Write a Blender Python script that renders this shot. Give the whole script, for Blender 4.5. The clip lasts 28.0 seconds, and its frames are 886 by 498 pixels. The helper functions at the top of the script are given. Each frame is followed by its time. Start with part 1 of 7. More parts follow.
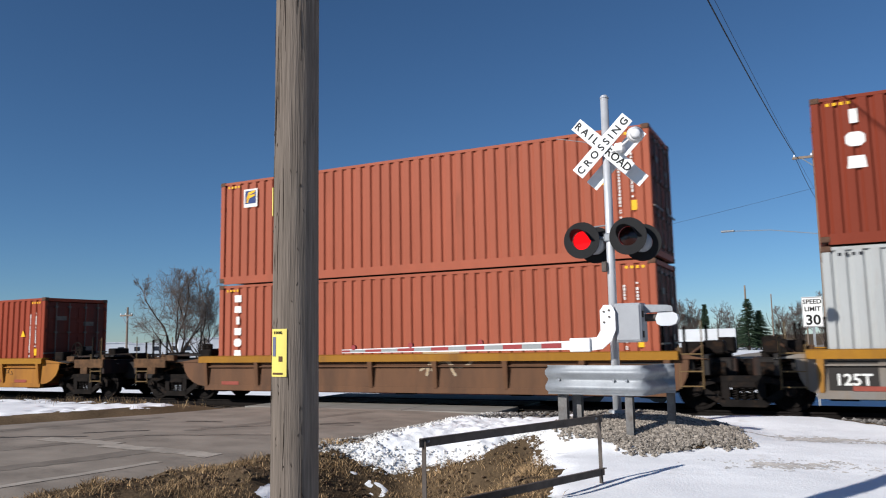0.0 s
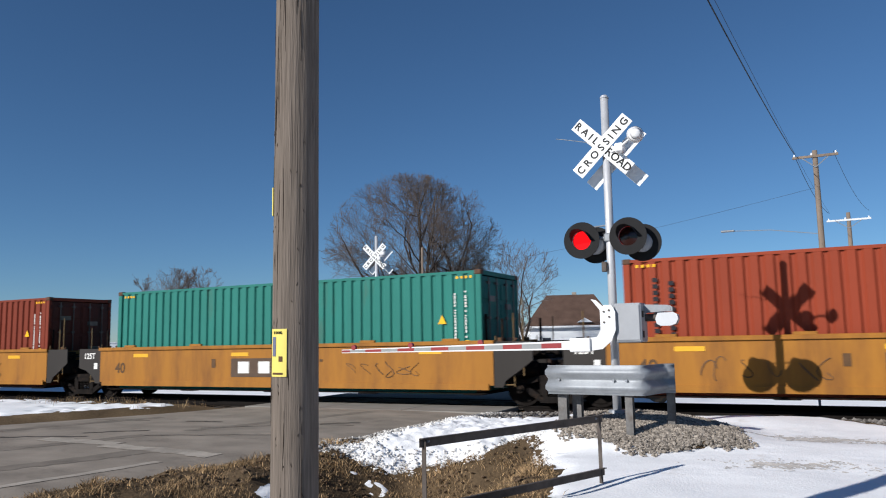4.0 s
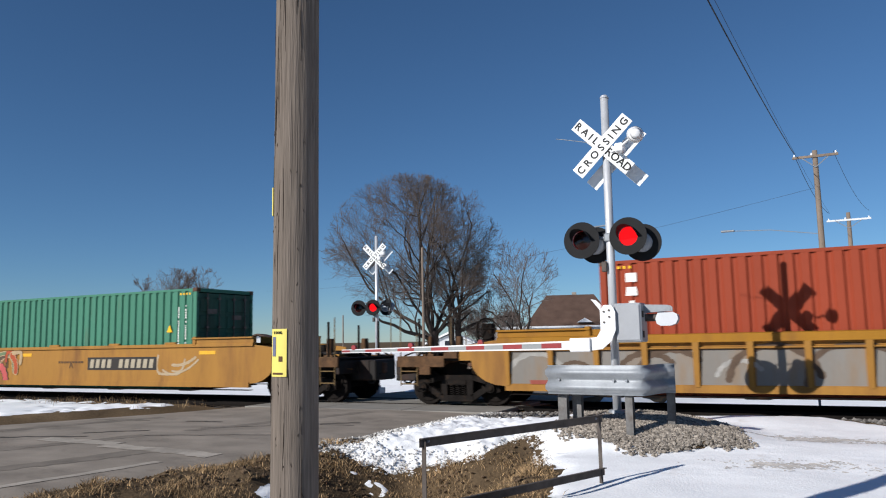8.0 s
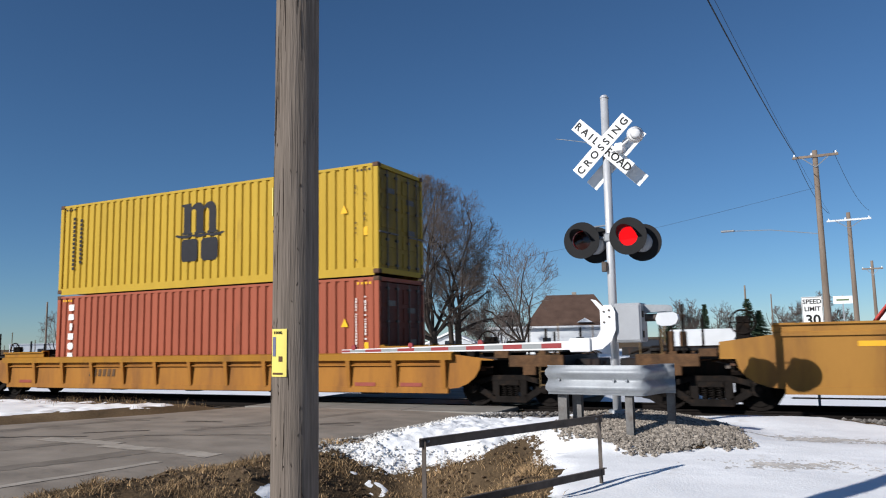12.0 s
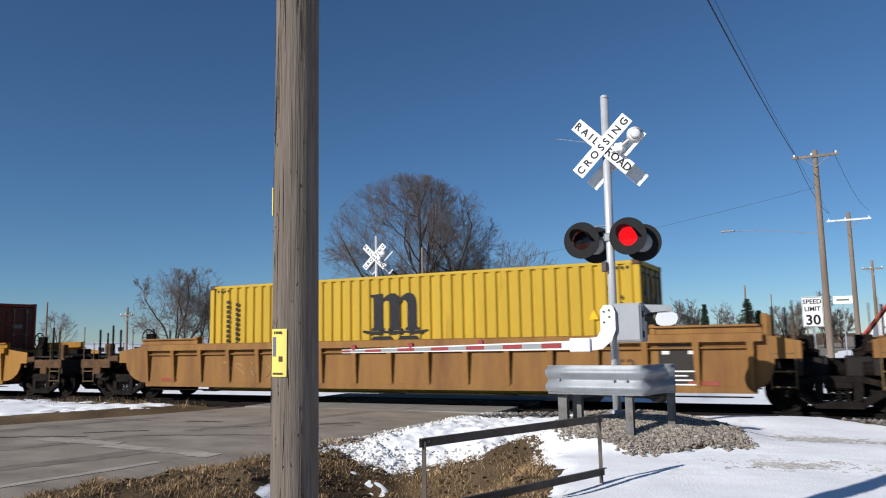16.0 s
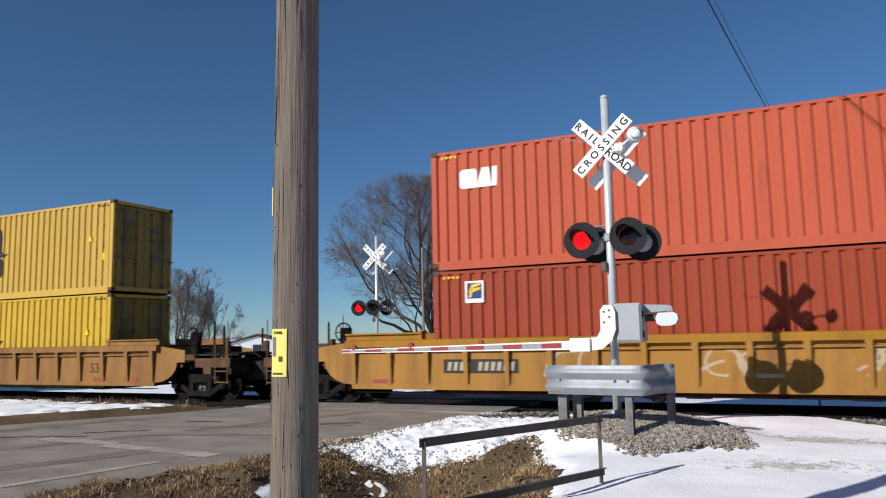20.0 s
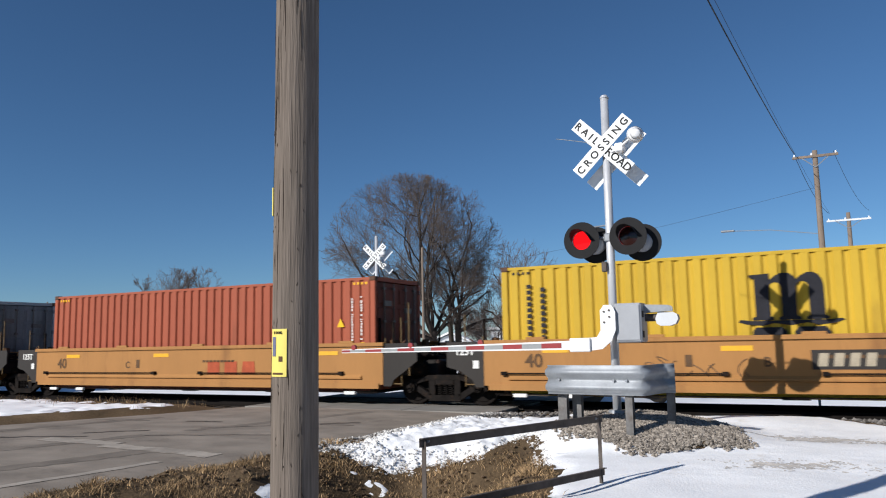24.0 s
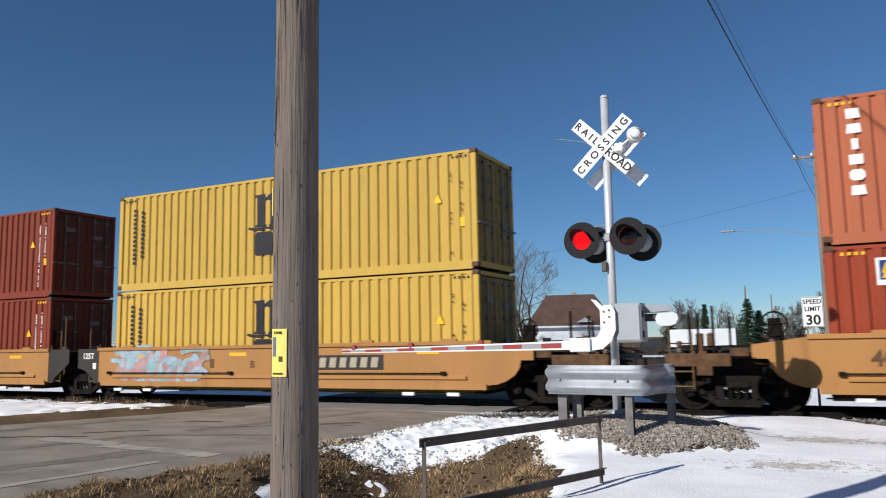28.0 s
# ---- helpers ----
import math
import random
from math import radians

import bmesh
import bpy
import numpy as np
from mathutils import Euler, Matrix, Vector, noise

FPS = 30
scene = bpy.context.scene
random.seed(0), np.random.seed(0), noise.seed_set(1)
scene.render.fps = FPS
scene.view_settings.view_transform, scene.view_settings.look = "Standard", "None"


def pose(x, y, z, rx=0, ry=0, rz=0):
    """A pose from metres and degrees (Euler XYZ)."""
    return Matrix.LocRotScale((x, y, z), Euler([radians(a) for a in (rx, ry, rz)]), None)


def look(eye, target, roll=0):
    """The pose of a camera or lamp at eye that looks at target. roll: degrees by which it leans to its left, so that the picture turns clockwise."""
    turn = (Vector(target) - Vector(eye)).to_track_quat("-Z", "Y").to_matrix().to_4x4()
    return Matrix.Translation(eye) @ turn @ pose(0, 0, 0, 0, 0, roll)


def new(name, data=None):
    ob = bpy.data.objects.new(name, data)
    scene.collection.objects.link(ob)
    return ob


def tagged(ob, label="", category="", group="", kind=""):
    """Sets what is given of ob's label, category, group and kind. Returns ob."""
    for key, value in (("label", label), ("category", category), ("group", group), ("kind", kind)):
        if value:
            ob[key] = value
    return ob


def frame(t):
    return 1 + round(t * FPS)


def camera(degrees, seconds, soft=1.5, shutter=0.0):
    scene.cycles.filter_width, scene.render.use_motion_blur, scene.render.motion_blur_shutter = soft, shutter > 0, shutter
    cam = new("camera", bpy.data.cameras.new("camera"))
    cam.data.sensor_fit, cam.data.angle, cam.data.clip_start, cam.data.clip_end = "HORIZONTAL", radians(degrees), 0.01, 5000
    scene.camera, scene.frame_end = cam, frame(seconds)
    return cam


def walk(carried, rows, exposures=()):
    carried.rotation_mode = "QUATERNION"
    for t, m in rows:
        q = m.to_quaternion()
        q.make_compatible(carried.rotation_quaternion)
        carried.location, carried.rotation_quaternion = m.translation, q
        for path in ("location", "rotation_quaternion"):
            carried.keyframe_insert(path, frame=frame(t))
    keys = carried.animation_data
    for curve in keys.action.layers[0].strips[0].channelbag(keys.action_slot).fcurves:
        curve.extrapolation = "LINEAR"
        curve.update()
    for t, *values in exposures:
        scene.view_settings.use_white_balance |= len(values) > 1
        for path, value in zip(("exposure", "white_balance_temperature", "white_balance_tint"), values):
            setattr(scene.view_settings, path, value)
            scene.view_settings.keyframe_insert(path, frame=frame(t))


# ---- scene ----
# metres; x along the track (the train runs towards +x), y away from the camera, z = 0 a hand above the rails
cam = camera(60.83, 28.0, soft=1.1, shutter=0.1)
EYE = Vector((0.0, 0.0, 1.42))
YAW, PITCH, ROLL = radians(26.4), radians(6.93), -1.123
AHEAD = Vector((-math.sin(YAW) * math.cos(PITCH), math.cos(YAW) * math.cos(PITCH), math.sin(PITCH)))
STAND = look(EYE, EYE + AHEAD * 10, ROLL)
EXPO, KELVIN, TINT = 0.27, 5700.0, 2.5
walk(cam, [(0.0, STAND), (28.0, STAND)], [(0.0, EXPO, KELVIN, TINT), (28.0, EXPO, KELVIN, TINT)])

# ---- light: low winter sun from behind and to the side, clear sky ----
SUN_AZ, SUN_EL = radians(62.5), radians(26.6)
SUN_WAY = Vector((math.cos(SUN_AZ) * math.cos(SUN_EL), math.sin(SUN_AZ) * math.cos(SUN_EL), -math.sin(SUN_EL)))
world = bpy.data.worlds.new("winter_sky")
scene.world = world
world.use_nodes = True
wn = world.node_tree.nodes
sky = wn.new("ShaderNodeTexSky")
sky.sky_type = "NISHITA"
sky.sun_disc = False
sky.sun_elevation = SUN_EL
sky.sun_rotation = math.atan2(-SUN_WAY.x, -SUN_WAY.y)
sky.altitude = 1500
sky.air_density, sky.dust_density, sky.ozone_density = 0.95, 0.1, 5.0
world.node_tree.links.new(sky.outputs[0], wn["Background"].inputs[0])
wn["Background"].inputs[1].default_value = 0.0605
sun = new("sun", bpy.data.lights.new("sun", "SUN"))
sun.data.energy, sun.data.angle, sun.data.color = 4.8, radians(0.5), (1.0, 0.855, 0.745)
sun.matrix_world = look(Vector((-20, -30, 30)), Vector((-20, -30, 30)) + SUN_WAY)


# ---- materials ----
def mat(name, color, rough=0.6, metal=0.0, vary=0.25, scale=3.0, fine=40.0, bump=0.15, dirt=None, dirt_amount=0.0, streak=1.0, rnd=0.0, emit=None, strength=0.0, bdist=0.01, lengthwise=1.0, dirt_max=0.9):
    m = bpy.data.materials.new(name)
    m.use_nodes = True
    nt = m.node_tree
    bsdf = nt.nodes["Principled BSDF"]
    ln = nt.links.new
    co = nt.nodes.new("ShaderNodeTexCoord")
    mp = nt.nodes.new("ShaderNodeMapping")
    mp.inputs["Scale"].default_value = (1, 1 / lengthwise, 1 / streak)
    ln(co.outputs["Object"], mp.inputs[0])
    n1 = nt.nodes.new("ShaderNodeTexNoise")
    n1.inputs["Scale"].default_value, n1.inputs["Detail"].default_value = scale, 6
    n2 = nt.nodes.new("ShaderNodeTexNoise")
    n2.inputs["Scale"].default_value, n2.inputs["Detail"].default_value = fine, 3
    ln(mp.outputs[0], n1.inputs[0]), ln(mp.outputs[0], n2.inputs[0])
    ad = nt.nodes.new("ShaderNodeMath")
    ad.operation = "MULTIPLY_ADD"
    ad.inputs[1].default_value = 0.4
    ln(n2.outputs[0], ad.inputs[0]), ln(n1.outputs[0], ad.inputs[2])
    rg = nt.nodes.new("ShaderNodeMapRange")
    rg.inputs[1].default_value, rg.inputs[2].default_value = 0.4, 1.0
    rg.inputs[3].default_value, rg.inputs[4].default_value = 1 - vary, 1 + vary
    ln(ad.outputs[0], rg.inputs[0])
    src = rg.outputs[0]
    if rnd:
        oi = nt.nodes.new("ShaderNodeObjectInfo")
        r2 = nt.nodes.new("ShaderNodeMapRange")
        r2.inputs[3].default_value, r2.inputs[4].default_value = 1 - rnd, 1 + rnd
        ln(oi.outputs["Random"], r2.inputs[0])
        mu = nt.nodes.new("ShaderNodeMath")
        mu.operation = "MULTIPLY"
        ln(src, mu.inputs[0]), ln(r2.outputs[0], mu.inputs[1])
        src = mu.outputs[0]
    sc = nt.nodes.new("ShaderNodeVectorMath")
    sc.operation = "SCALE"
    sc.inputs[0].default_value = color[:3]
    ln(src, sc.inputs["Scale"])
    out = sc.outputs[0]
    if dirt:
        n3 = nt.nodes.new("ShaderNodeTexNoise")
        n3.inputs["Scale"].default_value, n3.inputs["Detail"].default_value, n3.inputs["Roughness"].default_value = scale * 0.7, 8, 0.7
        ln(mp.outputs[0], n3.inputs[0])
        r3 = nt.nodes.new("ShaderNodeMapRange")
        r3.inputs[1].default_value, r3.inputs[2].default_value = 0.62 - dirt_amount * 0.4, 0.75
        r3.inputs[4].default_value = dirt_max
        ln(n3.outputs[0], r3.inputs[0])
        mx = nt.nodes.new("ShaderNodeMix")
        mx.data_type = "RGBA"
        mx.inputs["B"].default_value = (*dirt[:3], 1)
        ln(r3.outputs[0], mx.inputs["Factor"]), ln(out, mx.inputs["A"])
        out = mx.outputs["Result"]
    ln(out, bsdf.inputs["Base Color"])
    bsdf.inputs["Roughness"].default_value, bsdf.inputs["Metallic"].default_value = rough, metal
    bsdf.inputs["Specular IOR Level"].default_value = 0.08 if rough >= 0.84 else (0.2 if rough >= 0.45 else 0.5)
    if bump:
        bp = nt.nodes.new("ShaderNodeBump")
        bp.inputs["Strength"].default_value, bp.inputs["Distance"].default_value = bump, bdist
        ln(ad.outputs[0], bp.inputs["Height"])
        ln(bp.outputs[0], bsdf.inputs["Normal"])
    if emit:
        bsdf.inputs["Emission Color"].default_value = (*emit, 1)
        bsdf.inputs["Emission Strength"].default_value = strength
    return m


def paint(name, color, rust=0.02, rough=0.55, vary=0.1, rcol=(0.10, 0.04, 0.02)):
    return mat(name, color, rough + 0.1, 0.0, vary, 1.6, 25.0, 0.06, rcol, rust, 5.0, 0.05, dirt_max=0.35 + rust)


M = dict(
    red=paint("red_oxide_paint", (0.246, 0.044, 0.018)),
    brightred=paint("bright_red_paint", (0.261, 0.013, 0.008)),
    orange=paint("orange_red_paint", (0.390, 0.080, 0.038)),
    salmon=paint("faded_orange_paint", (0.335, 0.103, 0.050)),
    maroon=paint("maroon_paint", (0.168, 0.030, 0.013)),
    brick=paint("faded_red_paint", (0.315, 0.086, 0.045), 0.08),
    yellow=paint("yellow_paint", (0.462, 0.305, 0.026), 0.02),
    paleyellow=paint("faded_yellow_paint", (0.470, 0.308, 0.056), 0.04),
    green=paint("green_paint", (0.066, 0.198, 0.130), 0.02),
    teal=paint("teal_paint", (0.030, 0.168, 0.137), 0.05),
    white=paint("grey_white_paint", (0.36, 0.37, 0.365), 0.22, rcol=(0.25, 0.17, 0.1)),
    tt=paint("ochre_car_paint", (0.315, 0.158, 0.030), 0.39),
    ttorange=paint("orange_car_paint", (0.325, 0.142, 0.020), 0.46),
    ttbrown=paint("rusty_brown_car_paint", (0.252, 0.130, 0.036), 0.49),
    ttrust=paint("dark_rusty_car_paint", (0.135, 0.066, 0.032), 0.55, rcol=(0.05, 0.03, 0.02)),
    ttgrey=paint("weathered_grey_car_paint", (0.200, 0.185, 0.165), 0.40, rcol=(0.23, 0.13, 0.045)),
    ttpale=paint("tan_yellow_car_paint", (0.345, 0.172, 0.054), 0.18),
    chord=paint("yellow_chord_paint", (0.290, 0.137, 0.010), 0.3),
    darkpanel=paint("dark_grey_stencil_panel", (0.034, 0.030, 0.027), 0.1),
    # near-black base colours hold the shade between and under the cars; blotches are dirt
    endgrey=paint("near_black_grey_paint", (0.016, 0.014, 0.013), 0.3),
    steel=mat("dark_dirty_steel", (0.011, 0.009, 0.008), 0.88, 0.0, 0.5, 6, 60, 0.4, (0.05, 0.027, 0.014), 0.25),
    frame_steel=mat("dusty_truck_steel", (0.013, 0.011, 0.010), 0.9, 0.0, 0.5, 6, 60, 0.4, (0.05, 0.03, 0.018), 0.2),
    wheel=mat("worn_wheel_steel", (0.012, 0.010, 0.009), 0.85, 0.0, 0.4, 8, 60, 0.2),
    casting=mat("rusty_casting_steel", (0.10, 0.055, 0.035), 0.7, 0.2, 0.4, 12, 60, 0.3),
    grimy=mat("grimy_brown_car_paint", (0.105, 0.056, 0.026), 0.8, 0.0, 0.5, 5, 40, 0.2, (0.02, 0.015, 0.011), 0.42),
    rod=mat("galvanised_rod", (0.13, 0.11, 0.095), 0.5, 0.5, 0.3, 8, 60, 0.1),
    grab=mat("yellow_grab_iron", (0.15, 0.10, 0.045), 0.5, 0.0, 0.3, 8, 60, 0.1, (0.12, 0.06, 0.03), 0.2),
    markwhite=mat("white_marking_paint", (0.75, 0.74, 0.70), 0.6, 0, 0.15, 6, 50, 0.05),
    markblack=mat("black_marking_paint", (0.015, 0.015, 0.020), 0.6, 0, 0.3, 6, 50, 0.05),
    numcream=mat("worn_cream_stencil", (0.36, 0.31, 0.225), 0.6, 0, 0.3, 6, 50, 0.05),
    oldsnow=mat("grey_thawing_ice", (0.60, 0.56, 0.51), 0.8, 0, 0.3, 5, 40, 0.3),
    markyellow=mat("yellow_marking_paint", (0.80, 0.45, 0.01), 0.5, 0, 0.15, 6, 50, 0.05),
    markblue=mat("blue_marking_paint", (0.02, 0.045, 0.16), 0.5, 0, 0.2, 6, 50, 0.05),
    markred=mat("red_marking_paint", (0.26, 0.065, 0.045), 0.5, 0, 0.2, 6, 50, 0.05),
    stencil=mat("faded_dark_stencil", (0.10, 0.055, 0.025), 0.6, 0, 0.4, 6, 50, 0.05),
    reflect=mat("reflective_amber_tape", (0.705, 0.373, 0.008), 0.4, 0, 0.1, 6, 50, 0.05),
    spraypink=mat("pink_spray_paint", (0.42, 0.085, 0.08), 0.6, 0, 0.2, 4, 50, 0.05),
    spraycream=mat("cream_spray_paint", (0.40, 0.29, 0.165), 0.6, 0, 0.2, 4, 50, 0.05),
    palepink=mat("pale_pink_spray_paint", (0.38, 0.215, 0.20), 0.6, 0, 0.35, 3, 30, 0.05),
    palecyan=mat("pale_cyan_spray_paint", (0.22, 0.33, 0.35), 0.6, 0, 0.35, 3, 30, 0.05),
    spraygreen=mat("green_spray_paint", (0.13, 0.17, 0.09), 0.6, 0, 0.3, 4, 50, 0.05),
    sprayblue=mat("pale_blue_spray_paint", (0.30, 0.38, 0.44), 0.6, 0, 0.3, 4, 50, 0.05),
    sprayrust=mat("rust_red_spray_paint", (0.34, 0.070, 0.026), 0.6, 0, 0.3, 4, 50, 0.05),
    spraygrey=mat("grey_spray_paint", (0.30, 0.29, 0.27), 0.6, 0, 0.3, 4, 50, 0.05),
    spraydark=mat("dark_spray_paint", (0.09, 0.06, 0.04), 0.6, 0, 0.3, 4, 50, 0.05),
    galv=mat("galvanised_steel", (0.27, 0.285, 0.305), 0.55, 0.35, 0.18, 5, 30, 0.08),
    alu=mat("brushed_aluminium", (0.58, 0.59, 0.61), 0.4, 0.35, 0.1, 5, 60, 0.05),
    greybox=mat("light_grey_enamel", (0.34, 0.35, 0.37), 0.45, 0.0, 0.08, 4, 40, 0.04),
    signwhite=mat("white_retroreflective_sheet", (0.82, 0.83, 0.83), 0.45, 0, 0.05, 4, 50, 0.02),
    signblack=mat("black_sign_lettering", (0.012, 0.012, 0.012), 0.5, 0, 0.1, 4, 50, 0.0),
    black=mat("black_lamp_enamel", (0.016, 0.016, 0.017), 0.8, 0, 0.15, 6, 50, 0.05),
    hood=mat("black_hood_enamel", (0.010, 0.010, 0.011), 0.7, 0, 0.15, 6, 50, 0.05),
    lens=mat("dark_red_lens_glass", (0.017, 0.003, 0.002), 0.2, 0, 0.1, 20, 60, 0.1),
    lit=mat("lit_red_lens", (0.16, 0.003, 0.004), 0.9, 0, 0.0, 20, 60, 0.0, emit=(1.0, 0.004, 0.008), strength=1.0),
    armred=mat("red_gate_tape", (0.25, 0.022, 0.024), 0.4, 0, 0.1, 6, 50, 0.03),
    armgrey=mat("grey_gate_tape", (0.27, 0.28, 0.28), 0.4, 0, 0.1, 6, 50, 0.03),
    wood=mat("weathered_pole_wood", (0.166, 0.139, 0.116), 0.9, 0, 0.4, 60, 190, 0.9, (0.07, 0.055, 0.044), 0.05, 26.0, bdist=0.01),
    farwood=mat("old_pole_wood", (0.199, 0.158, 0.124), 0.85, 0, 0.3, 3, 30, 0.4, streak=10.0),
    tie=mat("creosoted_tie_wood", (0.035, 0.026, 0.02), 0.9, 0, 0.4, 4, 30, 0.5),
    bark=mat("grey_brown_bark", (0.046, 0.037, 0.031), 0.9, 0, 0.35, 4, 30, 0.5),
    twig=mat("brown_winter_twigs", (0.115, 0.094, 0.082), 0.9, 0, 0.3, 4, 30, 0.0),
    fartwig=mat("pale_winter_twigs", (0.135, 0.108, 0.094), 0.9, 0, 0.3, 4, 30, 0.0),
    needle=mat("dark_pine_needles", (0.03, 0.05, 0.028), 0.8, 0, 0.4, 4, 30, 0.0),
    asphalt=mat("worn_grey_asphalt", (0.262, 0.228, 0.19), 0.9, 0, 0.30, 1.1, 60, 0.5, (0.13, 0.112, 0.095), 0.16, lengthwise=0.7),
    concrete=mat("crossing_panel_concrete", (0.24, 0.225, 0.2), 0.9, 0, 0.2, 1.5, 50, 0.4),
    stopline=mat("worn_white_road_paint", (0.375, 0.335, 0.285), 0.85, 0, 0.25, 3, 60, 0.3, (0.22, 0.195, 0.165), 0.34),
    stain=mat("dark_road_stain", (0.195, 0.170, 0.142), 0.85, 0, 0.3, 2, 50, 0.3, (0.24, 0.21, 0.175), 0.30),
    seam=mat("dark_tar_seam", (0.075, 0.066, 0.057), 0.8, 0, 0.3, 3, 40, 0.2),
    postgrey=mat("dull_weathered_steel", (0.15, 0.145, 0.14), 0.7, 0.2, 0.35, 6, 40, 0.15, (0.08, 0.05, 0.03), 0.2),
    ballast=mat("grey_ballast", (0.083, 0.073, 0.065), 0.95, 0, 0.7, 6, 22, 1.0, bdist=0.05),
    dirt=mat("brown_soil_and_thatch", (0.118, 0.083, 0.048), 0.95, 0, 0.45, 0.9, 18, 1.0, (0.075, 0.055, 0.036), 0.2, bdist=0.05),
    snow=mat("sunlit_old_snow", (0.895, 0.898, 0.905), 0.7, 0, 0.06, 1.3, 34, 0.3, (0.60, 0.56, 0.50), 0.03, bdist=0.05),
    stone=mat("tan_crushed_stone", (0.299, 0.266, 0.224), 0.9, 0, 0.35, 9, 60, 0.3),
    grass=mat("dead_tan_grass", (0.174, 0.123, 0.062), 0.9, 0, 0.4, 1.5, 20, 0.0),
    siding=mat("white_house_siding", (0.598, 0.614, 0.631), 0.7, 0, 0.06, 1, 20, 0.1),
    shingle=mat("brown_roof_shingles", (0.095, 0.062, 0.048), 0.9, 0, 0.25, 1, 12, 0.3),
    redroof=mat("red_metal_roof", (0.40, 0.05, 0.04), 0.5, 0, 0.1, 1, 12, 0.1),
    dim=mat("dark_window_glass", (0.03, 0.035, 0.045), 0.1, 0, 0.1, 1, 12, 0.0),
    tagyellow=mat("yellow_plastic_tag", (0.74, 0.63, 0.15), 0.5, 0, 0.06, 6, 50, 0.02),
    tagblue=mat("slate_blue_print", (0.15, 0.16, 0.24), 0.5, 0, 0.06, 6, 50, 0.0),
    wire=mat("black_weathered_cable", (0.03, 0.03, 0.03), 0.6, 0, 0.1, 6, 50, 0.0),
    bell=mat("white_bell_enamel", (0.78, 0.78, 0.78), 0.3, 0, 0.05, 6, 50, 0.0),
    rust=mat("rusty_angle_iron", (0.10, 0.085, 0.075), 0.7, 0.3, 0.35, 8, 60, 0.2),
)


# container doors: end-face shade painted in as darker colours, with dark stains
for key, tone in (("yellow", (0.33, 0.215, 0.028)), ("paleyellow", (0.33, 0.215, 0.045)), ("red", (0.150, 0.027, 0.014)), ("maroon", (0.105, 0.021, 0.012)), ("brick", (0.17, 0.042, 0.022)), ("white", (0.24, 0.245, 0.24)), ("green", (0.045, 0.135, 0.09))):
    M[key + "_door"] = paint("shaded_stained_" + key + "_door_paint", tone, 0.5, rcol=(0.035, 0.028, 0.022))


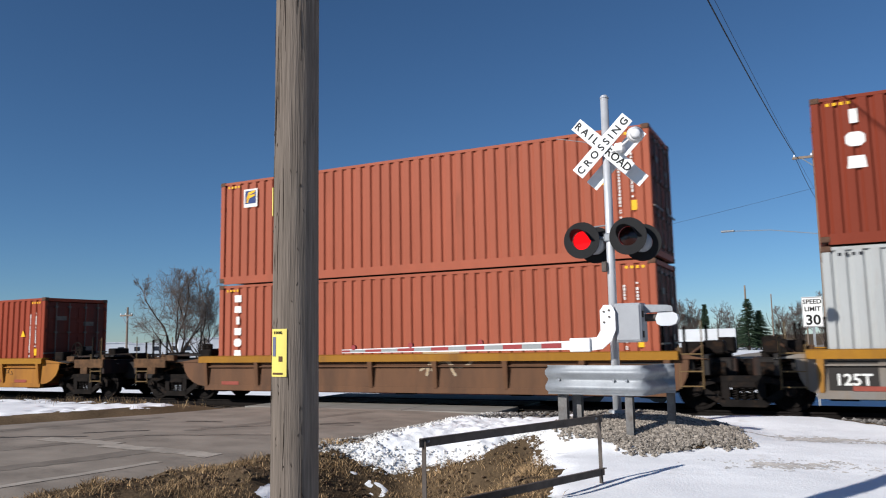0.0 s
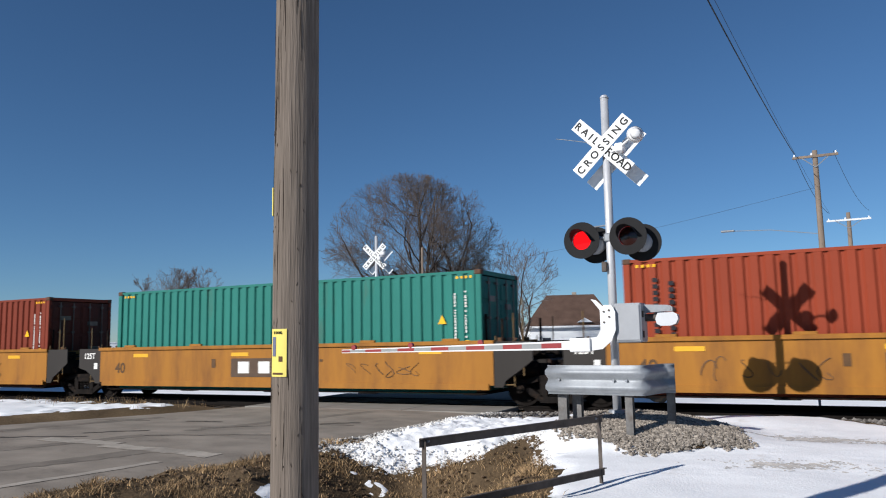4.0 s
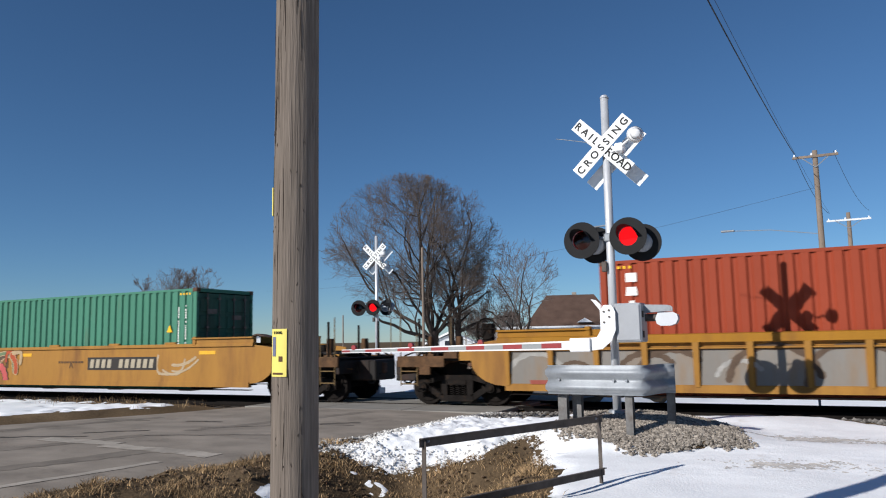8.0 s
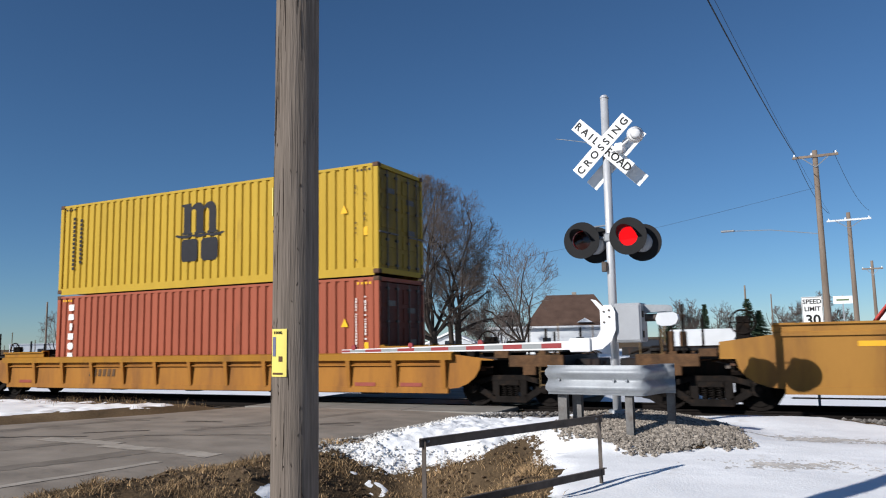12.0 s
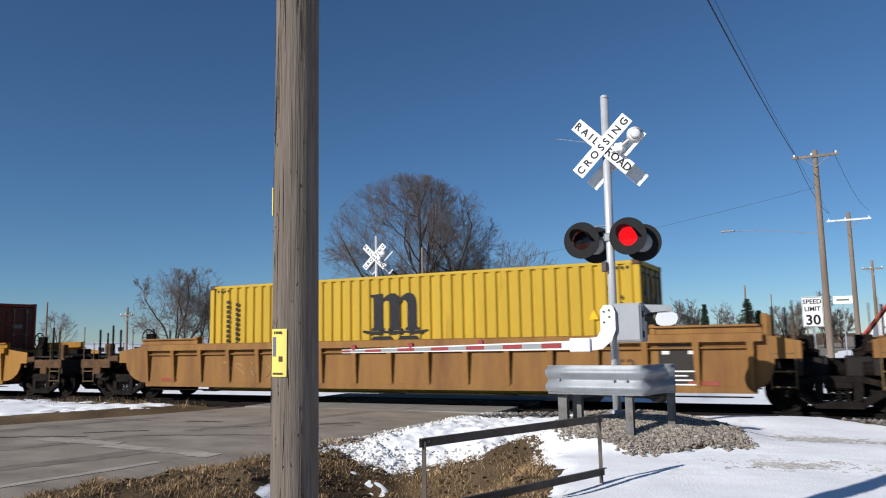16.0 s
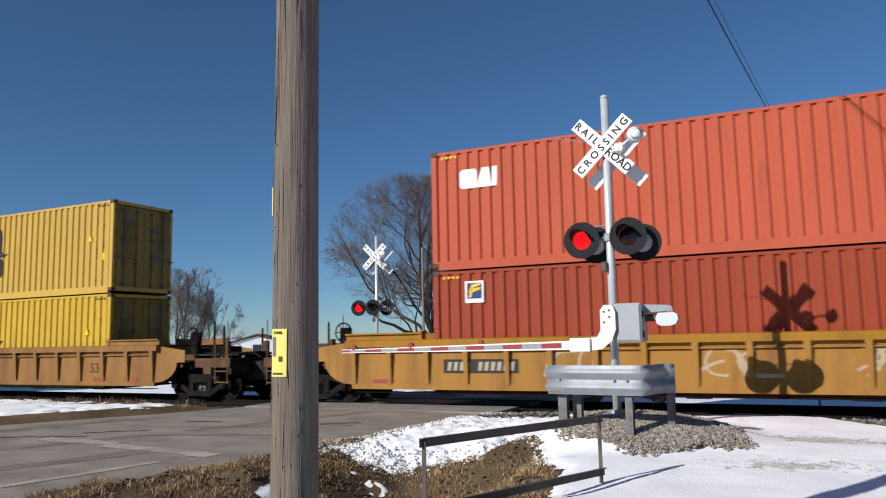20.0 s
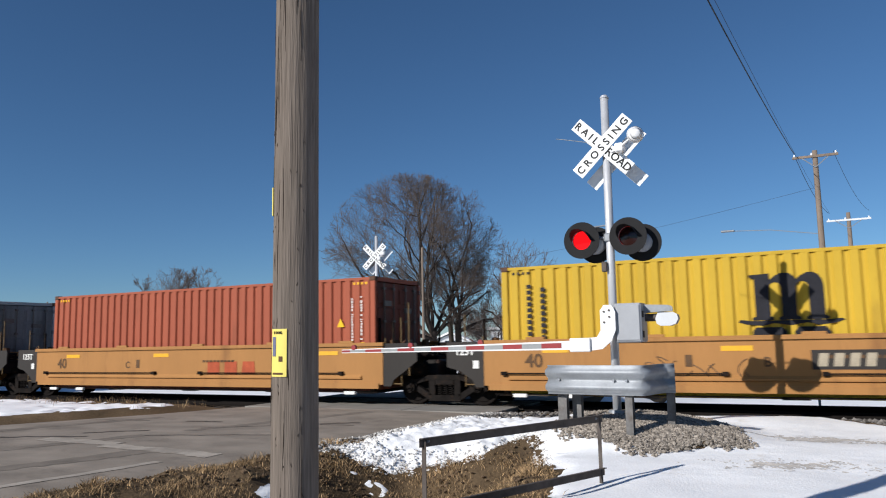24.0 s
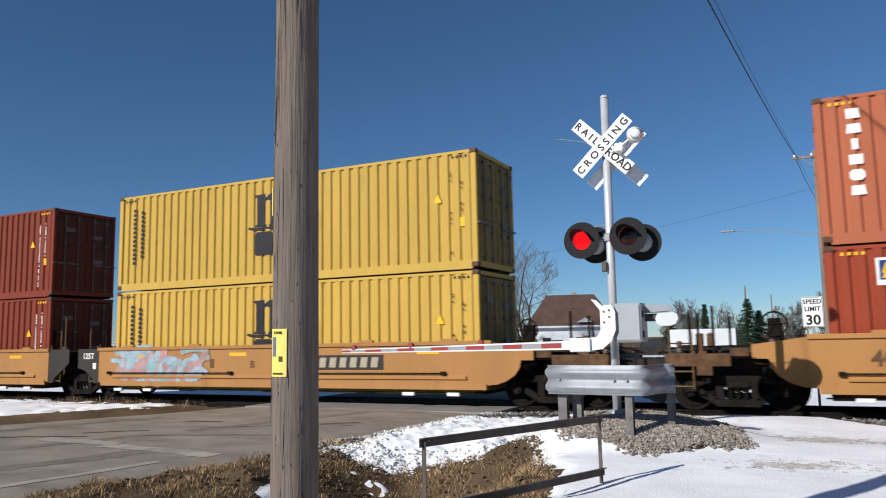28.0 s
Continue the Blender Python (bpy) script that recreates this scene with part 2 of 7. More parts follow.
# ---- mesh building ----
class Geo:
    """Vertices and faces gathered into one mesh."""

    def __init__(self):
        self.v, self.f = [], []

    def add(self, vs, fs):
        n = len(self.v)
        self.v += [tuple(p) for p in vs]
        self.f += [tuple(i + n for i in q) for q in fs]
        return self

    def box(self, x0, x1, y0, y1, z0, z1, b=0.0):
        if b <= 0:
            return self.add([(x, y, z) for z in (z0, z1) for y in (y0, y1) for x in (x0, x1)],
                            [(0, 2, 3, 1), (4, 5, 7, 6), (0, 1, 5, 4), (1, 3, 7, 5), (3, 2, 6, 7), (2, 0, 4, 6)])
        bm = bmesh.new()
        bmesh.ops.create_cube(bm, size=1.0)
        bmesh.ops.scale(bm, vec=(x1 - x0, y1 - y0, z1 - z0), verts=bm.verts)
        bmesh.ops.translate(bm, vec=((x0 + x1) / 2, (y0 + y1) / 2, (z0 + z1) / 2), verts=bm.verts)
        bmesh.ops.bevel(bm, geom=bm.edges[:], offset=b, segments=1, affect="EDGES")
        bm.verts.index_update()
        self.add([p.co for p in bm.verts], [[p.index for p in q.verts] for q in bm.faces])
        bm.free()
        return self

    def prism(self, pts, y0, y1):
        """An outline in x, z pulled along y."""
        n = len(pts)
        return self.add([(x, y0, z) for x, z in pts] + [(x, y1, z) for x, z in pts],
                        [tuple(range(n)), tuple(range(2 * n - 1, n - 1, -1))] + [(i, i + n, (i + 1) % n + n, (i + 1) % n) for i in range(n)])

    def along(self, pts, x0, x1):
        """An outline in y, z pulled along x."""
        n = len(pts)
        return self.add([(x0, y, z) for y, z in pts] + [(x1, y, z) for y, z in pts],
                        [tuple(range(n)), tuple(range(2 * n - 1, n - 1, -1))] + [(i, i + n, (i + 1) % n + n, (i + 1) % n) for i in range(n)])

    def cone(self, a, b, ra, rb, n=8, caps=True):
        a, b = Vector(a), Vector(b)
        d = (b - a)
        if d.length < 1e-6:
            return self
        d.normalize()
        u = d.orthogonal().normalized()
        w = d.cross(u)
        ring = [(math.cos(6.28319 * i / n), math.sin(6.28319 * i / n)) for i in range(n)]
        vs = [a + (u * c + w * s) * ra for c, s in ring] + [b + (u * c + w * s) * rb for c, s in ring]
        fs = [(i, (i + 1) % n, (i + 1) % n + n, i + n) for i in range(n)]
        if caps:
            fs += [tuple(range(n - 1, -1, -1)), tuple(range(n, 2 * n))]
        return self.add(vs, fs)

    def pipe(self, pts, r, n=6):
        """A round bar swept along a line of points, as one piece."""
        pts = [Vector(q) for q in pts]
        vs, fs = [], []
        u = None
        for k, q in enumerate(pts):
            d = (pts[min(k + 1, len(pts) - 1)] - pts[max(k - 1, 0)]).normalized()
            u = d.orthogonal().normalized() if u is None else (u - d * u.dot(d)).normalized()
            w = d.cross(u)
            vs += [q + (u * math.cos(6.28319 * i / n) + w * math.sin(6.28319 * i / n)) * r for i in range(n)]
        for k in range(len(pts) - 1):
            fs += [(k * n + i, k * n + (i + 1) % n, (k + 1) * n + (i + 1) % n, (k + 1) * n + i) for i in range(n)]
        fs += [tuple(range(n - 1, -1, -1)), tuple(range((len(pts) - 1) * n, len(pts) * n))]
        return self.add(vs, fs)

    def mesh(self, name, material, smooth=False):
        me = bpy.data.meshes.new(name)
        me.from_pydata(self.v, [], self.f)
        me.materials.append(M[material] if isinstance(material, str) else material)
        bm = bmesh.new()
        bm.from_mesh(me)
        bmesh.ops.recalc_face_normals(bm, faces=bm.faces)
        bm.to_mesh(me)
        bm.free()
        if smooth:
            me.shade_smooth()
        return me


CACHE = {}


def cached(key, make):
    if key not in CACHE:
        CACHE[key] = make()
    return CACHE[key]


def part(name, me, parent, label="", at=None):
    ob = new(name, me)
    ob.parent = parent
    if at is not None:
        ob.matrix_basis = at
    if label:
        ob["label"] = label
    return ob


def thing(name, at, label, category, group="", kind=""):
    ob = new(name)
    ob.empty_display_size = 0.2
    ob.matrix_basis = at
    return tagged(ob, label, category, group, kind)


def solid(name, me, label, category, group="", kind="", at=None):
    ob = new(name, me)
    if at is not None:
        ob.matrix_basis = at
    return tagged(ob, label, category, group, kind)


def letters(text, size, material, align="CENTER"):
    """Flat lettering as a mesh in x, z that faces -y."""
    def make():
        cu = bpy.data.curves.new("lettering", "FONT")
        cu.body, cu.size, cu.align_x, cu.extrude = text, size, align, 0.002
        cu.resolution_u = 3
        cu.offset = size * 0.022
        ob = new("lettering", cu)
        me = bpy.data.meshes.new_from_object(ob)
        bpy.data.objects.remove(ob)
        me.transform(pose(0, 0, 0, 90, 0, 0))
        me.materials.clear()
        me.materials.append(M[material])
        return me
    return cached(("text", text, size, material, align), make)


def blocks(rects, material, y=0.0, thick=0.004):
    """Plain flat shapes: rectangles x0, x1, z0, z1 on a face that looks to -y."""
    g = Geo()
    for x0, x1, z0, z1 in rects:
        g.box(x0, x1, y - thick, y, z0, z1)
    return g.mesh("marking", material)


# ---- the ground ----
TRACK_Y, RAIL_Z = 17.59, -0.12
RIGHT_EDGE = [(-60, -30), (-9.6, 0), (-8.9, 3), (-8.2, 5.5), (-7.3, 8.8), (-7.0, 10.8), (-6.5, 16.1), (-5.6, 22), (-3.5, 40), (12, 170), (12, 400)]
LEFT_EDGE = [(-70, -30), (-18, 0), (-17.3, 5), (-16.6, 8.5), (-15.9, 10.6), (-14.4, 13.5), (-13.5, 16.2), (-12.4, 22), (-10.5, 40), (4, 170), (4, 400)]


def edge_at(line, y):
    for (xa, ya), (xb, yb) in zip(line, line[1:]):
        if ya <= y <= yb:
            return xa + (xb - xa) * (y - ya) / (yb - ya)
    return line[-1][0]


def smooth(a, b, x):
    t = min(1.0, max(0.0, (x - a) / (b - a)))
    return t * t * (3 - 2 * t)


def road_z(y):
    """Height of the road along its way: up to the rails, level between, down again."""
    return -0.135 - 0.10 * smooth(11.0, 1.0, y) - 0.15 * smooth(21, 34, y)


def wob(x, y, s, seed=0.0):
    return noise.noise(Vector((x * s + seed, y * s - seed, seed * 1.7)))


def ditch(x, y):
    """Depth of the ditch beside the road, 0 to 1."""
    cx = -4.75 + 0.10 * (y - 8) + 0.15 * wob(0, y, 0.5)
    half = 1.75
    d = 1 - abs(x - cx) / half
    return smooth(0, 0.75, d) * smooth(10.9, 8.6, y) if d > 0 else 0.0


def ground_z(x, y):
    z = -0.18 + 0.10 * smooth(6, 12, y) - 0.05 * smooth(6, 0, y)
    z -= 0.25 * smooth(26, 60, y)
    z -= 0.85 * smooth(18.8, 22.4, y) * smooth(42, 31, y)
    z += 0.05 * wob(x, y, 0.35) + 0.025 * wob(x, y, 1.3, 4)
    z -= 0.62 * ditch(x, y) * (1 + 0.25 * wob(x, y, 1.1, 9))
    rough = smooth(-1.9, -2.8, x + 0.33 * (y - 7.5)) * smooth(11.6, 10.2, y) * smooth(2, 4, y)
    if rough > 0 and x > -9.4:
        z += rough * (0.07 * wob(x, y, 2.4, 14) + 0.06 * abs(wob(x, y, 5.5, 15)) + 0.02 * wob(x, y, 12, 16))
    mound = math.hypot((x + 2.75) / 1.9, (y - 11.7) / 1.75)
    z += 0.30 * smooth(1.2, 0.25, mound)
    crest = math.exp(-((y - 13.9) / 1.0) ** 2) * smooth(-2.6, -1.2, x) * smooth(0.6, -0.6, x)
    z += 0.10 * crest
    z = z + (RAIL_Z - 0.22 - z) * smooth(2.9, 1.9, abs(y - TRACK_Y))
    lo, hi = edge_at(LEFT_EDGE, y), edge_at(RIGHT_EDGE, y)
    road = smooth(hi + 0.35, hi - 0.05, x) * smooth(lo - 0.5, lo + 0.05, x)
    return z + (road_z(y) - 0.07 - z) * road if road > 0 else z


def lines(*spans):
    """Grid lines from spans of (start, end, step)."""
    out = []
    for a, b, s in spans:
        n = max(1, round((b - a) / s))
        out += [a + (b - a) * i / n for i in range(n)]
    return out + [spans[-1][1]]


def sheet(name, xs, ys, height, keep, material, smooth_it=True):
    nx, ny = len(xs), len(ys)
    vs = [(x, y, height(x, y)) for y in ys for x in xs]
    fs = []
    for j in range(ny - 1):
        for i in range(nx - 1):
            if keep is None or keep((xs[i] + xs[i + 1]) / 2, (ys[j] + ys[j + 1]) / 2):
                fs.append((j * nx + i, j * nx + i + 1, (j + 1) * nx + i + 1, (j + 1) * nx + i))
    used = sorted({i for q in fs for i in q})
    index = {k: n for n, k in enumerate(used)}
    me = bpy.data.meshes.new(name)
    me.from_pydata([vs[k] for k in used], [], [tuple(index[k] for k in q) for q in fs])
    me.materials.append(M[material])
    if smooth_it:
        me.shade_smooth()
    return me


gx = lines((-2500, -200, 250), (-200, -40, 12), (-40, -20, 1.5), (-20, -9.4, 0.4), (-9.4, 2.0, 0.11), (2.0, 12, 0.6), (12, 100, 10), (100, 2500, 250))
gy = lines((-300, -20, 40), (-20, 2.0, 1.5), (2.0, 4.0, 0.4), (4.0, 16.2, 0.11), (16.2, 24, 0.5), (24, 60, 2.5), (60, 200, 14), (200, 3500, 300))
solid("ground", sheet("ground", gx, gy, ground_z, None, "dirt"), "brown winter soil and flattened dead grass with a ditch", "ground", kind="structure")


def blob(x, y, cx, cy, rx, ry):
    return 1 - math.hypot((x - cx) / rx, (y - cy) / ry)


THAW = [(-9.0, 8.0), (-6.4, 9.35), (-5.95, 9.2), (-5.6, 9.3), (-5.2, 9.75), (-4.85, 9.9), (-4.45, 10.1), (-4.25, 10.65), (-3.95, 10.6), (-3.5, 9.7), (-3.16, 8.96), (-2.87, 8.43), (-2.57, 7.41), (-2.3, 6.2), (-1.6, 3.0), (0.0, -6.0), (20.0, -40.0)]


def thaw_at(x):
    """How far the bare brown ground of the ditch reaches."""
    for (xa, ya), (xb, yb) in zip(THAW, THAW[1:]):
        if xa <= x <= xb:
            return ya + (yb - ya) * (x - xa) / (xb - xa)
    return 0.0


def snow_mask(x, y):
    """Above 0 where old snow lies."""
    bank = smooth(-3.6, -4.8, x)
    ragged = 0.10 * wob(x, y, 0.9, 3) + (1.0 + 0.25 * bank) * (0.10 * wob(x, y, 2.6, 7) + 0.07 * wob(x, y, 7, 2))
    steep = 0.55 if x > -3.9 else 0.8
    far = 13.2 + 2.2 * smooth(-4.8, -2.2, x)
    m = min((y - thaw_at(x)) * steep, (x - edge_at(RIGHT_EDGE, y) - 0.68 + 0.3 * smooth(11.2, 13.2, y)) * 0.8, (far - y) * 0.6, 1.0)
    m = max(m, blob(x, y, -6.05, 7.5, 0.24, 0.36) * 0.6)
    bits = 0.42 * wob(x, y, 2.3, 31) - 0.09
    m = max(m, min(bits, blob(x, y, -5.2, 7.9, 1.0, 1.5) * 0.9))
    gravel = math.hypot((x + 2.30) / 1.15, (y - 11.35) / 1.2)
    m = min(m, (gravel - 0.80) * 1.2)
    m = min(m, 1.3 * max(0.0, x + 0.2) + (14.2 - y) * 0.5 + 0.6) if x > -0.2 else m
    if x > -0.4:
        m = min(m, (15.3 - 1.1 * (x + 0.2) - y) * 0.8)
    return m + ragged


def snow_z(x, y):
    m = snow_mask(x, y)
    bank = smooth(-3.6, -4.8, x) * smooth(8.4, 9.4, y)
    lump = 0.05 * abs(wob(x, y, 2.6, 5)) + 0.04 * abs(wob(x, y, 6.0, 8)) + 0.022 * wob(x, y, 12, 1) + 0.014 * wob(x, y, 25, 6)
    lump *= 0.16 + 1.1 * bank
    return ground_z(x, y) + (0.05 + 0.07 * bank + lump) * smooth(-0.05, 0.45, m) - 0.02


sx = lines((-7.6, -3.2, 0.042), (-3.2, 2.5, 0.085), (2.5, 14, 0.8))
sy = lines((-12, 4.0, 1.0), (4.0, 8.8, 0.10), (8.8, 13.4, 0.05), (13.4, 15.6, 0.10))
solid("snow", sheet("snow", sx, sy, snow_z, lambda x, y: snow_mask(x, y) > -0.12, "snow"), "patchy old white snow lying on the verge", "snow", kind="structure")


def thawed(x, y):
    a = max(blob(x, y, 0.0, 12.0, 0.85, 0.42), blob(x, y, -0.4, 9.75, 0.75, 0.34) * 0.8, blob(x, y, -1.0, 12.0, 0.7, 0.10) * 0.8)
    return a - 0.40 + 0.5 * wob(x, y, 3.0, 21) + 0.7 * wob(x, y, 10.0, 22) + 0.75 * wob(x, y, 27.0, 23)


solid("thawed_patch", sheet("thawed_patch", lines((-1.9, 1.1, 0.022)), lines((9.2, 12.6, 0.022)), lambda x, y: snow_z(x, y) + 0.004, lambda x, y: thawed(x, y) > 0, "oldsnow"), "thin grey-brown patches where the snow has thawed", "snow", kind="structure")


def bank_mask(x, y):
    return min(edge_at(LEFT_EDGE, y) - 0.25 - x, 1.0, (15.3 - y) * 0.5, (y - 9.6 + 0.1 * (x + 16)) * 0.5) - 0.56 + 0.4 * wob(x, y, 0.45, 2) + 0.4 * wob(x, y, 1.5, 6) + 0.45 * wob(x, y, 4, 3)


sx = lines((-44, -26, 0.5), (-26, -13, 0.10))
sy = lines((9.0, 15.4, 0.09))
solid("snow", sheet("snow", sx, sy, lambda x, y: ground_z(x, y) + 0.07 * smooth(0, 0.3, bank_mask(x, y)) - 0.02, lambda x, y: bank_mask(x, y) > -0.15, "snow"),
      "thin strip of melting snow beyond the road", "snow", kind="structure")


def field_mask(x, y):
    lo, hi = edge_at(LEFT_EDGE, y), edge_at(RIGHT_EDGE, y)
    off = max(lo - x, x - hi)
    return min(off * 0.5, 0.6) + 0.75 * smooth(42, 34, y) * smooth(20.5, 22.0, y) + 0.55 * wob(x, y, 0.09, 3) + 0.3 * wob(x, y, 0.4, 8)


sx = lines((-130, -40, 3.0), (-40, 12, 0.8), (12, 60, 4))
sy = lines((19.6, 40, 0.7), (40, 110, 3.5))
solid("snow", sheet("snow", sx, sy, lambda x, y: ground_z(x, y) + 0.12 * smooth(0, 0.3, field_mask(x, y)) - 0.04, lambda x, y: field_mask(x, y) > -0.2, "snow"),
      "broad snow field beyond the railway", "snow", kind="structure")

# ---- the road ----
ry = lines((-30, 0, 3), (0, 15.6, 0.5), (15.6, 20, 0.4), (20, 40, 1.0), (40, 170, 6), (170, 400, 40))
cols = 14
vs, fs = [], []
for y in ry:
    lo, hi = edge_at(LEFT_EDGE, y), edge_at(RIGHT_EDGE, y)
    for i in range(cols + 1):
        u = i / cols
        hi2 = hi + 0.10 * wob(0, y, 1.4, 3)
        vs.append((lo + (hi2 - lo) * u, y, road_z(y) - 0.06 * (2 * u - 1) ** 4))
for j in range(len(ry) - 1):
    for i in range(cols):
        a = j * (cols + 1) + i
        fs.append((a, a + 1, a + cols + 2, a + cols + 1))
g = Geo().add(vs, fs)
road = solid("road", g.mesh("road", "asphalt", True), "worn grey asphalt road with cracks crossing the railway", "road", kind="structure")


def strip(name, pts, width, material, label, lift=0.006):
    g = Geo()
    n = len(pts)
    vs = []
    for k, (x, y) in enumerate(pts):
        x2, y2 = pts[min(k + 1, n - 1)]
        x1, y1 = pts[max(k - 1, 0)]
        d = Vector((x2 - x1, y2 - y1, 0)).normalized()
        s = Vector((-d.y, d.x, 0)) * width / 2
        for sg in (1, -1):
            rag = sg * (1 + 0.35 * wob(x, y, 2.1, 40 + sg) + 0.3 * wob(x, y, 6.5, 50 + sg))
            px, py = x + s.x * rag, y + s.y * rag
            lo, hi = edge_at(LEFT_EDGE, py), edge_at(RIGHT_EDGE, py)
            u = (px - lo) / (hi - lo)
            vs.append((px, py, road_z(py) - 0.06 * (2 * u - 1) ** 4 + lift))
    g.add(vs, [(2 * k, 2 * k + 1, 2 * k + 3, 2 * k + 2) for k in range(n - 1)])
    return part(name, g.mesh(name, material), road, label)


def between(a, b, n=12, w=0.0, seed=0):
    return [(a[0] + (b[0] - a[0]) * i / n + w * wob(i, seed, 0.7, seed), a[1] + (b[1] - a[1]) * i / n + w * wob(seed, i, 0.8, seed)) for i in range(n + 1)]


strip("stop_line", between((-12.3, 8.92), (-10.4, 8.90), 44, 0.03, 4), 0.32, "stopline", "worn white stop line")
strip("stop_line", between((-10.5, 8.72), (-8.05, 8.58), 50, 0.03, 7), 0.32, "stopline", "worn white stop line")
strip("edge_line", [(edge_at(RIGHT_EDGE, 3 + 0.1 * i) - 0.82 - 0.10 * smooth(6, 9, 3 + 0.1 * i) + 0.03 * wob(i, 1, 0.3), 3 + 0.1 * i) for i in range(50)], 0.15, "stopline", "faded white edge line")
for k, (a, b, w) in enumerate([((-10.9, 4.6), (-9.3, 8.5), 0.45), ((-12.9, 5.2), (-10.9, 9.8), 0.35), ((-15.2, 7.5), (-13.2, 12.5), 0.4), ((-10.6, 10.6), (-9.2, 14.8), 0.3)]):
    strip("dark_stain", between(a, b, 46, 0.08, k + 11), w, "stain", "dark worn wheel track on the asphalt", 0.003)
for k, (a, b) in enumerate([((-16.5, 7.6), (-8.0, 10.9)), ((-12.5, 9.6), (-7.4, 13.4)), ((-15.0, 11.6), (-7.2, 12.4))]):
    for q in range(3):
        u, v = q / 3 + 0.03 * k, q / 3 + 0.17 + 0.05 * ((k + q) % 3)
        s = (a[0] + (b[0] - a[0]) * u, a[1] + (b[1] - a[1]) * u)
        e = (a[0] + (b[0] - a[0]) * v, a[1] + (b[1] - a[1]) * v)
        strip("tar_seam", between(s, e, 12, 0.10, k + 2 + q), 0.05 + 0.05 * ((k + q) % 2), "seam", "dark crack sealed with tar", 0.004)

# ---- the railway ----
track = thing("railway_track", pose(0, TRACK_Y, RAIL_Z), "steel railway track on grey ballast with wooden ties", "railway track", kind="structure")
prof = [(-0.07, -0.17), (0.07, -0.17), (0.07, -0.155), (0.012, -0.14), (0.012, -0.045), (0.035, -0.035), (0.035, -0.004), (0.028, 0.0), (-0.028, 0.0), (-0.035, -0.004), (-0.035, -0.035), (-0.012, -0.045), (-0.012, -0.14), (-0.07, -0.155)]
for yy in (-0.7535, 0.7535):
    part("rail", Geo().along([(yy + a, b) for a, b in prof], -260, 160).mesh("rail", "wheel"), track, "worn steel rail with a bright top")
tie_me = Geo().box(-0.115, 0.115, -1.3, 1.3, -0.33, -0.168, 0.012).mesh("tie", "tie")
for i in range(120):
    x = -48 + 0.53 * i
    if not -13.8 < x < -5.8:
        part("tie", tie_me, track, at=pose(x, 0.02 * wob(i, 0, 1.3), 0))
bx = lines((-260, -60, 20), (-60, 14, 0.35), (14, 160, 15))
by = lines((-2.6, 2.6, 0.26))
lumps = lambda x, y: -0.19 - 0.32 * smooth(1.5, 2.6, abs(y)) + 0.03 * wob(x, y, 3.3, 2)
part("ballast", sheet("ballast", bx, by, lumps, lambda x, y: not -13.5 < x < -6.2, "ballast"), track, "grey crushed stone ballast")
for k, (a, b) in enumerate([(-2.35, -0.86), (-0.66, 0.66), (0.86, 2.35)]):
    for i in range(3):
        g = Geo().box(-13.3 + 2.3 * i, -11.02 + 2.3 * i, a, b, -0.2, -0.012, 0.015)
        part("crossing_panel", g.mesh("crossing_panel", "concrete"), track, "worn crossing panel beside the rails")


# ---- scattered stones and dead grass ----
def scatter_stones(count, place, size, name, label, color=(0.285, 0.25, 0.21), category="gravel", spread=(0.45, 1.4)):
    rng = np.random.default_rng(5)
    ico = [(0, 0, 1), (0.9, 0, 0.3), (0.28, 0.85, 0.3), (-0.72, 0.53, 0.3), (-0.72, -0.53, 0.3), (0.28, -0.85, 0.3), (0.5, 0.5, -0.5), (-0.6, 0.1, -0.5), (0.1, -0.6, -0.5)]
    tri = [(0, 1, 2), (0, 2, 3), (0, 3, 4), (0, 4, 5), (0, 5, 1), (1, 6, 2), (2, 6, 7), (2, 7, 3), (3, 7, 4), (4, 7, 8), (4, 8, 5), (5, 8, 1), (1, 8, 6), (6, 8, 7)]
    base = np.array(ico)
    vs, fs = [], []
    for _ in range(count):
        spot = place(rng)
        if spot is None:
            continue
        x, y, z = spot
        s = size * rng.uniform(0.55, 1.5)
        p = base * rng.uniform(0.65, 1.25, (9, 1)) * s * np.array([rng.uniform(0.8, 1.3), rng.uniform(0.8, 1.3), rng.uniform(0.6, 0.95)])
        a = rng.uniform(0, 6.28)
        c, t = math.cos(a), math.sin(a)
        p = p @ np.array([[c, -t, 0], [t, c, 0], [0, 0, 1]]) + np.array([x, y, z + s * 0.25])
        n = len(vs)
        vs += p.tolist()
        fs += [(i + n, j + n, k + n) for i, j, k in tri]
    me = bpy.data.meshes.new(name)
    me.from_pydata(vs, [], fs)
    m = mat(name + "_stone", color, 0.9, 0, 0.3, 9, 60, 0.3)
    nt = m.node_tree
    geo = nt.nodes.new("ShaderNodeNewGeometry")
    rg = nt.nodes.new("ShaderNodeMapRange")
    rg.inputs[3].default_value, rg.inputs[4].default_value = spread
    nt.links.new(geo.outputs["Random Per Island"], rg.inputs[0])
    mu = nt.nodes.new("ShaderNodeVectorMath")
    mu.operation = "SCALE"
    nt.links.new(nt.nodes["Vector Math"].outputs[0], mu.inputs[0])
    nt.links.new(rg.outputs[0], mu.inputs["Scale"])
    nt.links.new(mu.outputs[0], nt.nodes["Principled BSDF"].inputs["Base Color"])
    me.materials.append(m)
    return solid(name, me, label, category, kind="stuff")


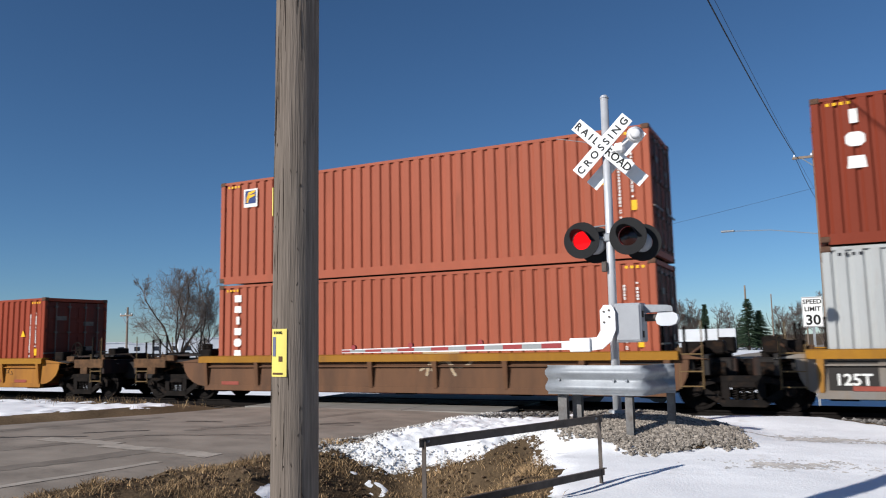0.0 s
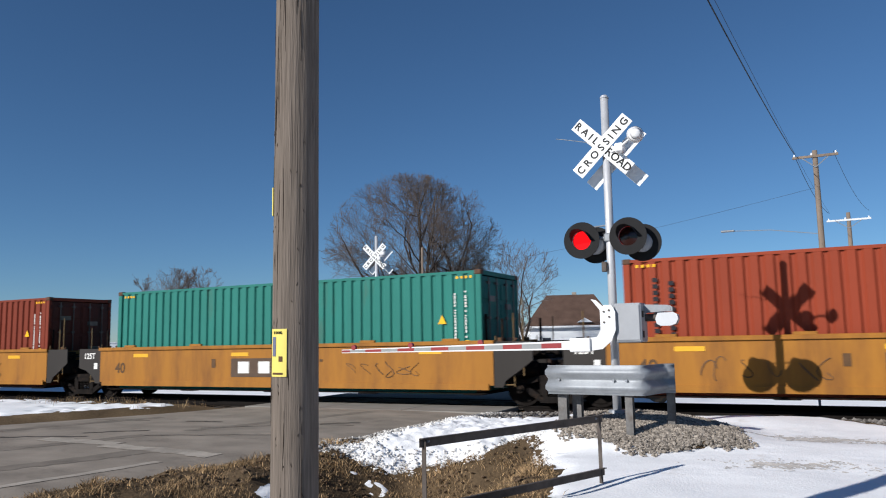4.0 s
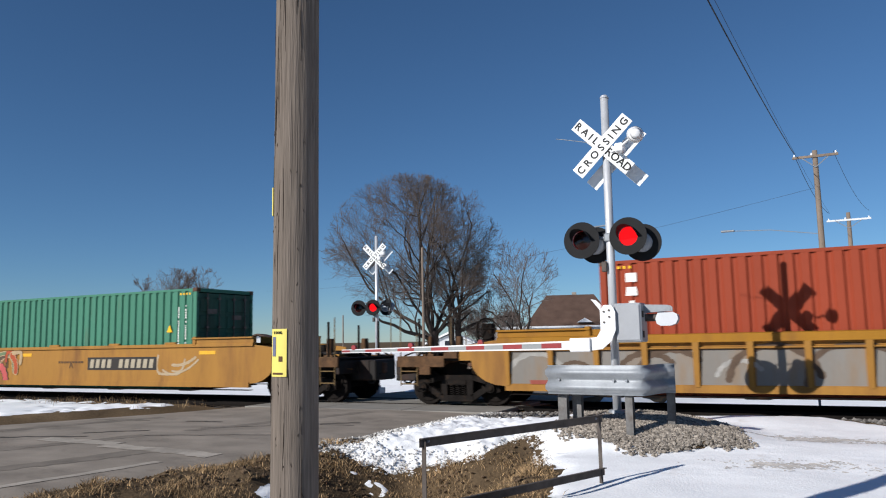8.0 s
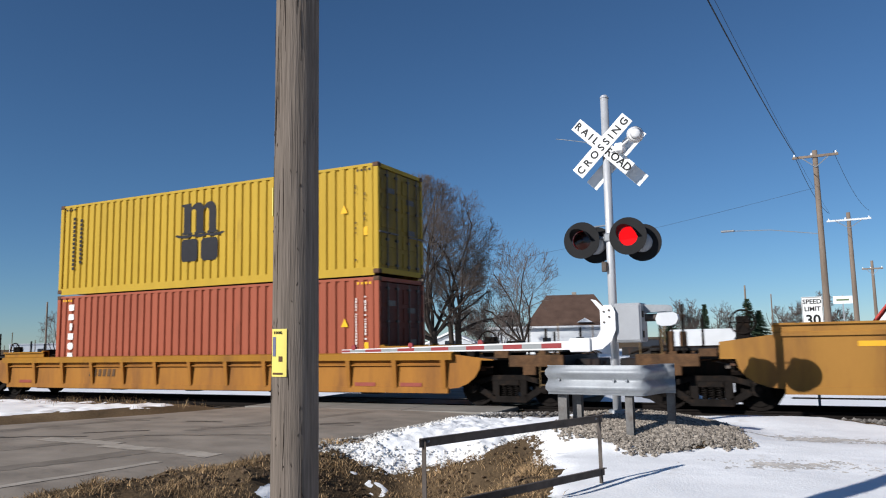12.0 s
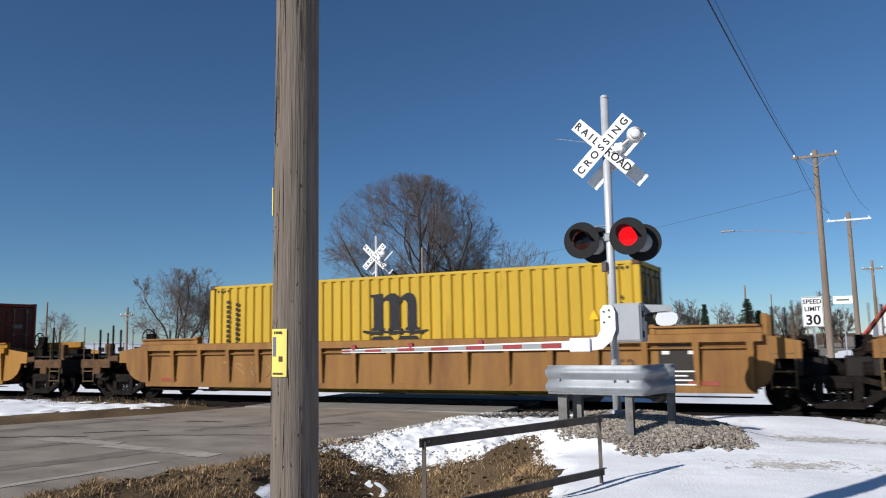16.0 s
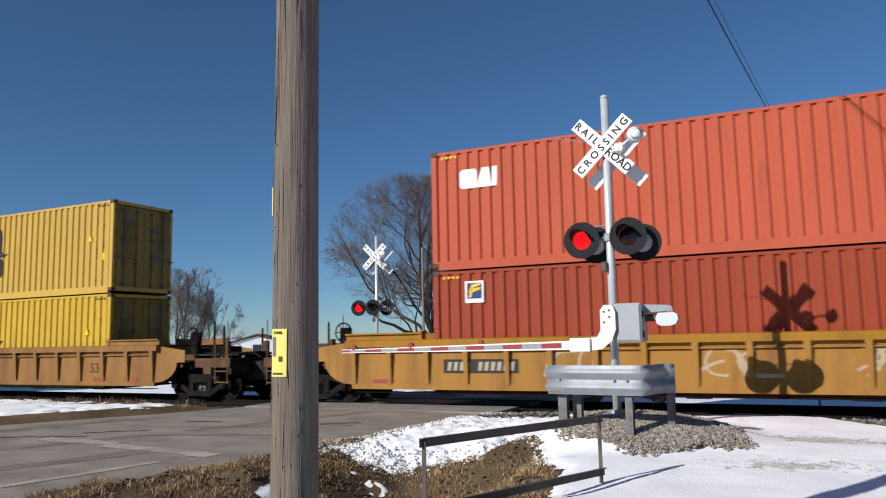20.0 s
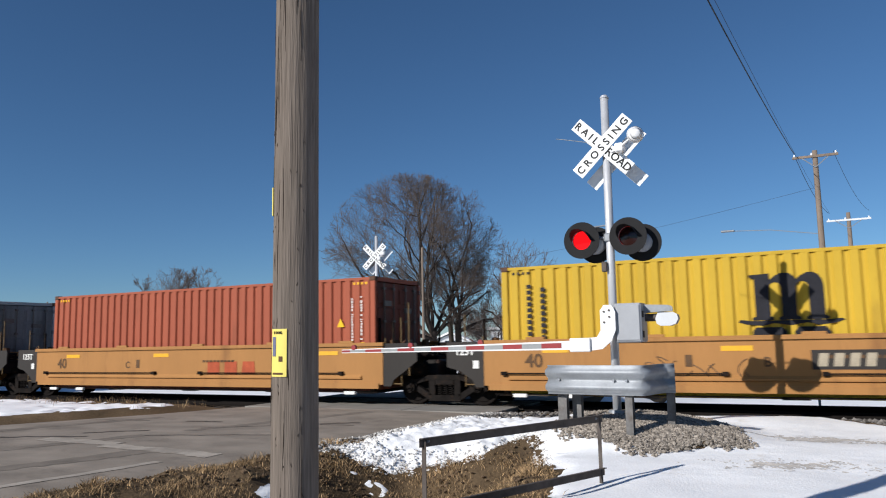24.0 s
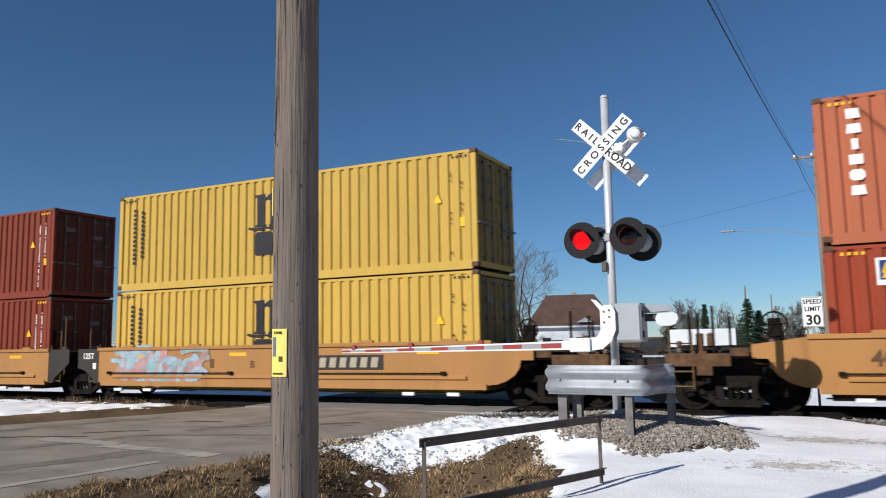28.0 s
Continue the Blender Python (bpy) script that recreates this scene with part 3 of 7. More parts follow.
def on_mound(rng):
    x, y = rng.normal(-2.30, 0.80), rng.normal(11.35, 0.74)
    r = math.hypot((x + 2.30) / 1.15, (y - 11.35) / 1.2)
    if r > 1.02 + 0.30 * wob(x, y, 1.6, 3) + 0.15 * rng.random():
        return None
    return x, y, ground_z(x, y) + 0.008 + (0.03 if snow_mask(x, y) > 0.05 else 0.0)


def by_edge(rng):
    y = rng.uniform(9.0, 15.2)
    x = edge_at(RIGHT_EDGE, y) + abs(rng.normal(0.25, 0.3)) + 0.05
    return x, y, ground_z(x, y) + (0.03 if snow_mask(x, y) > 0.1 else 0.0)


def by_track(rng):
    x, y = rng.uniform(-6.0, 2.2), rng.uniform(13.6, 16.2)
    if snow_mask(x, y) > 0.1:
        return None
    return x, y, ground_z(x, y)


scatter_stones(21000, on_mound, 0.023, "gravel", "mound of tan crushed stone round the signal mast")
scatter_stones(2600, by_edge, 0.026, "ice_lumps", "loose icy lumps and stones along the road edge", (0.46, 0.44, 0.41), "ice", (0.3, 1.5))
scatter_stones(5000, by_track, 0.035, "gravel", "grey stones beside the railway track", (0.17, 0.157, 0.142))


def icy_rim(rng):
    x, y = rng.uniform(-7.0, -3.2), rng.uniform(9.1, 13.4)
    m = snow_mask(x, y)
    loose = 0.26 + 0.22 * smooth(-5.1, -5.9, x)
    if not -0.05 < m < loose or rng.random() < 0.2 + m * 0.62 / loose or y < thaw_at(x) - 0.25:
        return None
    return x, y, (snow_z(x, y) if m > -0.05 else ground_z(x, y)) - 0.004


def on_verge(rng):
    x, y = rng.uniform(-9.0, -2.4), rng.uniform(3.6, 11.0)
    if x < edge_at(RIGHT_EDGE, y) + 0.2 or snow_mask(x, y) > 0 or wob(x, y, 1.3, 18) < 0.0:
        return None
    return x, y, ground_z(x, y)


scatter_stones(24000, icy_rim, 0.021, "ice_crumbs", "crumbs of grey ice along the edge of the snow", (0.72, 0.70, 0.67), "ice", (0.6, 1.25))
scatter_stones(6000, on_verge, 0.024, "soil_clods", "dark clods of soil among the dead grass", (0.105, 0.073, 0.046), "soil", (0.4, 1.6))


GRASS = mat("dry_grass_blades", (0.330, 0.228, 0.122), 0.9, 0, 0.7, 1.6, 20, 0.0)
nt = GRASS.node_tree
geo = nt.nodes.new("ShaderNodeNewGeometry")
rg = nt.nodes.new("ShaderNodeMapRange")
rg.inputs[3].default_value, rg.inputs[4].default_value = 0.3, 1.6
nt.links.new(geo.outputs["Random Per Island"], rg.inputs[0])
mu = nt.nodes.new("ShaderNodeVectorMath")
mu.operation = "SCALE"
nt.links.new(nt.nodes["Vector Math"].outputs[0], mu.inputs[0])
nt.links.new(rg.outputs[0], mu.inputs["Scale"])
nt.links.new(mu.outputs[0], nt.nodes["Principled BSDF"].inputs["Base Color"])


def blades(name, count, place, height, label, lean=0.5):
    rng = np.random.default_rng(11)
    vs, fs = [], []
    for _ in range(count):
        spot = place(rng)
        if spot is None:
            continue
        x, y, z = spot
        h = height * rng.uniform(0.3, 1.2) * (1.0 + 1.3 * wob(x, y, 1.9, 33))
        h = max(h, 0.25 * height)
        a, b = rng.uniform(0, 6.28), rng.uniform(0, 6.28)
        w = 0.0028 * rng.uniform(0.6, 1.7)
        l = lean * h * rng.uniform(0.3, 1.8)
        dx, dy = math.cos(a) * w, math.sin(a) * w
        ex, ey = math.cos(b) * l, math.sin(b) * l
        n = len(vs)
        vs += [(x - dx, y - dy, z - 0.02), (x + dx, y + dy, z - 0.02), (x + ex * 0.4 + dx * 0.8, y + ey * 0.4 + dy * 0.8, z + h * 0.6), (x + ex * 0.4 - dx * 0.8, y + ey * 0.4 - dy * 0.8, z + h * 0.6), (x + ex, y + ey, z + h * 0.85)]
        fs += [(n, n + 1, n + 2, n + 3), (n + 3, n + 2, n + 4)]
    me = bpy.data.meshes.new(name)
    me.from_pydata(vs, [], fs)
    me.materials.append(GRASS)
    return solid(name, me, label, "grass", kind="stuff")


def verge(rng):
    x, y = rng.uniform(-9.3, -2.2), rng.uniform(3.4, 11.2)
    if x < edge_at(RIGHT_EDGE, y) + 0.12 + 0.25 * rng.random() or y > thaw_at(x) + 0.9:
        return None
    if snow_mask(x, y) > 0.05 and rng.random() > 0.02:
        return None
    if wob(x, y, 1.6, 12) + 0.5 * wob(x, y, 5.0, 13) < rng.uniform(-0.5, 0.25):
        return None
    return x, y, ground_z(x, y)


def lineside(rng):
    x, y = rng.uniform(-34, -13.6), rng.uniform(13.2, 15.6)
    if x > edge_at(LEFT_EDGE, y) - 0.3 or bank_mask(x, y) > 0.15 or wob(x, y, 0.9, 4) < -0.15:
        return None
    return x, y, ground_z(x, y)


blades("dead_grass", 110000, verge, 0.07, "matted brown dead grass in the ditch and on the verge", 1.2)
blades("dead_grass", 4200, lineside, 0.18, "thin dry weeds beside the railway")


def outline(pts, dx, dz, material, s=1.0, y=0.0):
    return Geo().prism([(dx + a * s, dz + b * s) for a, b in pts], y - 0.004, y).mesh("marking", material)


# ---- the containers ----
CL, CW, CH = 12.192, 2.438, 2.896


def corrugated(length, height, pitch, depth):
    """A ribbed sheet in x, z that faces -y, outer face at y = 0."""
    g = Geo()
    n = max(1, round(length / pitch))
    p = length / n
    xs = []
    for i in range(n):
        x = -length / 2 + i * p
        xs += [(x, depth), (x + 0.22 * p, depth), (x + 0.36 * p, 0.0), (x + 0.88 * p, 0.0)]
    xs.append((length / 2, depth))
    vs = [(x, y, z) for z in (0.0, height) for x, y in xs]
    k = len(xs)
    g.add(vs, [(i, i + 1, i + 1 + k, i + k) for i in range(k - 1)])
    return g


def container_meshes(length, height, color):
    L, W, H = length, CW, height

    def side():
        g = corrugated(L - 0.30, H - 0.22, 0.29, 0.046)
        return g.mesh("side_panel", color)

    def front():
        return corrugated(W - 0.30, H - 0.26, 0.25, 0.045).mesh("front_panel", color)

    def rails():
        g = Geo()
        for sx in (-1, 1):
            for sy in (-1, 1):
                a, b = sorted((sx * L / 2 - sx * 0.004, sx * (L / 2 - 0.155)))
                c, d = sorted((sy * W / 2 - sy * 0.004, sy * (W / 2 - 0.11)))
                g.box(a, b, c, d, 0.11, H - 0.11, 0.012)
            a, b = sorted((sx * L / 2 - sx * 0.01, sx * (L / 2 - 0.10)))
            g.box(a, b, -W / 2 + 0.1, W / 2 - 0.1, H - 0.12, H - 0.015)
            g.box(a, b, -W / 2 + 0.1, W / 2 - 0.1, 0.015, 0.15)
        for sy in (-1, 1):
            a, b = sorted((sy * W / 2 - sy * 0.008, sy * (W / 2 - 0.06)))
            g.box(-L / 2 + 0.15, L / 2 - 0.15, a, b, H - 0.085, H - 0.02)
            g.box(-L / 2 + 0.15, L / 2 - 0.15, a, b, -0.045, 0.165)
        return g.mesh("frame", color)

    def roof():
        g = Geo().box(-L / 2 + 0.1, L / 2 - 0.1, -W / 2 + 0.05, W / 2 - 0.05, H - 0.05, H - 0.032)
        n = int(L / 0.6)
        for i in range(n):
            x = -L / 2 + 0.35 + i * (L - 0.7) / (n - 1)
            g.box(x - 0.12, x + 0.12, -W / 2 + 0.2, W / 2 - 0.2, H - 0.034, H - 0.016)
        return g.mesh("roof", color)

    def floor():
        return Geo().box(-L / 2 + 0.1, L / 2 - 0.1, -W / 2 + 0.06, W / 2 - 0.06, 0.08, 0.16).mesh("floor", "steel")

    def door():
        g = Geo()
        w, h = W / 2 - 0.10, H - 0.30
        g.box(-0.03, 0.0, 0.0, w, 0, h, 0.006)
        for k in range(5):
            g.box(0.0, 0.022, 0.06, w - 0.06, 0.06 + k * (h - 0.1) / 5, 0.06 + (k + 0.78) * (h - 0.1) / 5, 0.008)
        for k in range(4):
            z = 0.18 + k * (h - 0.36) / 3
            g.box(0.0, 0.03, w - 0.04, w + 0.05, z - 0.06, z + 0.06)
        # the door tone, where set, carries the shade of this end
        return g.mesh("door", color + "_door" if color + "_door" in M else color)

    def lock():
        g = Geo().cone((0.055, 0, 0.0), (0.055, 0, H - 0.30), 0.017, 0.017, 8)
        for z in (0.1, 0.75, 1.6, H - 0.45):
            g.box(0.0, 0.075, -0.05, 0.05, z - 0.03, z + 0.03)
        g.box(0.06, 0.09, -0.02, 0.42, 0.9, 0.94)
        return g.mesh("lock_rod", "rod")

    def casting():
        return Geo().box(-0.089, 0.089, -0.081, 0.081, -0.059, 0.059, 0.012).mesh("corner_casting", "casting")

    key = (round(length, 2), round(height, 2), color)
    return {n: cached((n, *key), f) for n, f in dict(side=side, front=front, rails=rails, roof=roof, floor=floor, door=door, lock=lock).items()} | {"casting": cached("casting", casting)}


def arches():
    """The outline of a bold emblem with three footed legs joined by two round arches."""
    pts = []
    for cx in (-0.49, 0.0, 0.49):
        pts += [(cx - 0.20, 0.0), (cx + 0.20, 0.0), (cx + 0.20, 0.05), (cx + 0.135, 0.08)]
        if cx < 0.4:
            pts += [(cx + 0.245 - 0.11 * math.cos(a), 0.64 + 0.11 * math.sin(a)) for a in (0.0, 0.5, 1.05, 1.57, 2.1, 2.64, 3.14)]
        pts += [(cx + 0.355, 0.08), (cx + 0.29, 0.05)] if cx < 0.4 else []
    pts += [(0.625, 0.08), (0.625, 0.66), (0.60, 0.78), (0.54, 0.87), (0.45, 0.92), (0.34, 0.92), (0.22, 0.86), (0.14, 0.79), (0.10, 0.86), (0.02, 0.92), (-0.12, 0.93), (-0.24, 0.88), (-0.34, 0.80), (-0.34, 0.93), (-0.72, 0.91), (-0.72, 0.86), (-0.625, 0.83), (-0.625, 0.08), (-0.69, 0.05)]
    out = []
    for p in pts:
        if not out or math.hypot(p[0] - out[-1][0], p[1] - out[-1][1]) > 0.012:
            out.append(p)
    return out


LEGS = arches()
WAVE = [(-0.96, 0.03), (-0.80, -0.02), (-0.5, -0.05), (-0.30, 0.0), (0.0, -0.05), (0.30, 0.0), (0.5, -0.05), (0.80, -0.02), (0.96, 0.04), (0.90, 0.07), (0.72, 0.05), (-0.72, 0.05), (-0.92, 0.08)]
BENT = [(0.06, 0), (0.56, 0), (0.62, 0.08), (0.62, 0.58), (0.56, 0.66), (0.06, 0.66), (0.0, 0.58), (0.0, 0.08)]
HOOK = [(0.08, 0), (0.56, 0), (0.64, 0.10), (0.64, 0.56), (0.56, 0.66), (0.08, 0.66), (0.0, 0.56), (0.0, 0.10)]
TEE = [(0.02, 0.03), (0.25, 0.03), (0.25, 0.22), (0.02, 0.22)]
POST = [(0.08, 0.02), (0.19, 0.02), (0.19, 0.23), (0.08, 0.23)]
GATE = [(0.01, 0.04), (0.26, 0.04), (0.24, 0.22), (0.03, 0.22)]
CUP = [(0.07, 0.02), (0.20, 0.02), (0.26, 0.07), (0.26, 0.18), (0.20, 0.23), (0.07, 0.23), (0.01, 0.18), (0.01, 0.07)]


def logo(kind, L):
    """Plain shapes of a container's large marking: list of (name, mesh, label)."""
    out = []
    x0 = -L / 2
    if kind == "wave" and L < 7:
        out.append(("emblem", outline(LEGS, -0.05, 1.27, "markblack", 0.78), "bold dark three-legged emblem"))
        out.append(("emblem_wave", outline(WAVE, -0.05, 1.22, "markblack", 0.78), "thin dark wavy bar"))
        out.append(("name_column", blocks([(x0 + 0.5, x0 + 0.58, 2.30 - 0.11 * i - 0.07, 2.30 - 0.11 * i) for i in range(11)], "markblack"), "column of small dark bars"))
    elif kind == "wave":
        out.append(("emblem", outline(LEGS, 0, 1.50, "markblack"), "bold dark three-legged emblem"))
        out.append(("emblem_wave", outline(WAVE, 0, 1.44, "markblack"), "thin dark wavy bar"))
        out.append(("emblem_block", outline(BENT, -0.70, 0.70, "markblack"), "bold dark block under the emblem"))
        out.append(("emblem_block", outline(HOOK, 0.06, 0.70, "markblack"), "bold dark block under the emblem"))
        for k, (n, xx) in enumerate(((13, 0.62), (11, 0.95))):
            g = blocks([(x0 + xx, x0 + xx + 0.11, 2.46 - 0.135 * i - k * 0.08 - 0.09, 2.46 - 0.135 * i - k * 0.08) for i in range(n)], "markblack")
            out.append(("name_column", g, "column of small dark bars"))
    if kind == "wave_gold":
        out.append(("emblem", outline(LEGS, -1.6, 1.55, "markyellow", 0.62), "small gold three-legged emblem"))
        out.append(("emblem_wave", outline(WAVE, -1.6, 1.50, "markyellow", 0.62), "thin gold wavy bar"))
    if kind == "serif":
        for i, s in enumerate((TEE, GATE, POST, TEE, CUP, GATE)):
            out.append(("name_block", outline(s, x0 + 0.55, 2.37 - 0.305 * i, "markwhite", 1.04), "bold white block"))
    if kind == "three":
        for i, s in enumerate((POST, CUP, GATE)):
            out.append(("name_block", outline(s, x0 + 0.56, 2.28 - 0.46 * i, "markwhite", 1.35), "bold white block"))
    if kind == "slant":
        for i, s in enumerate((HOOK, LEGS, None)):
            if s is HOOK:
                m = outline(HOOK, x0 + 0.78, 1.90, "markwhite", 0.72)
            elif s is LEGS:
                m = outline([(0, 0), (0.40, 0), (0.34, 0.48), (0.14, 0.48)], x0 + 1.22, 1.90, "markwhite")
            else:
                m = outline([(0, 0), (0.13, 0), (0.15, 0.48), (0.02, 0.48)], x0 + 1.62, 1.90, "markwhite")
            out.append(("name_block", m, "bold white block"))
    if kind == "gold":
        for i, s in enumerate((TEE, CUP, CUP, GATE, POST)):
            out.append(("name_block", outline(s, x0 + 0.62 + 0.32 * i, 2.28, "markyellow", 1.1 if i else 1.45), "bold yellow block"))
    if kind == "flag":
        out.append(("emblem_panel", blocks([(x0 + 0.86, x0 + 1.34, 2.10, 2.62)], "markwhite"), "square white emblem panel"))
        out.append(("emblem", blocks([(x0 + 0.91, x0 + 1.29, 2.2, 2.57)], "markblue", -0.004), "dark blue square in the panel"))
        for k in range(2):
            m = outline([(0.0, 0.0), (0.06, 0.0), (0.10, 0.12), (0.30, 0.18), (0.31, 0.24), (0.08, 0.20)], x0 + 0.95, 2.23 + 0.10 * k, "markyellow", 1.0, -0.008)
            out.append(("emblem_flash", m, "pale yellow flame shape"))
    if kind == "panel":
        out.append(("name_panel", blocks([(x0 + 0.52, x0 + 0.97, 0.85, 2.68)], "markwhite"), "tall white name panel"))
        for i, s in enumerate((POST, GATE, CUP, GATE, CUP)):
            out.append(("name_block", outline(s, x0 + 0.60, 2.36 - 0.33 * i, "markblack", 1.0, -0.004), "dark block on the white panel"))
    return out


def small_marks(L, H, color):
    x1, x0 = L / 2, -L / 2
    ink = "markblack" if color in ("yellow", "paleyellow", "white") else "markwhite"
    rng = random.Random(7)
    rects = []
    for xx, za, zb in ((0.72, 0.28, H - 0.55), (0.44, H * 0.45, H - 0.5)):
        z = zb
        while z > za:
            h = rng.uniform(0.03, 0.075)
            if ink == "markwhite" or rng.random() < 0.35:
                rects.append((x1 - xx + rng.uniform(0, 0.008), x1 - xx + rng.uniform(0.038, 0.05), z - h, z))
            z -= h + rng.choice((0.014, 0.02, 0.02, 0.07))
    out = [("code_strip", blocks(rects, ink), "columns of small code bars")]
    tri = Geo().prism([(x1 - 1.16, 1.62), (x1 - 0.94, 1.62), (x1 - 1.05, 1.84)], -0.005, 0)
    out.append(("warning_triangle", tri.mesh("warning_triangle", "markyellow"), "small yellow warning triangle"))
    out.append(("label_plate", blocks([(x1 - 0.45, x1 - 0.33, 1.0, 1.22)], "markyellow"), "small yellow plate"))
    dash = [(x0 + 0.28 + 0.12 * i, x0 + 0.34 + 0.12 * i, H - 0.20, H - 0.14) for i in range(4)] + [(x1 - 0.66 + 0.12 * i, x1 - 0.60 + 0.12 * i, H - 0.20, H - 0.14) for i in range(4)]
    tick = blocks([(0.0, 0.06, 0.0, 0.06)], "markyellow" if ink == "markwhite" else "markblack")
    out += [("height_mark", tick, (x, z)) for x, _, z, _ in dash]
    return out


def container(color, mark, label, length=CL, height=CH, group="shipping containers on the train"):
    me = container_meshes(length, height, color)
    box = thing("shipping_container", pose(0, 0, 0), label, "container", group)
    L, W, H = length, CW, height
    part("side_panel", me["side"], box, at=pose(0, -W / 2 + 0.012, 0.15))
    part("side_panel", me["side"], box, at=pose(0, W / 2 - 0.012, 0.15, 0, 0, 180))
    part("front_panel", me["front"], box, at=pose(-L / 2 + 0.02, 0, 0.14, 0, 0, -90))
    part("frame", me["rails"], box)
    part("roof", me["roof"], box)
    part("floor", me["floor"], box)
    for s in (-1, 1):
        d = part("door", me["door"], box, at=Matrix.Translation((L / 2 - 0.03, 0, 0.15)) @ Matrix.Diagonal((1, s, 1, 1)))
        for f in (0.28, 0.72):
            part("lock_rod", me["lock"], d, at=pose(0, f * (W / 2 - 0.1), 0))
    for sx in (-1, 1):
        for sy in (-1, 1):
            for z in (0.059, H - 0.059):
                part("corner_casting", me["casting"], box, at=pose(sx * (L / 2 - 0.086), sy * (W / 2 - 0.078), z))
    face = pose(0, -W / 2 + 0.008, 0)
    for name, m, lab in cached(("logo", mark, round(L, 2)), lambda: logo(mark, L)):
        ob = part(name, m, box, lab, face)
        if name == "name_column":
            ob["kind"] = "stuff"
    for name, m, lab in cached(("small", round(L, 2), round(H, 2), color), lambda: small_marks(L, H, color)):
        if name == "height_mark":
            part(name, m, box, at=face @ pose(lab[0], 0, lab[1]))
            continue
        ob = part(name, m, box, lab, face)
        if name == "code_strip":
            ob["kind"] = "stuff"
    plate = cached(("plates", round(H, 2)), lambda: Geo().box(0, 0.006, -0.2, 0.2, -0.07, 0.07).mesh("door_plate", "rod"))
    for y, z in ((-0.6, H - 0.68), (0.45, H - 0.85), (0.5, 1.2)):
        part("door_plate", plate, box, "faded plate on a door", pose(L / 2 + 0.004, y, z))
    return box


# ---- the well cars ----
def truck_meshes():
    def sideframe():
        g = Geo()
        for sgn in (-1, 1):
            for quad in ([(-1.12, 0.34), (-0.95, 0.28), (-0.76, 0.34), (-0.76, 0.60), (-0.95, 0.62), (-1.12, 0.52)], [(-0.78, 0.34), (-0.42, 0.12), (-0.34, 0.24), (-0.72, 0.46)], [(-0.78, 0.50), (-0.40, 0.60), (-0.40, 0.72), (-0.78, 0.61)], [(-0.42, 0.12), (-0.26, 0.12), (-0.26, 0.72), (-0.42, 0.72)]):
                g.prism([(sgn * -x, z) for x, z in quad], -0.07, 0.07)
        g.box(-0.42, 0.42, -0.08, 0.08, 0.10, 0.24)
        g.box(-0.42, 0.42, -0.08, 0.08, 0.60, 0.72)
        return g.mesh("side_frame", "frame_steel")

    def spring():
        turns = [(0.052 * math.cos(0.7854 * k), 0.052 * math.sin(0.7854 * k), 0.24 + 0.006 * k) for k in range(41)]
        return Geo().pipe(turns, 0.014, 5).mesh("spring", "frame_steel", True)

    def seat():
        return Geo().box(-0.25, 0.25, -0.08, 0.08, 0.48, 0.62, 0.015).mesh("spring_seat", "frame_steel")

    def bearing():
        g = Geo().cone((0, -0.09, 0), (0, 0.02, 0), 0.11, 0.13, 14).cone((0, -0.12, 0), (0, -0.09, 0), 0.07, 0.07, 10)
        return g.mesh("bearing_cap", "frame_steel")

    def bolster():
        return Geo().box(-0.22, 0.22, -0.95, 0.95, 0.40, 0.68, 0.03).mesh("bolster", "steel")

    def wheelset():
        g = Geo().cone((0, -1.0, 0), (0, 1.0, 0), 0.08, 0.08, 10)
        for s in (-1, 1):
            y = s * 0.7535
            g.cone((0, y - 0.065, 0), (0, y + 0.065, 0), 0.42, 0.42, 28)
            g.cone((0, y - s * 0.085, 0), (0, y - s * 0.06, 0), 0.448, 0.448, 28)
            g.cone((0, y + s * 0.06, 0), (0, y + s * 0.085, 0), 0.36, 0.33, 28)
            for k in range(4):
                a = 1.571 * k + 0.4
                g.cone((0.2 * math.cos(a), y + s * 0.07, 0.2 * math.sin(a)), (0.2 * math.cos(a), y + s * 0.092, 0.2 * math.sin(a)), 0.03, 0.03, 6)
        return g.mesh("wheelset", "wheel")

    return {n: cached(n, f) for n, f in dict(sideframe=sideframe, spring=spring, seat=seat, bearing=bearing, bolster=bolster, wheelset=wheelset).items()}


WHEELSETS = []
HALF48 = 8.1


def truck(car, x, q):
    me = truck_meshes()
    t = part("truck", me["bolster"], car, "dark two-axle freight truck", pose(x, 0, RAIL_Z))
    for s in (-1, 1):
        part("side_frame", me["sideframe"], t, at=pose(0, s * 1.0, 0))
        part("spring_seat", me["seat"], t, at=pose(0, s * 1.0, 0))
        for a in (-0.15, 0.0, 0.15):
            part("spring", me["spring"], t, at=pose(a, s * 1.0, 0))
        for a in (-0.89, 0.89):
            part("bearing_cap", me["bearing"], t, at=Matrix.Translation((a, s * 1.07, 0.42)) @ Matrix.Diagonal((1, -s, 1, 1)))
    for a in (-0.89, 0.89):
        w = part("wheelset", me["wheelset"], t, "two steel wheels on an axle", pose(a, 0, 0.42))
        WHEELSETS.append((w, a, q + x))


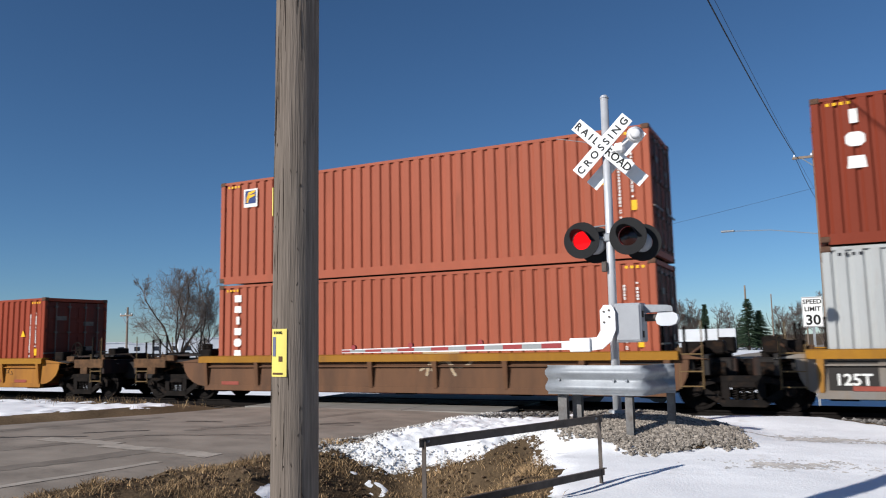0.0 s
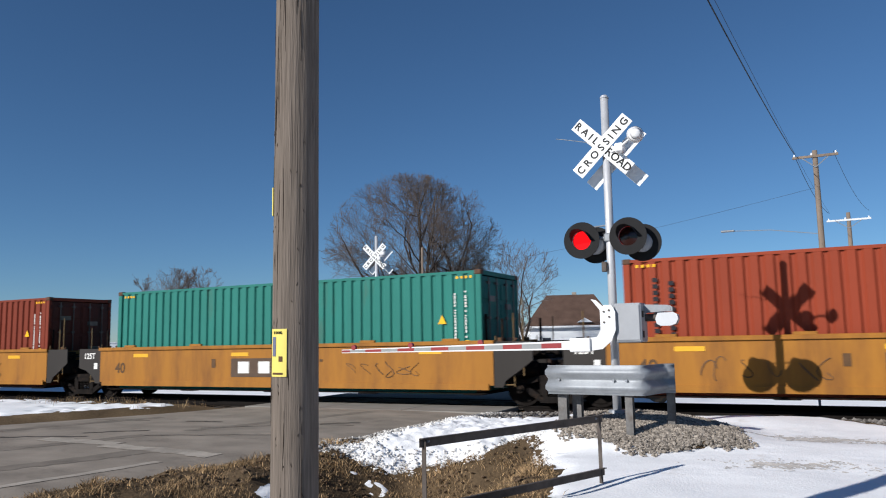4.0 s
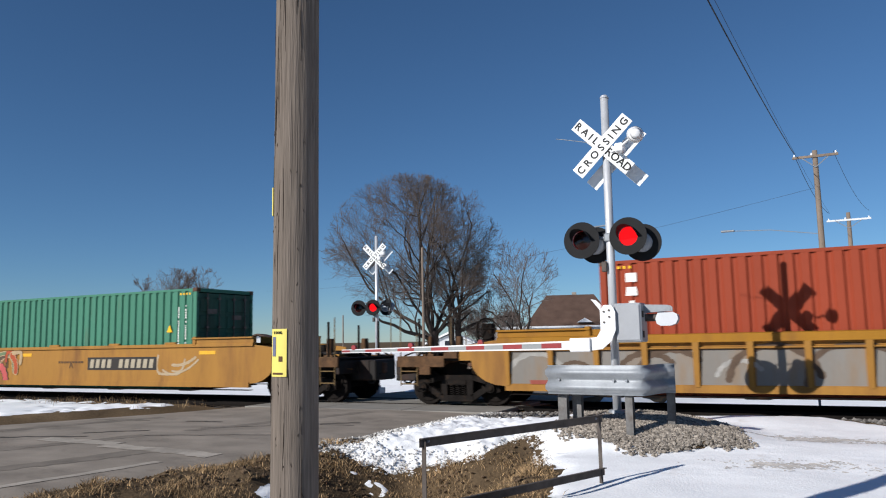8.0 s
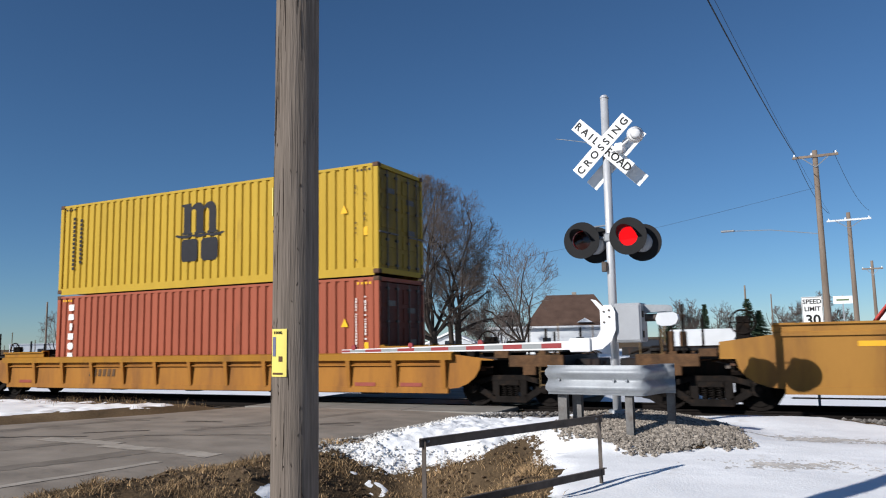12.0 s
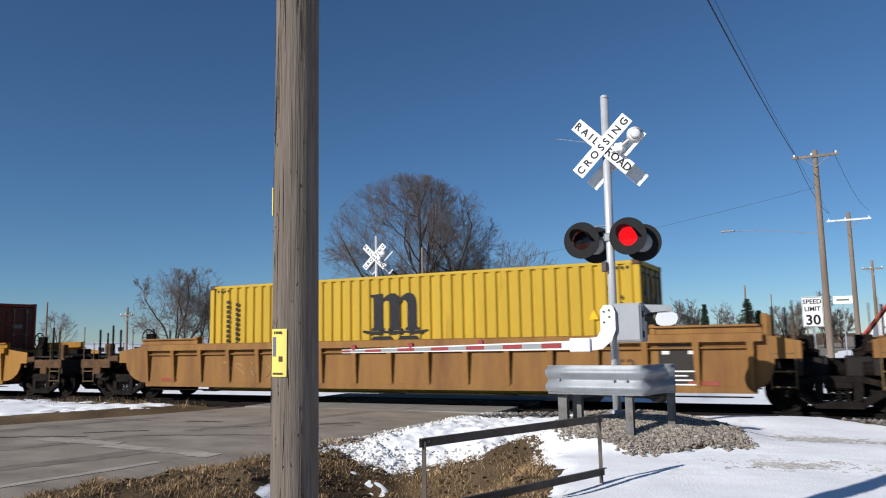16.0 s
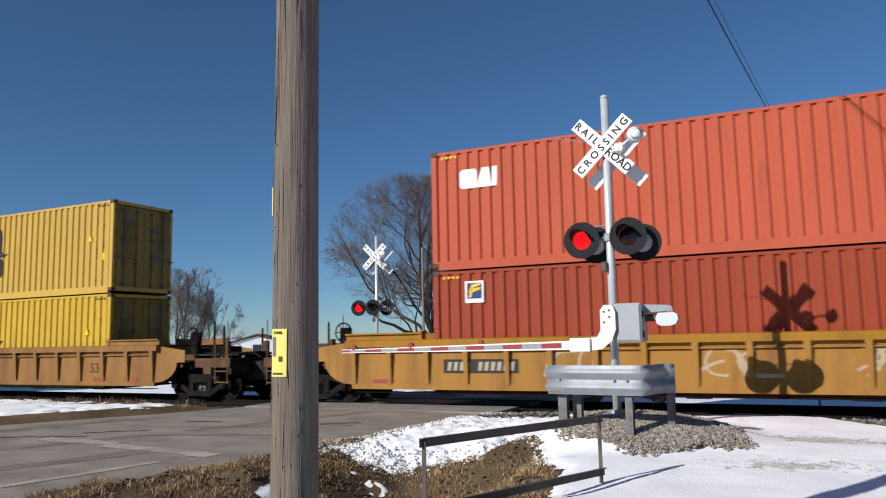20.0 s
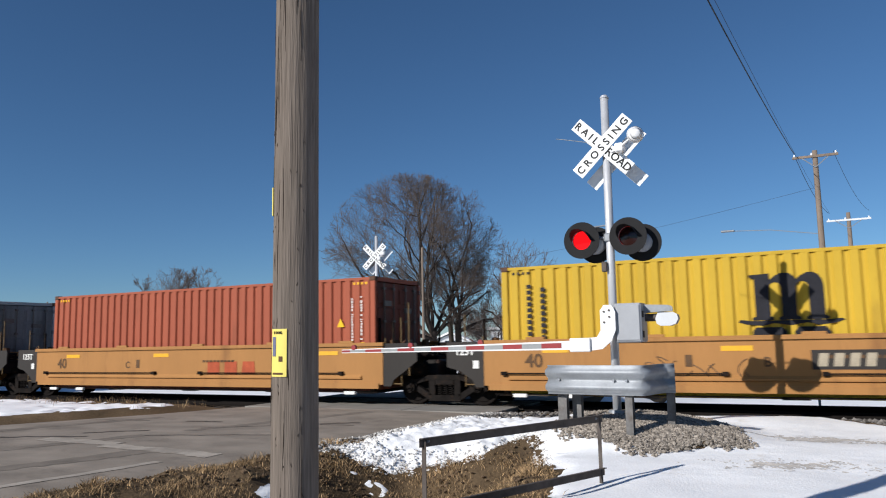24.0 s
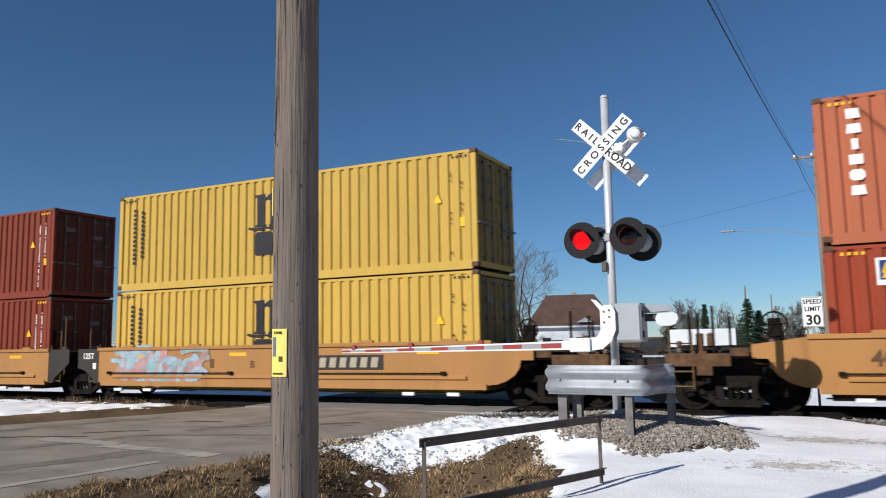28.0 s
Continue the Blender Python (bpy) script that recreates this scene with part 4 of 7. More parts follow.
def side_outline(half, end_l, end_r, z0, z1, zarch):
    """A car side seen from the side, with raised wheel openings at its ends."""
    pts = [(-half if end_l > half + 0.3 else -end_l, z0), (half if end_r > half + 0.3 else end_r, z0)]
    for k in range(1, 6) if end_r > half + 0.3 else ():
        a = k / 5 * math.pi / 2
        pts.append((half + 0.85 * math.sin(a) * (1 if end_r > half + 0.9 else 0.4), z0 + (zarch - z0) * (1 - math.cos(a)) if k < 5 else zarch))
    pts += [(end_r, zarch), (end_r, z1 - 0.12), (half + 0.2, z1)] if end_r > half + 0.3 else [(end_r, z1)]
    pts += [(-half - 0.2, z1), (-end_l, z1 - 0.12), (-end_l, zarch)] if end_l > half + 0.3 else [(-end_l, z1)]
    for k in range(5, 0, -1) if end_l > half + 0.3 else ():
        a = k / 5 * math.pi / 2
        pts.append((-half - 0.85 * math.sin(a) * (1 if end_l > half + 0.9 else 0.4), z0 + (zarch - z0) * (1 - math.cos(a)) if k < 5 else zarch))
    return pts


def bars_row(n, w, h, gap, material):
    return cached(("bars", n, w, h, gap, material), lambda: blocks([(i * (w + gap), i * (w + gap) + w, 0, h) for i in range(n)], material))


def spray(kind, seed):
    """Painted scrawls: rounded flat shapes."""
    rng = random.Random(seed)
    out = []

    def ribbon(pts, w, y, material):
        """A flat fat stroke with round ends along a softened line."""
        for _ in range(2):
            soft = [pts[0]]
            for (xa, za), (xb, zb) in zip(pts, pts[1:]):
                soft += [(xa * 0.75 + xb * 0.25, za * 0.75 + zb * 0.25), (xa * 0.25 + xb * 0.75, za * 0.25 + zb * 0.75)]
            pts = soft + [pts[-1]]
        g = Geo()
        n = len(pts)
        vs = []
        for k, (x, z) in enumerate(pts):
            (xa, za), (xb, zb) = pts[max(k - 1, 0)], pts[min(k + 1, n - 1)]
            d = math.hypot(xb - xa, zb - za) or 1.0
            ww = w * (1 + 0.22 * math.sin(2.1 * k + 7 * x)) / 2
            vs += [(x - (zb - za) / d * ww, y, z + (xb - xa) / d * ww), (x + (zb - za) / d * ww, y, z - (xb - xa) / d * ww)]
        g.add(vs, [(2 * k, 2 * k + 1, 2 * k + 3, 2 * k + 2) for k in range(n - 1)])
        for x, z in (pts[0], pts[-1]):
            ring = [(x + 0.5 * w * math.cos(0.6283 * i), y - 0.0002, z + 0.5 * w * math.sin(0.6283 * i)) for i in range(10)]
            g.add(ring, [tuple(range(10))])
        return g.mesh("graffiti", material)

    # curls only: hooks, bowls, loops and arches
    LINES = [[(0.85, 0.85), (0.5, 1.0), (0.12, 0.75), (0.1, 0.3), (0.45, 0.0), (0.9, 0.15)], [(0.1, 1), (0.1, 0.3), (0.4, 0.0), (0.75, 0.1), (0.85, 1)],
             [(0.5, 1), (0.1, 0.7), (0.1, 0.3), (0.5, 0.0), (0.9, 0.3), (0.85, 0.75), (0.4, 0.95)], [(0.05, 0.0), (0.15, 0.75), (0.5, 1.0), (0.85, 0.7), (0.95, 0.0)]]

    def word(n, x, z, w, h, edge, fill, line, step, fat=0.21, tilt=0.35):
        back, front, dots = [], [], []
        for i in range(n):
            shape = LINES[rng.randrange(4)]
            flip, a, k = rng.choice((1, -1)), rng.uniform(-tilt, tilt), rng.uniform(0.85, 1.2)
            cx, cz = x + i * step, z + rng.uniform(-0.05, 0.05)
            c, d = math.cos(a), math.sin(a)
            pts = []
            for p, q in shape:
                u, v = flip * (p - 0.5) * 2 * w * k, (q - 0.5) * 1.55 * h
                pts.append((cx + u * c - v * d, cz + u * d + v * c))
            back.append(ribbon(pts, fat + 0.085, -0.001 * i, edge))
            front.append(ribbon(pts, fat, -0.001 * n - 0.001 - 0.001 * i, fill[i % len(fill)]))
            if rng.random() < 0.8:
                a, b = pts[1], pts[2]
                dots.append(ribbon([(a[0] * 0.6 + b[0] * 0.4, a[1] * 0.6 + b[1] * 0.4), (a[0] * 0.2 + b[0] * 0.8, a[1] * 0.2 + b[1] * 0.8)], 0.03, -0.002 * n - 0.004, line))
        out.append((back, "outline of a painted graffiti shape"))
        out.append((front, "fat painted graffiti shape"))
        out.append((dots, "painted graffiti highlight"))

    def wild(n, x, wide, z0, z1, colours, thin, fat=(0.09, 0.24)):
        """Overlapping angular strokes and curls that fill a long patch."""
        made = []
        for i in range(n):
            cx = x + wide * (i + rng.uniform(-0.4, 0.4)) / n
            cz = rng.uniform(z0 + 0.15, z1 - 0.15)
            a, l = rng.uniform(-1.3, 1.3), rng.uniform(0.25, 0.5)
            bend = rng.uniform(-0.35, 0.35)
            pts = [(cx + t * l * math.cos(a) - bend * (1 - t * t) * math.sin(a), min(z1, max(z0, cz + t * l * math.sin(a) + bend * (1 - t * t) * math.cos(a)))) for t in (-1, -0.5, 0, 0.5, 1)]
            f = rng.uniform(*fat)
            y = -0.0006 * i
            made.append(ribbon(pts, f * 1.15 + 0.03, y, thin[i % len(thin)]))
            made.append(ribbon(pts, f, y - 0.0003, colours[i % len(colours)]))
        out.append((made, "tangled painted graffiti stroke"))

    if kind == "big":
        spikes = []
        for k, (x, d) in enumerate(((-0.75, -1), (-0.8, -1), (-0.7, -1), (3.0, 1), (3.1, 1))):
            zz = 0.5 + 0.22 * (k % 3)
            spikes.append(Geo().prism([(x, zz - 0.1), (x + 0.35 * d, zz + 0.02), (x, zz + 0.14), (x - 0.5 * d, zz + 0.05)], 0.0005 * k, 0.0005 * k + 0.0004).mesh("graffiti", "spraygreen"))
        out.append((spikes, "dull green graffiti spike"))
        word(5, -0.1, 0.80, 0.34, 0.54, "spraycream", ("spraypink",), "spraycream", 0.66, 0.25, 0.2)
    if kind == "multi":
        wild(30, 0, 5.0, 0.38, 1.32, ("sprayrust", "spraycream", "sprayrust", "spraypink", "spraydark", "spraygreen", "sprayrust"), ("spraydark", "spraycream", "spraycream"))
    if kind == "cream":
        word(3, 0, 0.78, 0.32, 0.44, "spraydark", ("spraycream",), "spraydark", 0.62, 0.26)
    if kind == "flower":
        wild(11, 0, 2.7, 0.36, 1.15, ("spraycream", "spraycream", "spraydark"), ("spraydark", "sprayrust"))
    if kind == "flecks":
        wild(5, 0, 1.2, 0.62, 1.15, ("spraycream",), ("numcream",), (0.02, 0.05))
    if kind == "sweep":
        made = []
        for i in range(15):
            cx, r = -7.4 + i * 1.0 + rng.uniform(-0.3, 0.3), rng.uniform(0.35, 0.75)
            a0, a1 = rng.uniform(-0.6, 0.9), rng.uniform(2.0, 3.6)
            pts = [(cx + 1.2 * r * math.cos(a0 + (a1 - a0) * t / 6), min(1.2, max(0.42, 0.55 + r * math.sin(a0 + (a1 - a0) * t / 6)))) for t in range(7)]
            made.append(ribbon(pts, rng.uniform(0.06, 0.15), -0.0006 * i, "spraydark" if i % 4 else "spraygrey"))
        out.append((made, "sweeping dark graffiti arc"))
    if kind == "single":
        word(1, 0, 0.76, 0.36, 0.46, "spraydark", ("spraycream",), "spraydark", 0.62, 0.25)
    if kind == "pastel":
        wild(34, 0, 3.2, 0.40, 1.32, ("sprayblue", "palecyan", "palepink", "sprayblue", "palepink"), ("palecyan", "palepink"))
    if kind == "scrawl":
        made = []
        x = 0.0
        for i in range(6):
            r1, r2, tw = rng.uniform(0.1, 0.22), rng.uniform(0.12, 0.26), rng.uniform(0.6, 2.2)
            p = [(x + r1 * math.cos(tw * a + i), -0.003, 0.76 + r2 * math.sin(a + 0.7 * i)) for a in (0, 0.5, 1.0, 1.5, 2.0, 2.5, 3.0, 3.5, 4.0)]
            made.append(Geo().pipe(p, rng.uniform(0.007, 0.013), 4).mesh("graffiti", "spraycream" if seed % 3 == 2 else "spraydark"))
            x += rng.uniform(0.25, 0.6)
        out.append((made, "thin scrawled graffiti stroke"))
    if kind == "red":
        made = [outline(TEE, 0.62 * k, 0.55, "sprayrust", 1.9, 0.0) for k in range(2)]
        made.append(outline(GATE, 1.24, 0.55, "sprayrust", 1.9, 0.0))
        out.append((made, "worn red block shape"))
    if kind == "plate":
        out.append(([blocks([(0, 2.35, 0.55, 1.05)], "spraydark")], "dark name plate"))
        out.append(([outline(TEE, 0.22 + 0.70 * k, 0.60, "markwhite", 1.65, -0.004) for k in range(2)] + [outline(GATE, 1.64, 0.60, "markwhite", 1.65, -0.004)], "white block shape on the plate"))
    return out


def well_car(style, q, end_l, end_r, paint_name, label, extras):
    """One well of a container car. style: r53, s53, r40, s40, l40. Ends: J shares a truck with its neighbour, E has its own."""
    long_car = style.endswith(("53", "48"))
    ribbed = style.startswith("r")
    half = 8.3 if long_car else 6.35
    joint = 9.75 if long_car else 7.7
    z0, z1 = (0.27, 1.47) if long_car else (0.28, 1.41)
    if style in ("r40", "r48"):
        z0, z1 = 0.19, 1.12
    if style == "r48":
        half, joint, z1 = HALF48, HALF48 + 1.4, 1.15
    tx = half + 1.4 if long_car else 7.85
    reach = {"J": joint - 0.62, "E": half + 2.85 if long_car else 9.2}
    el, er = reach[end_l], reach[end_r]
    sy = 1.49 if not ribbed else 1.43
    car = thing("well_car", pose(0, 0, 0), label, "railway car", "well cars of the train")
    key = (style, end_l, end_r, paint_name)

    def side():
        sl, sr = [half + 0.12 if kind == "J" and not ribbed else min(r, half + 1.15) for r, kind in ((el, end_l), (er, end_r))]
        g = Geo().prism(side_outline(half, sl, sr, z0 + 0.1, z1 - 0.06, 0.95), 0.0, 0.04)
        if ribbed:
            g.along([(-0.07, z1 - 0.31), (-0.07, z1 - 0.285), (0.0, z1 - 0.27), (0.0, z1 - 0.33)], -half + 0.1, half - 0.1)
        return g.mesh("side_panel", paint_name)

    def sill():
        g = Geo().along([(-0.03, z0), (0.10, z0), (0.10, z0 + 0.035), (0.03, z0 + 0.14), (-0.03, z0 + 0.14)], -half, half)
        return g.mesh("bottom_sill", paint_name)

    def chord():
        h = 0.18 if ribbed else 0.09
        g = Geo().along([(-(0.13 if ribbed else 0.05), z1 - h), (-(0.13 if ribbed else 0.05), z1 - 0.02), (-0.03, z1), (0.16, z1), (0.16, z1 - 0.03), (0.0, z1 - 0.04), (0.0, z1 - h)], -half - 0.15, half + 0.15)
        return g.mesh("top_chord", "chord" if ribbed and paint_name != "ttbrown" else paint_name)

    def rib():
        g = Geo().add([(-0.065, 0.0, z1 - 0.17), (0.065, 0.0, z1 - 0.17), (0.065, -0.13, z1 - 0.17), (-0.065, -0.13, z1 - 0.17), (-0.04, 0.0, z0 + 0.12), (0.04, 0.0, z0 + 0.12), (0.04, -0.045, z0 + 0.12), (-0.04, -0.045, z0 + 0.12)],
                      [(0, 1, 2, 3), (4, 7, 6, 5), (0, 3, 7, 4), (1, 5, 6, 2), (3, 2, 6, 7), (0, 4, 5, 1)])
        return g.mesh("rib", "tt" if paint_name == "ttgrey" else paint_name)

    def floor():
        g = Geo()
        for x in (-5.9, -3, 0, 3, 5.9):
            g.box(x - 0.25, x + 0.25, -1.40, 1.40, 0.15, 0.198, 0.01)
        for y in (-1.3, 1.3):
            g.box(-half + 0.1, half - 0.1, y - 0.10, y + 0.10, 0.18, 0.197)
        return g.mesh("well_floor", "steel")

    meshes = {n: cached((n, *key), f) for n, f in dict(side=side, sill=sill, chord=chord, floor=floor).items()}
    meshes["rib"] = cached(("rib", style, paint_name), rib)
    part("well_floor", meshes["floor"], car)
    for s in (-1, 1):
        turn = pose(0, -sy, 0) if s < 0 else pose(0, sy, 0, 0, 0, 180)
        if s > 0 and el != er:
            turn = Matrix.Translation((0, sy, 0)) @ Matrix.Diagonal((1, -1, 1, 1))
        part("side_panel", meshes["side"], car, at=turn)
        part("bottom_sill", meshes["sill"], car, at=turn)
        part("top_chord", meshes["chord"], car, at=turn)
        if ribbed:
            n = {"r53": 17, "r48": 13}.get(style, 8)
            for i in range(n):
                x = -half + 0.08 + i * (2 * half - 0.16) / (n - 1)
                part("rib", meshes["rib"], car, at=turn @ pose(x, 0, 0))
        else:
            lugs = cached(("lug", style, paint_name), lambda: Geo().box(-0.22, 0.22, -0.04, 0.05, z1 - 0.02, z1 + 0.055, 0.015).mesh("lug", paint_name))
            for x in (-5.2, -2.6, 0.4, 3.1, 5.4):
                part("lug", lugs, car, at=turn @ pose(x, 0, 0))
            if style == "l40":
                ledge = cached(("ledge", paint_name), lambda: Geo().along([(-0.05, 0.52), (-0.05, 0.56), (0.0, 0.62), (0.0, 0.50)], -half + 0.5, half - 0.5).mesh("ledge", paint_name))
                part("ledge", ledge, car, at=turn)
                rodm = cached("linkrod", lambda: Geo().pipe([(-2.3, -0.07, 0.66), (2.3, -0.07, 0.66)], 0.016, 6).box(-2.42, -2.3, -0.09, 0.0, 0.62, 0.7).box(2.3, 2.42, -0.09, 0.0, 0.62, 0.7).mesh("link_rod", "steel"))
                for x in (-3.6, 2.9):
                    part("link_rod", rodm, car, at=turn @ pose(x, 0, 0))
                foot = cached("foot", lambda: Geo().box(-0.16, 0.16, -0.03, 0.06, 0.13, 0.21, 0.01).mesh("foot_block", "markwhite"))
                for x in (-5.6, -4.4, 4.3, 5.5):
                    part("foot_block", foot, car, at=turn @ pose(x, 0, 0))
    rib_end = "chord" if ribbed and paint_name != "ttbrown" else paint_name
    if long_car:
        for sgn, r in ((-1, el), (1, er)):
            cm = cached(("coaming", style, paint_name, round(r, 2)), lambda: Geo().along([(-0.03, z1 - 0.02), (-0.03, z1 + 0.12), (-0.09, z1 + 0.125), (-0.09, z1 + 0.165), (0.10, z1 + 0.165), (0.10, z1 - 0.02)], 6.28, min(r, half + 0.16)).box(6.28, 6.40, -0.06, 0.14, z1 - 0.05, z1 + 0.20, 0.01).mesh("end_coaming", rib_end))
            for s in (-1, 1):
                part("end_coaming", cm, car, "raised coaming along the end of the side", Matrix.Diagonal((sgn, -s, 1, 1)) @ pose(0, -sy, 0))
    # ends: bulkheads, platforms, trucks, grab irons
    for sgn, kind in ((-1, end_l), (1, end_r)):
        reach_x = el if sgn < 0 else er
        bulk = cached(("bulk", style, paint_name), lambda: Geo().box(-0.05, 0.05, -1.44, 1.44, z0 + 0.1, z1 - 0.1, 0.02).box(-0.10, 0.02, -1.2, 1.2, z1 - 0.25, z1 - 0.08).mesh("bulkhead", paint_name))
        part("bulkhead", bulk, car, at=pose(sgn * (half - 0.05), 0, 0))
        # centre block under the deck widened to fill the black shade between cars
        deck = cached(("deck", style, kind, paint_name), lambda: Geo().box(half, reach_x, -1.35, 1.35, 0.95, 1.02, 0.01).box(half, reach_x + (0.55 if kind == "E" else 0.45), -0.52, 0.52, 0.42, 0.95, 0.03)
                      .box(half + 0.3, half + 0.42, -1.3, 1.3, 0.75, 1.0).box(reach_x - 0.12, reach_x, -1.4, 1.4, 0.62, 1.04, 0.01).mesh("end_platform", "endgrey"))
        mirror = Matrix.Diagonal((sgn, 1, 1, 1))
        part("end_platform", deck, car, at=mirror)
        if kind == "E":
            beam = cached(("endbeam", style, paint_name), lambda: Geo().box(half + 1.55, reach_x - 0.02, -0.04, 0.04, 0.80, 1.06, 0.01).box(half + 1.9, half + 2.2, -0.09, 0.0, 0.62, 0.82, 0.01).box(half + 1.2, half + 1.55, -0.05, 0.10, 1.0, 1.16, 0.01).mesh("side_beam", "grimy"))
            for s in (-1, 1):
                part("side_beam", beam, car, "grimy brown side beam of the end platform", Matrix.Diagonal((sgn, -s, 1, 1)) @ pose(0, -1.40, 0))
        fit = cached(("fittings", kind, style), lambda: end_fittings(half, reach_x, kind, z1))
        for name, m, lab in fit:
            part(name, m, car, lab, mirror)
        if kind == "E":
            truck(car, sgn * tx, q)
        elif sgn < 0:
            truck(car, -joint, q)
        if not ribbed and kind == "J":
            arch = [(half + 0.13, z0 + 0.06), (half + 0.13, z1 - 0.03), (joint - 0.28, z1 - 0.03), (joint - 0.28, 0.80), (half + 0.75, 0.72), (half + 0.42, 0.5), (half + 0.34, z0 + 0.06)]
            panel = cached(("endpanel", style, sgn), lambda: Geo().prism([(sgn * x, z) for x, z in (arch if sgn < 0 else arch[:3] + [(joint - 0.28, 0.95)] + arch[4:])], -0.02, 0.02).mesh("end_panel", "grimy" if style == "s53" else "darkpanel"))
            for s in (-1, 1):
                part("end_panel", panel, car, "flat dark end panel", at=pose(0, s * (sy - 0.03), 0))
            if sgn < 0:
                part("capacity_number", letters("125T", 0.24, "markwhite"), car, "white lettering 125T", pose(-joint + 0.75, -sy + 0.005, z1 - 0.33))
                part("data_plate", cached("dataplate", lambda: blocks([(-0.07, 0.07, -0.09, 0.09)], "markwhite")), car, "small white data plate", pose(-half - 0.32, -sy + 0.005, z1 - 0.55))
            else:
                rail = cached(("tallgrab", style), lambda: Geo().pipe([(joint - 0.5, -sy + 0.03, 0.6), (joint - 0.5, -sy + 0.03, z1 + 0.95)], 0.018, 6).mesh("tall_grab", "grab"))
                part("tall_grab", rail, car, "tall yellow grab bar")
    # stencils and paint
    num = style[1:]
    ink = "stencil"
    f = -sy - 0.006
    xs = ((-half + 0.75, half - 1.1) if not long_car else (-half + 0.55, half - 2.55))
    if extras.get("number", True):
        part("length_number", letters(num, 0.42, ink), car, f"stencilled number {num}", pose((xs[1] if ribbed else -half + 0.7) if long_car else xs[0] - (0.0 if style == "s40" else -0.35), f, 0.66 if style != "l40" else 0.80))
    if ribbed:
        dark = cached(("darkpanel", style), lambda: blocks([(-0.42, 0.42, z0 + 0.16, z1 - 0.22)], "darkpanel"))
        data = cached(("datarows", style), lambda: blocks([(-0.34 + 0.0 * i, 0.34 - 0.1 * (i % 3), 0.42 + 0.09 * i, 0.45 + 0.09 * i) for i in range(4)] + [(-0.34, -0.2, 1.05, 1.12), (0.18, 0.34, 1.05, 1.12)], "markwhite"))
        for x, big in ((-half + (1.45 if long_car else 0.62), True), (half - (1.45 if long_car else 0.62), False)):
            if ("l" if big else "r") not in ("l" if end_l == "J" else "") + ("r" if end_r == "J" else ""):
                continue
            part("stencil_panel", dark, car, "dark stencil panel", pose(x, -sy - 0.004, 0))
            if big:
                part("capacity_number", letters("125T", 0.30, "markwhite"), car, "white lettering 125T", pose(x, -sy - 0.009, 0.45))
            else:
                part("data_print", data, car, "rows of small white data bars", pose(x, -sy - 0.009, 0))["kind"] = "stuff"
    if "letter" in extras:
        mark, x = extras["letter"]
        part("unit_letter", letters(mark, 0.27, ink), car, f"stencilled letter {mark}", pose(x, f, 0.80))
    if "bars" in extras:
        x, n, h, ink2, end = extras["bars"]
        ink2 = "numcream" if ink2 == "markwhite" else ink2
        gap = 1 if n > 8 else 0
        step = (end - x) / (n + gap)
        if extras.get("barplate"):
            part("number_plate_back", cached(("nback", n, h, round(end - x, 2)), lambda: blocks([(-0.10, end - x + 0.06, -0.06, h + 0.06)], "darkpanel")), car, "dark backing of the number bars", pose(x, -sy - 0.003, extras.get("barz", 0.80)))
        bar = cached(("numbar", h, round(step, 3), ink2), lambda: Geo().prism([(0.0, 0.0), (step * 0.62, 0.0), (step * 0.62 + h * 0.16, h), (h * 0.16, h)], -0.004, 0.0).mesh("number_bar", ink2))
        for i in range(n):
            part("number_bar", bar, car, at=pose(x + (i + (gap if i > 3 else 0)) * step, -sy - 0.008, extras.get("barz", 0.80)))
    if extras.get("buffed"):
        wide = (2 * half - 0.16) / 16
        buff = cached(("buff", style), lambda: blocks([(0.075, wide - 0.075, z0 + 0.16, z1 - 0.33)], "ttgrey", 0.0, 0.003))
        for i in range(15):
            part("buffed_panel", buff, car, "patch of grey overpaint between the ribs", pose(-half + 0.08 + i * wide, -sy, 0))
    for kind, x, seed in extras.get("spray", ()):
        for made, lab in cached(("spray", kind, seed), lambda: spray(kind, seed)):
            for m in made:
                part("graffiti", m, car, lab, pose(x, -sy - 0.004, 0))
    tape = cached(("tape", style), lambda: blocks([(-0.3, 0.3, z1 - 0.3, z1 - 0.2)], "reflect"))
    if not ribbed:
        for x in (-half + 1.6, -1.0, half - 1.5):
            part("reflector", tape, car, "amber reflector strip", pose(x, -sy - 0.004, 0))
        part("stencil_mark", bars_row(1, 0.14, 0.24, 0, "stencil"), car, "small dark stencil", pose(-2.0, -sy - 0.004, 0.8))
        part("stencil_mark", bars_row(9, 0.1, 0.06, 0.03, "stencil"), car, "faded stencil row", pose(0.6, -sy - 0.004, 0.95))["kind"] = "stuff"
    else:
        red = cached(("redtape", style), lambda: blocks([(-0.3, 0.3, z0 + 0.15, z0 + 0.24)], "markred"))
        for x in (half - 1.0, half - 2.3, -half + 0.9):
            part("reflector", red, car, "faded red strip", pose(x, -sy - 0.008, 0))
    return car


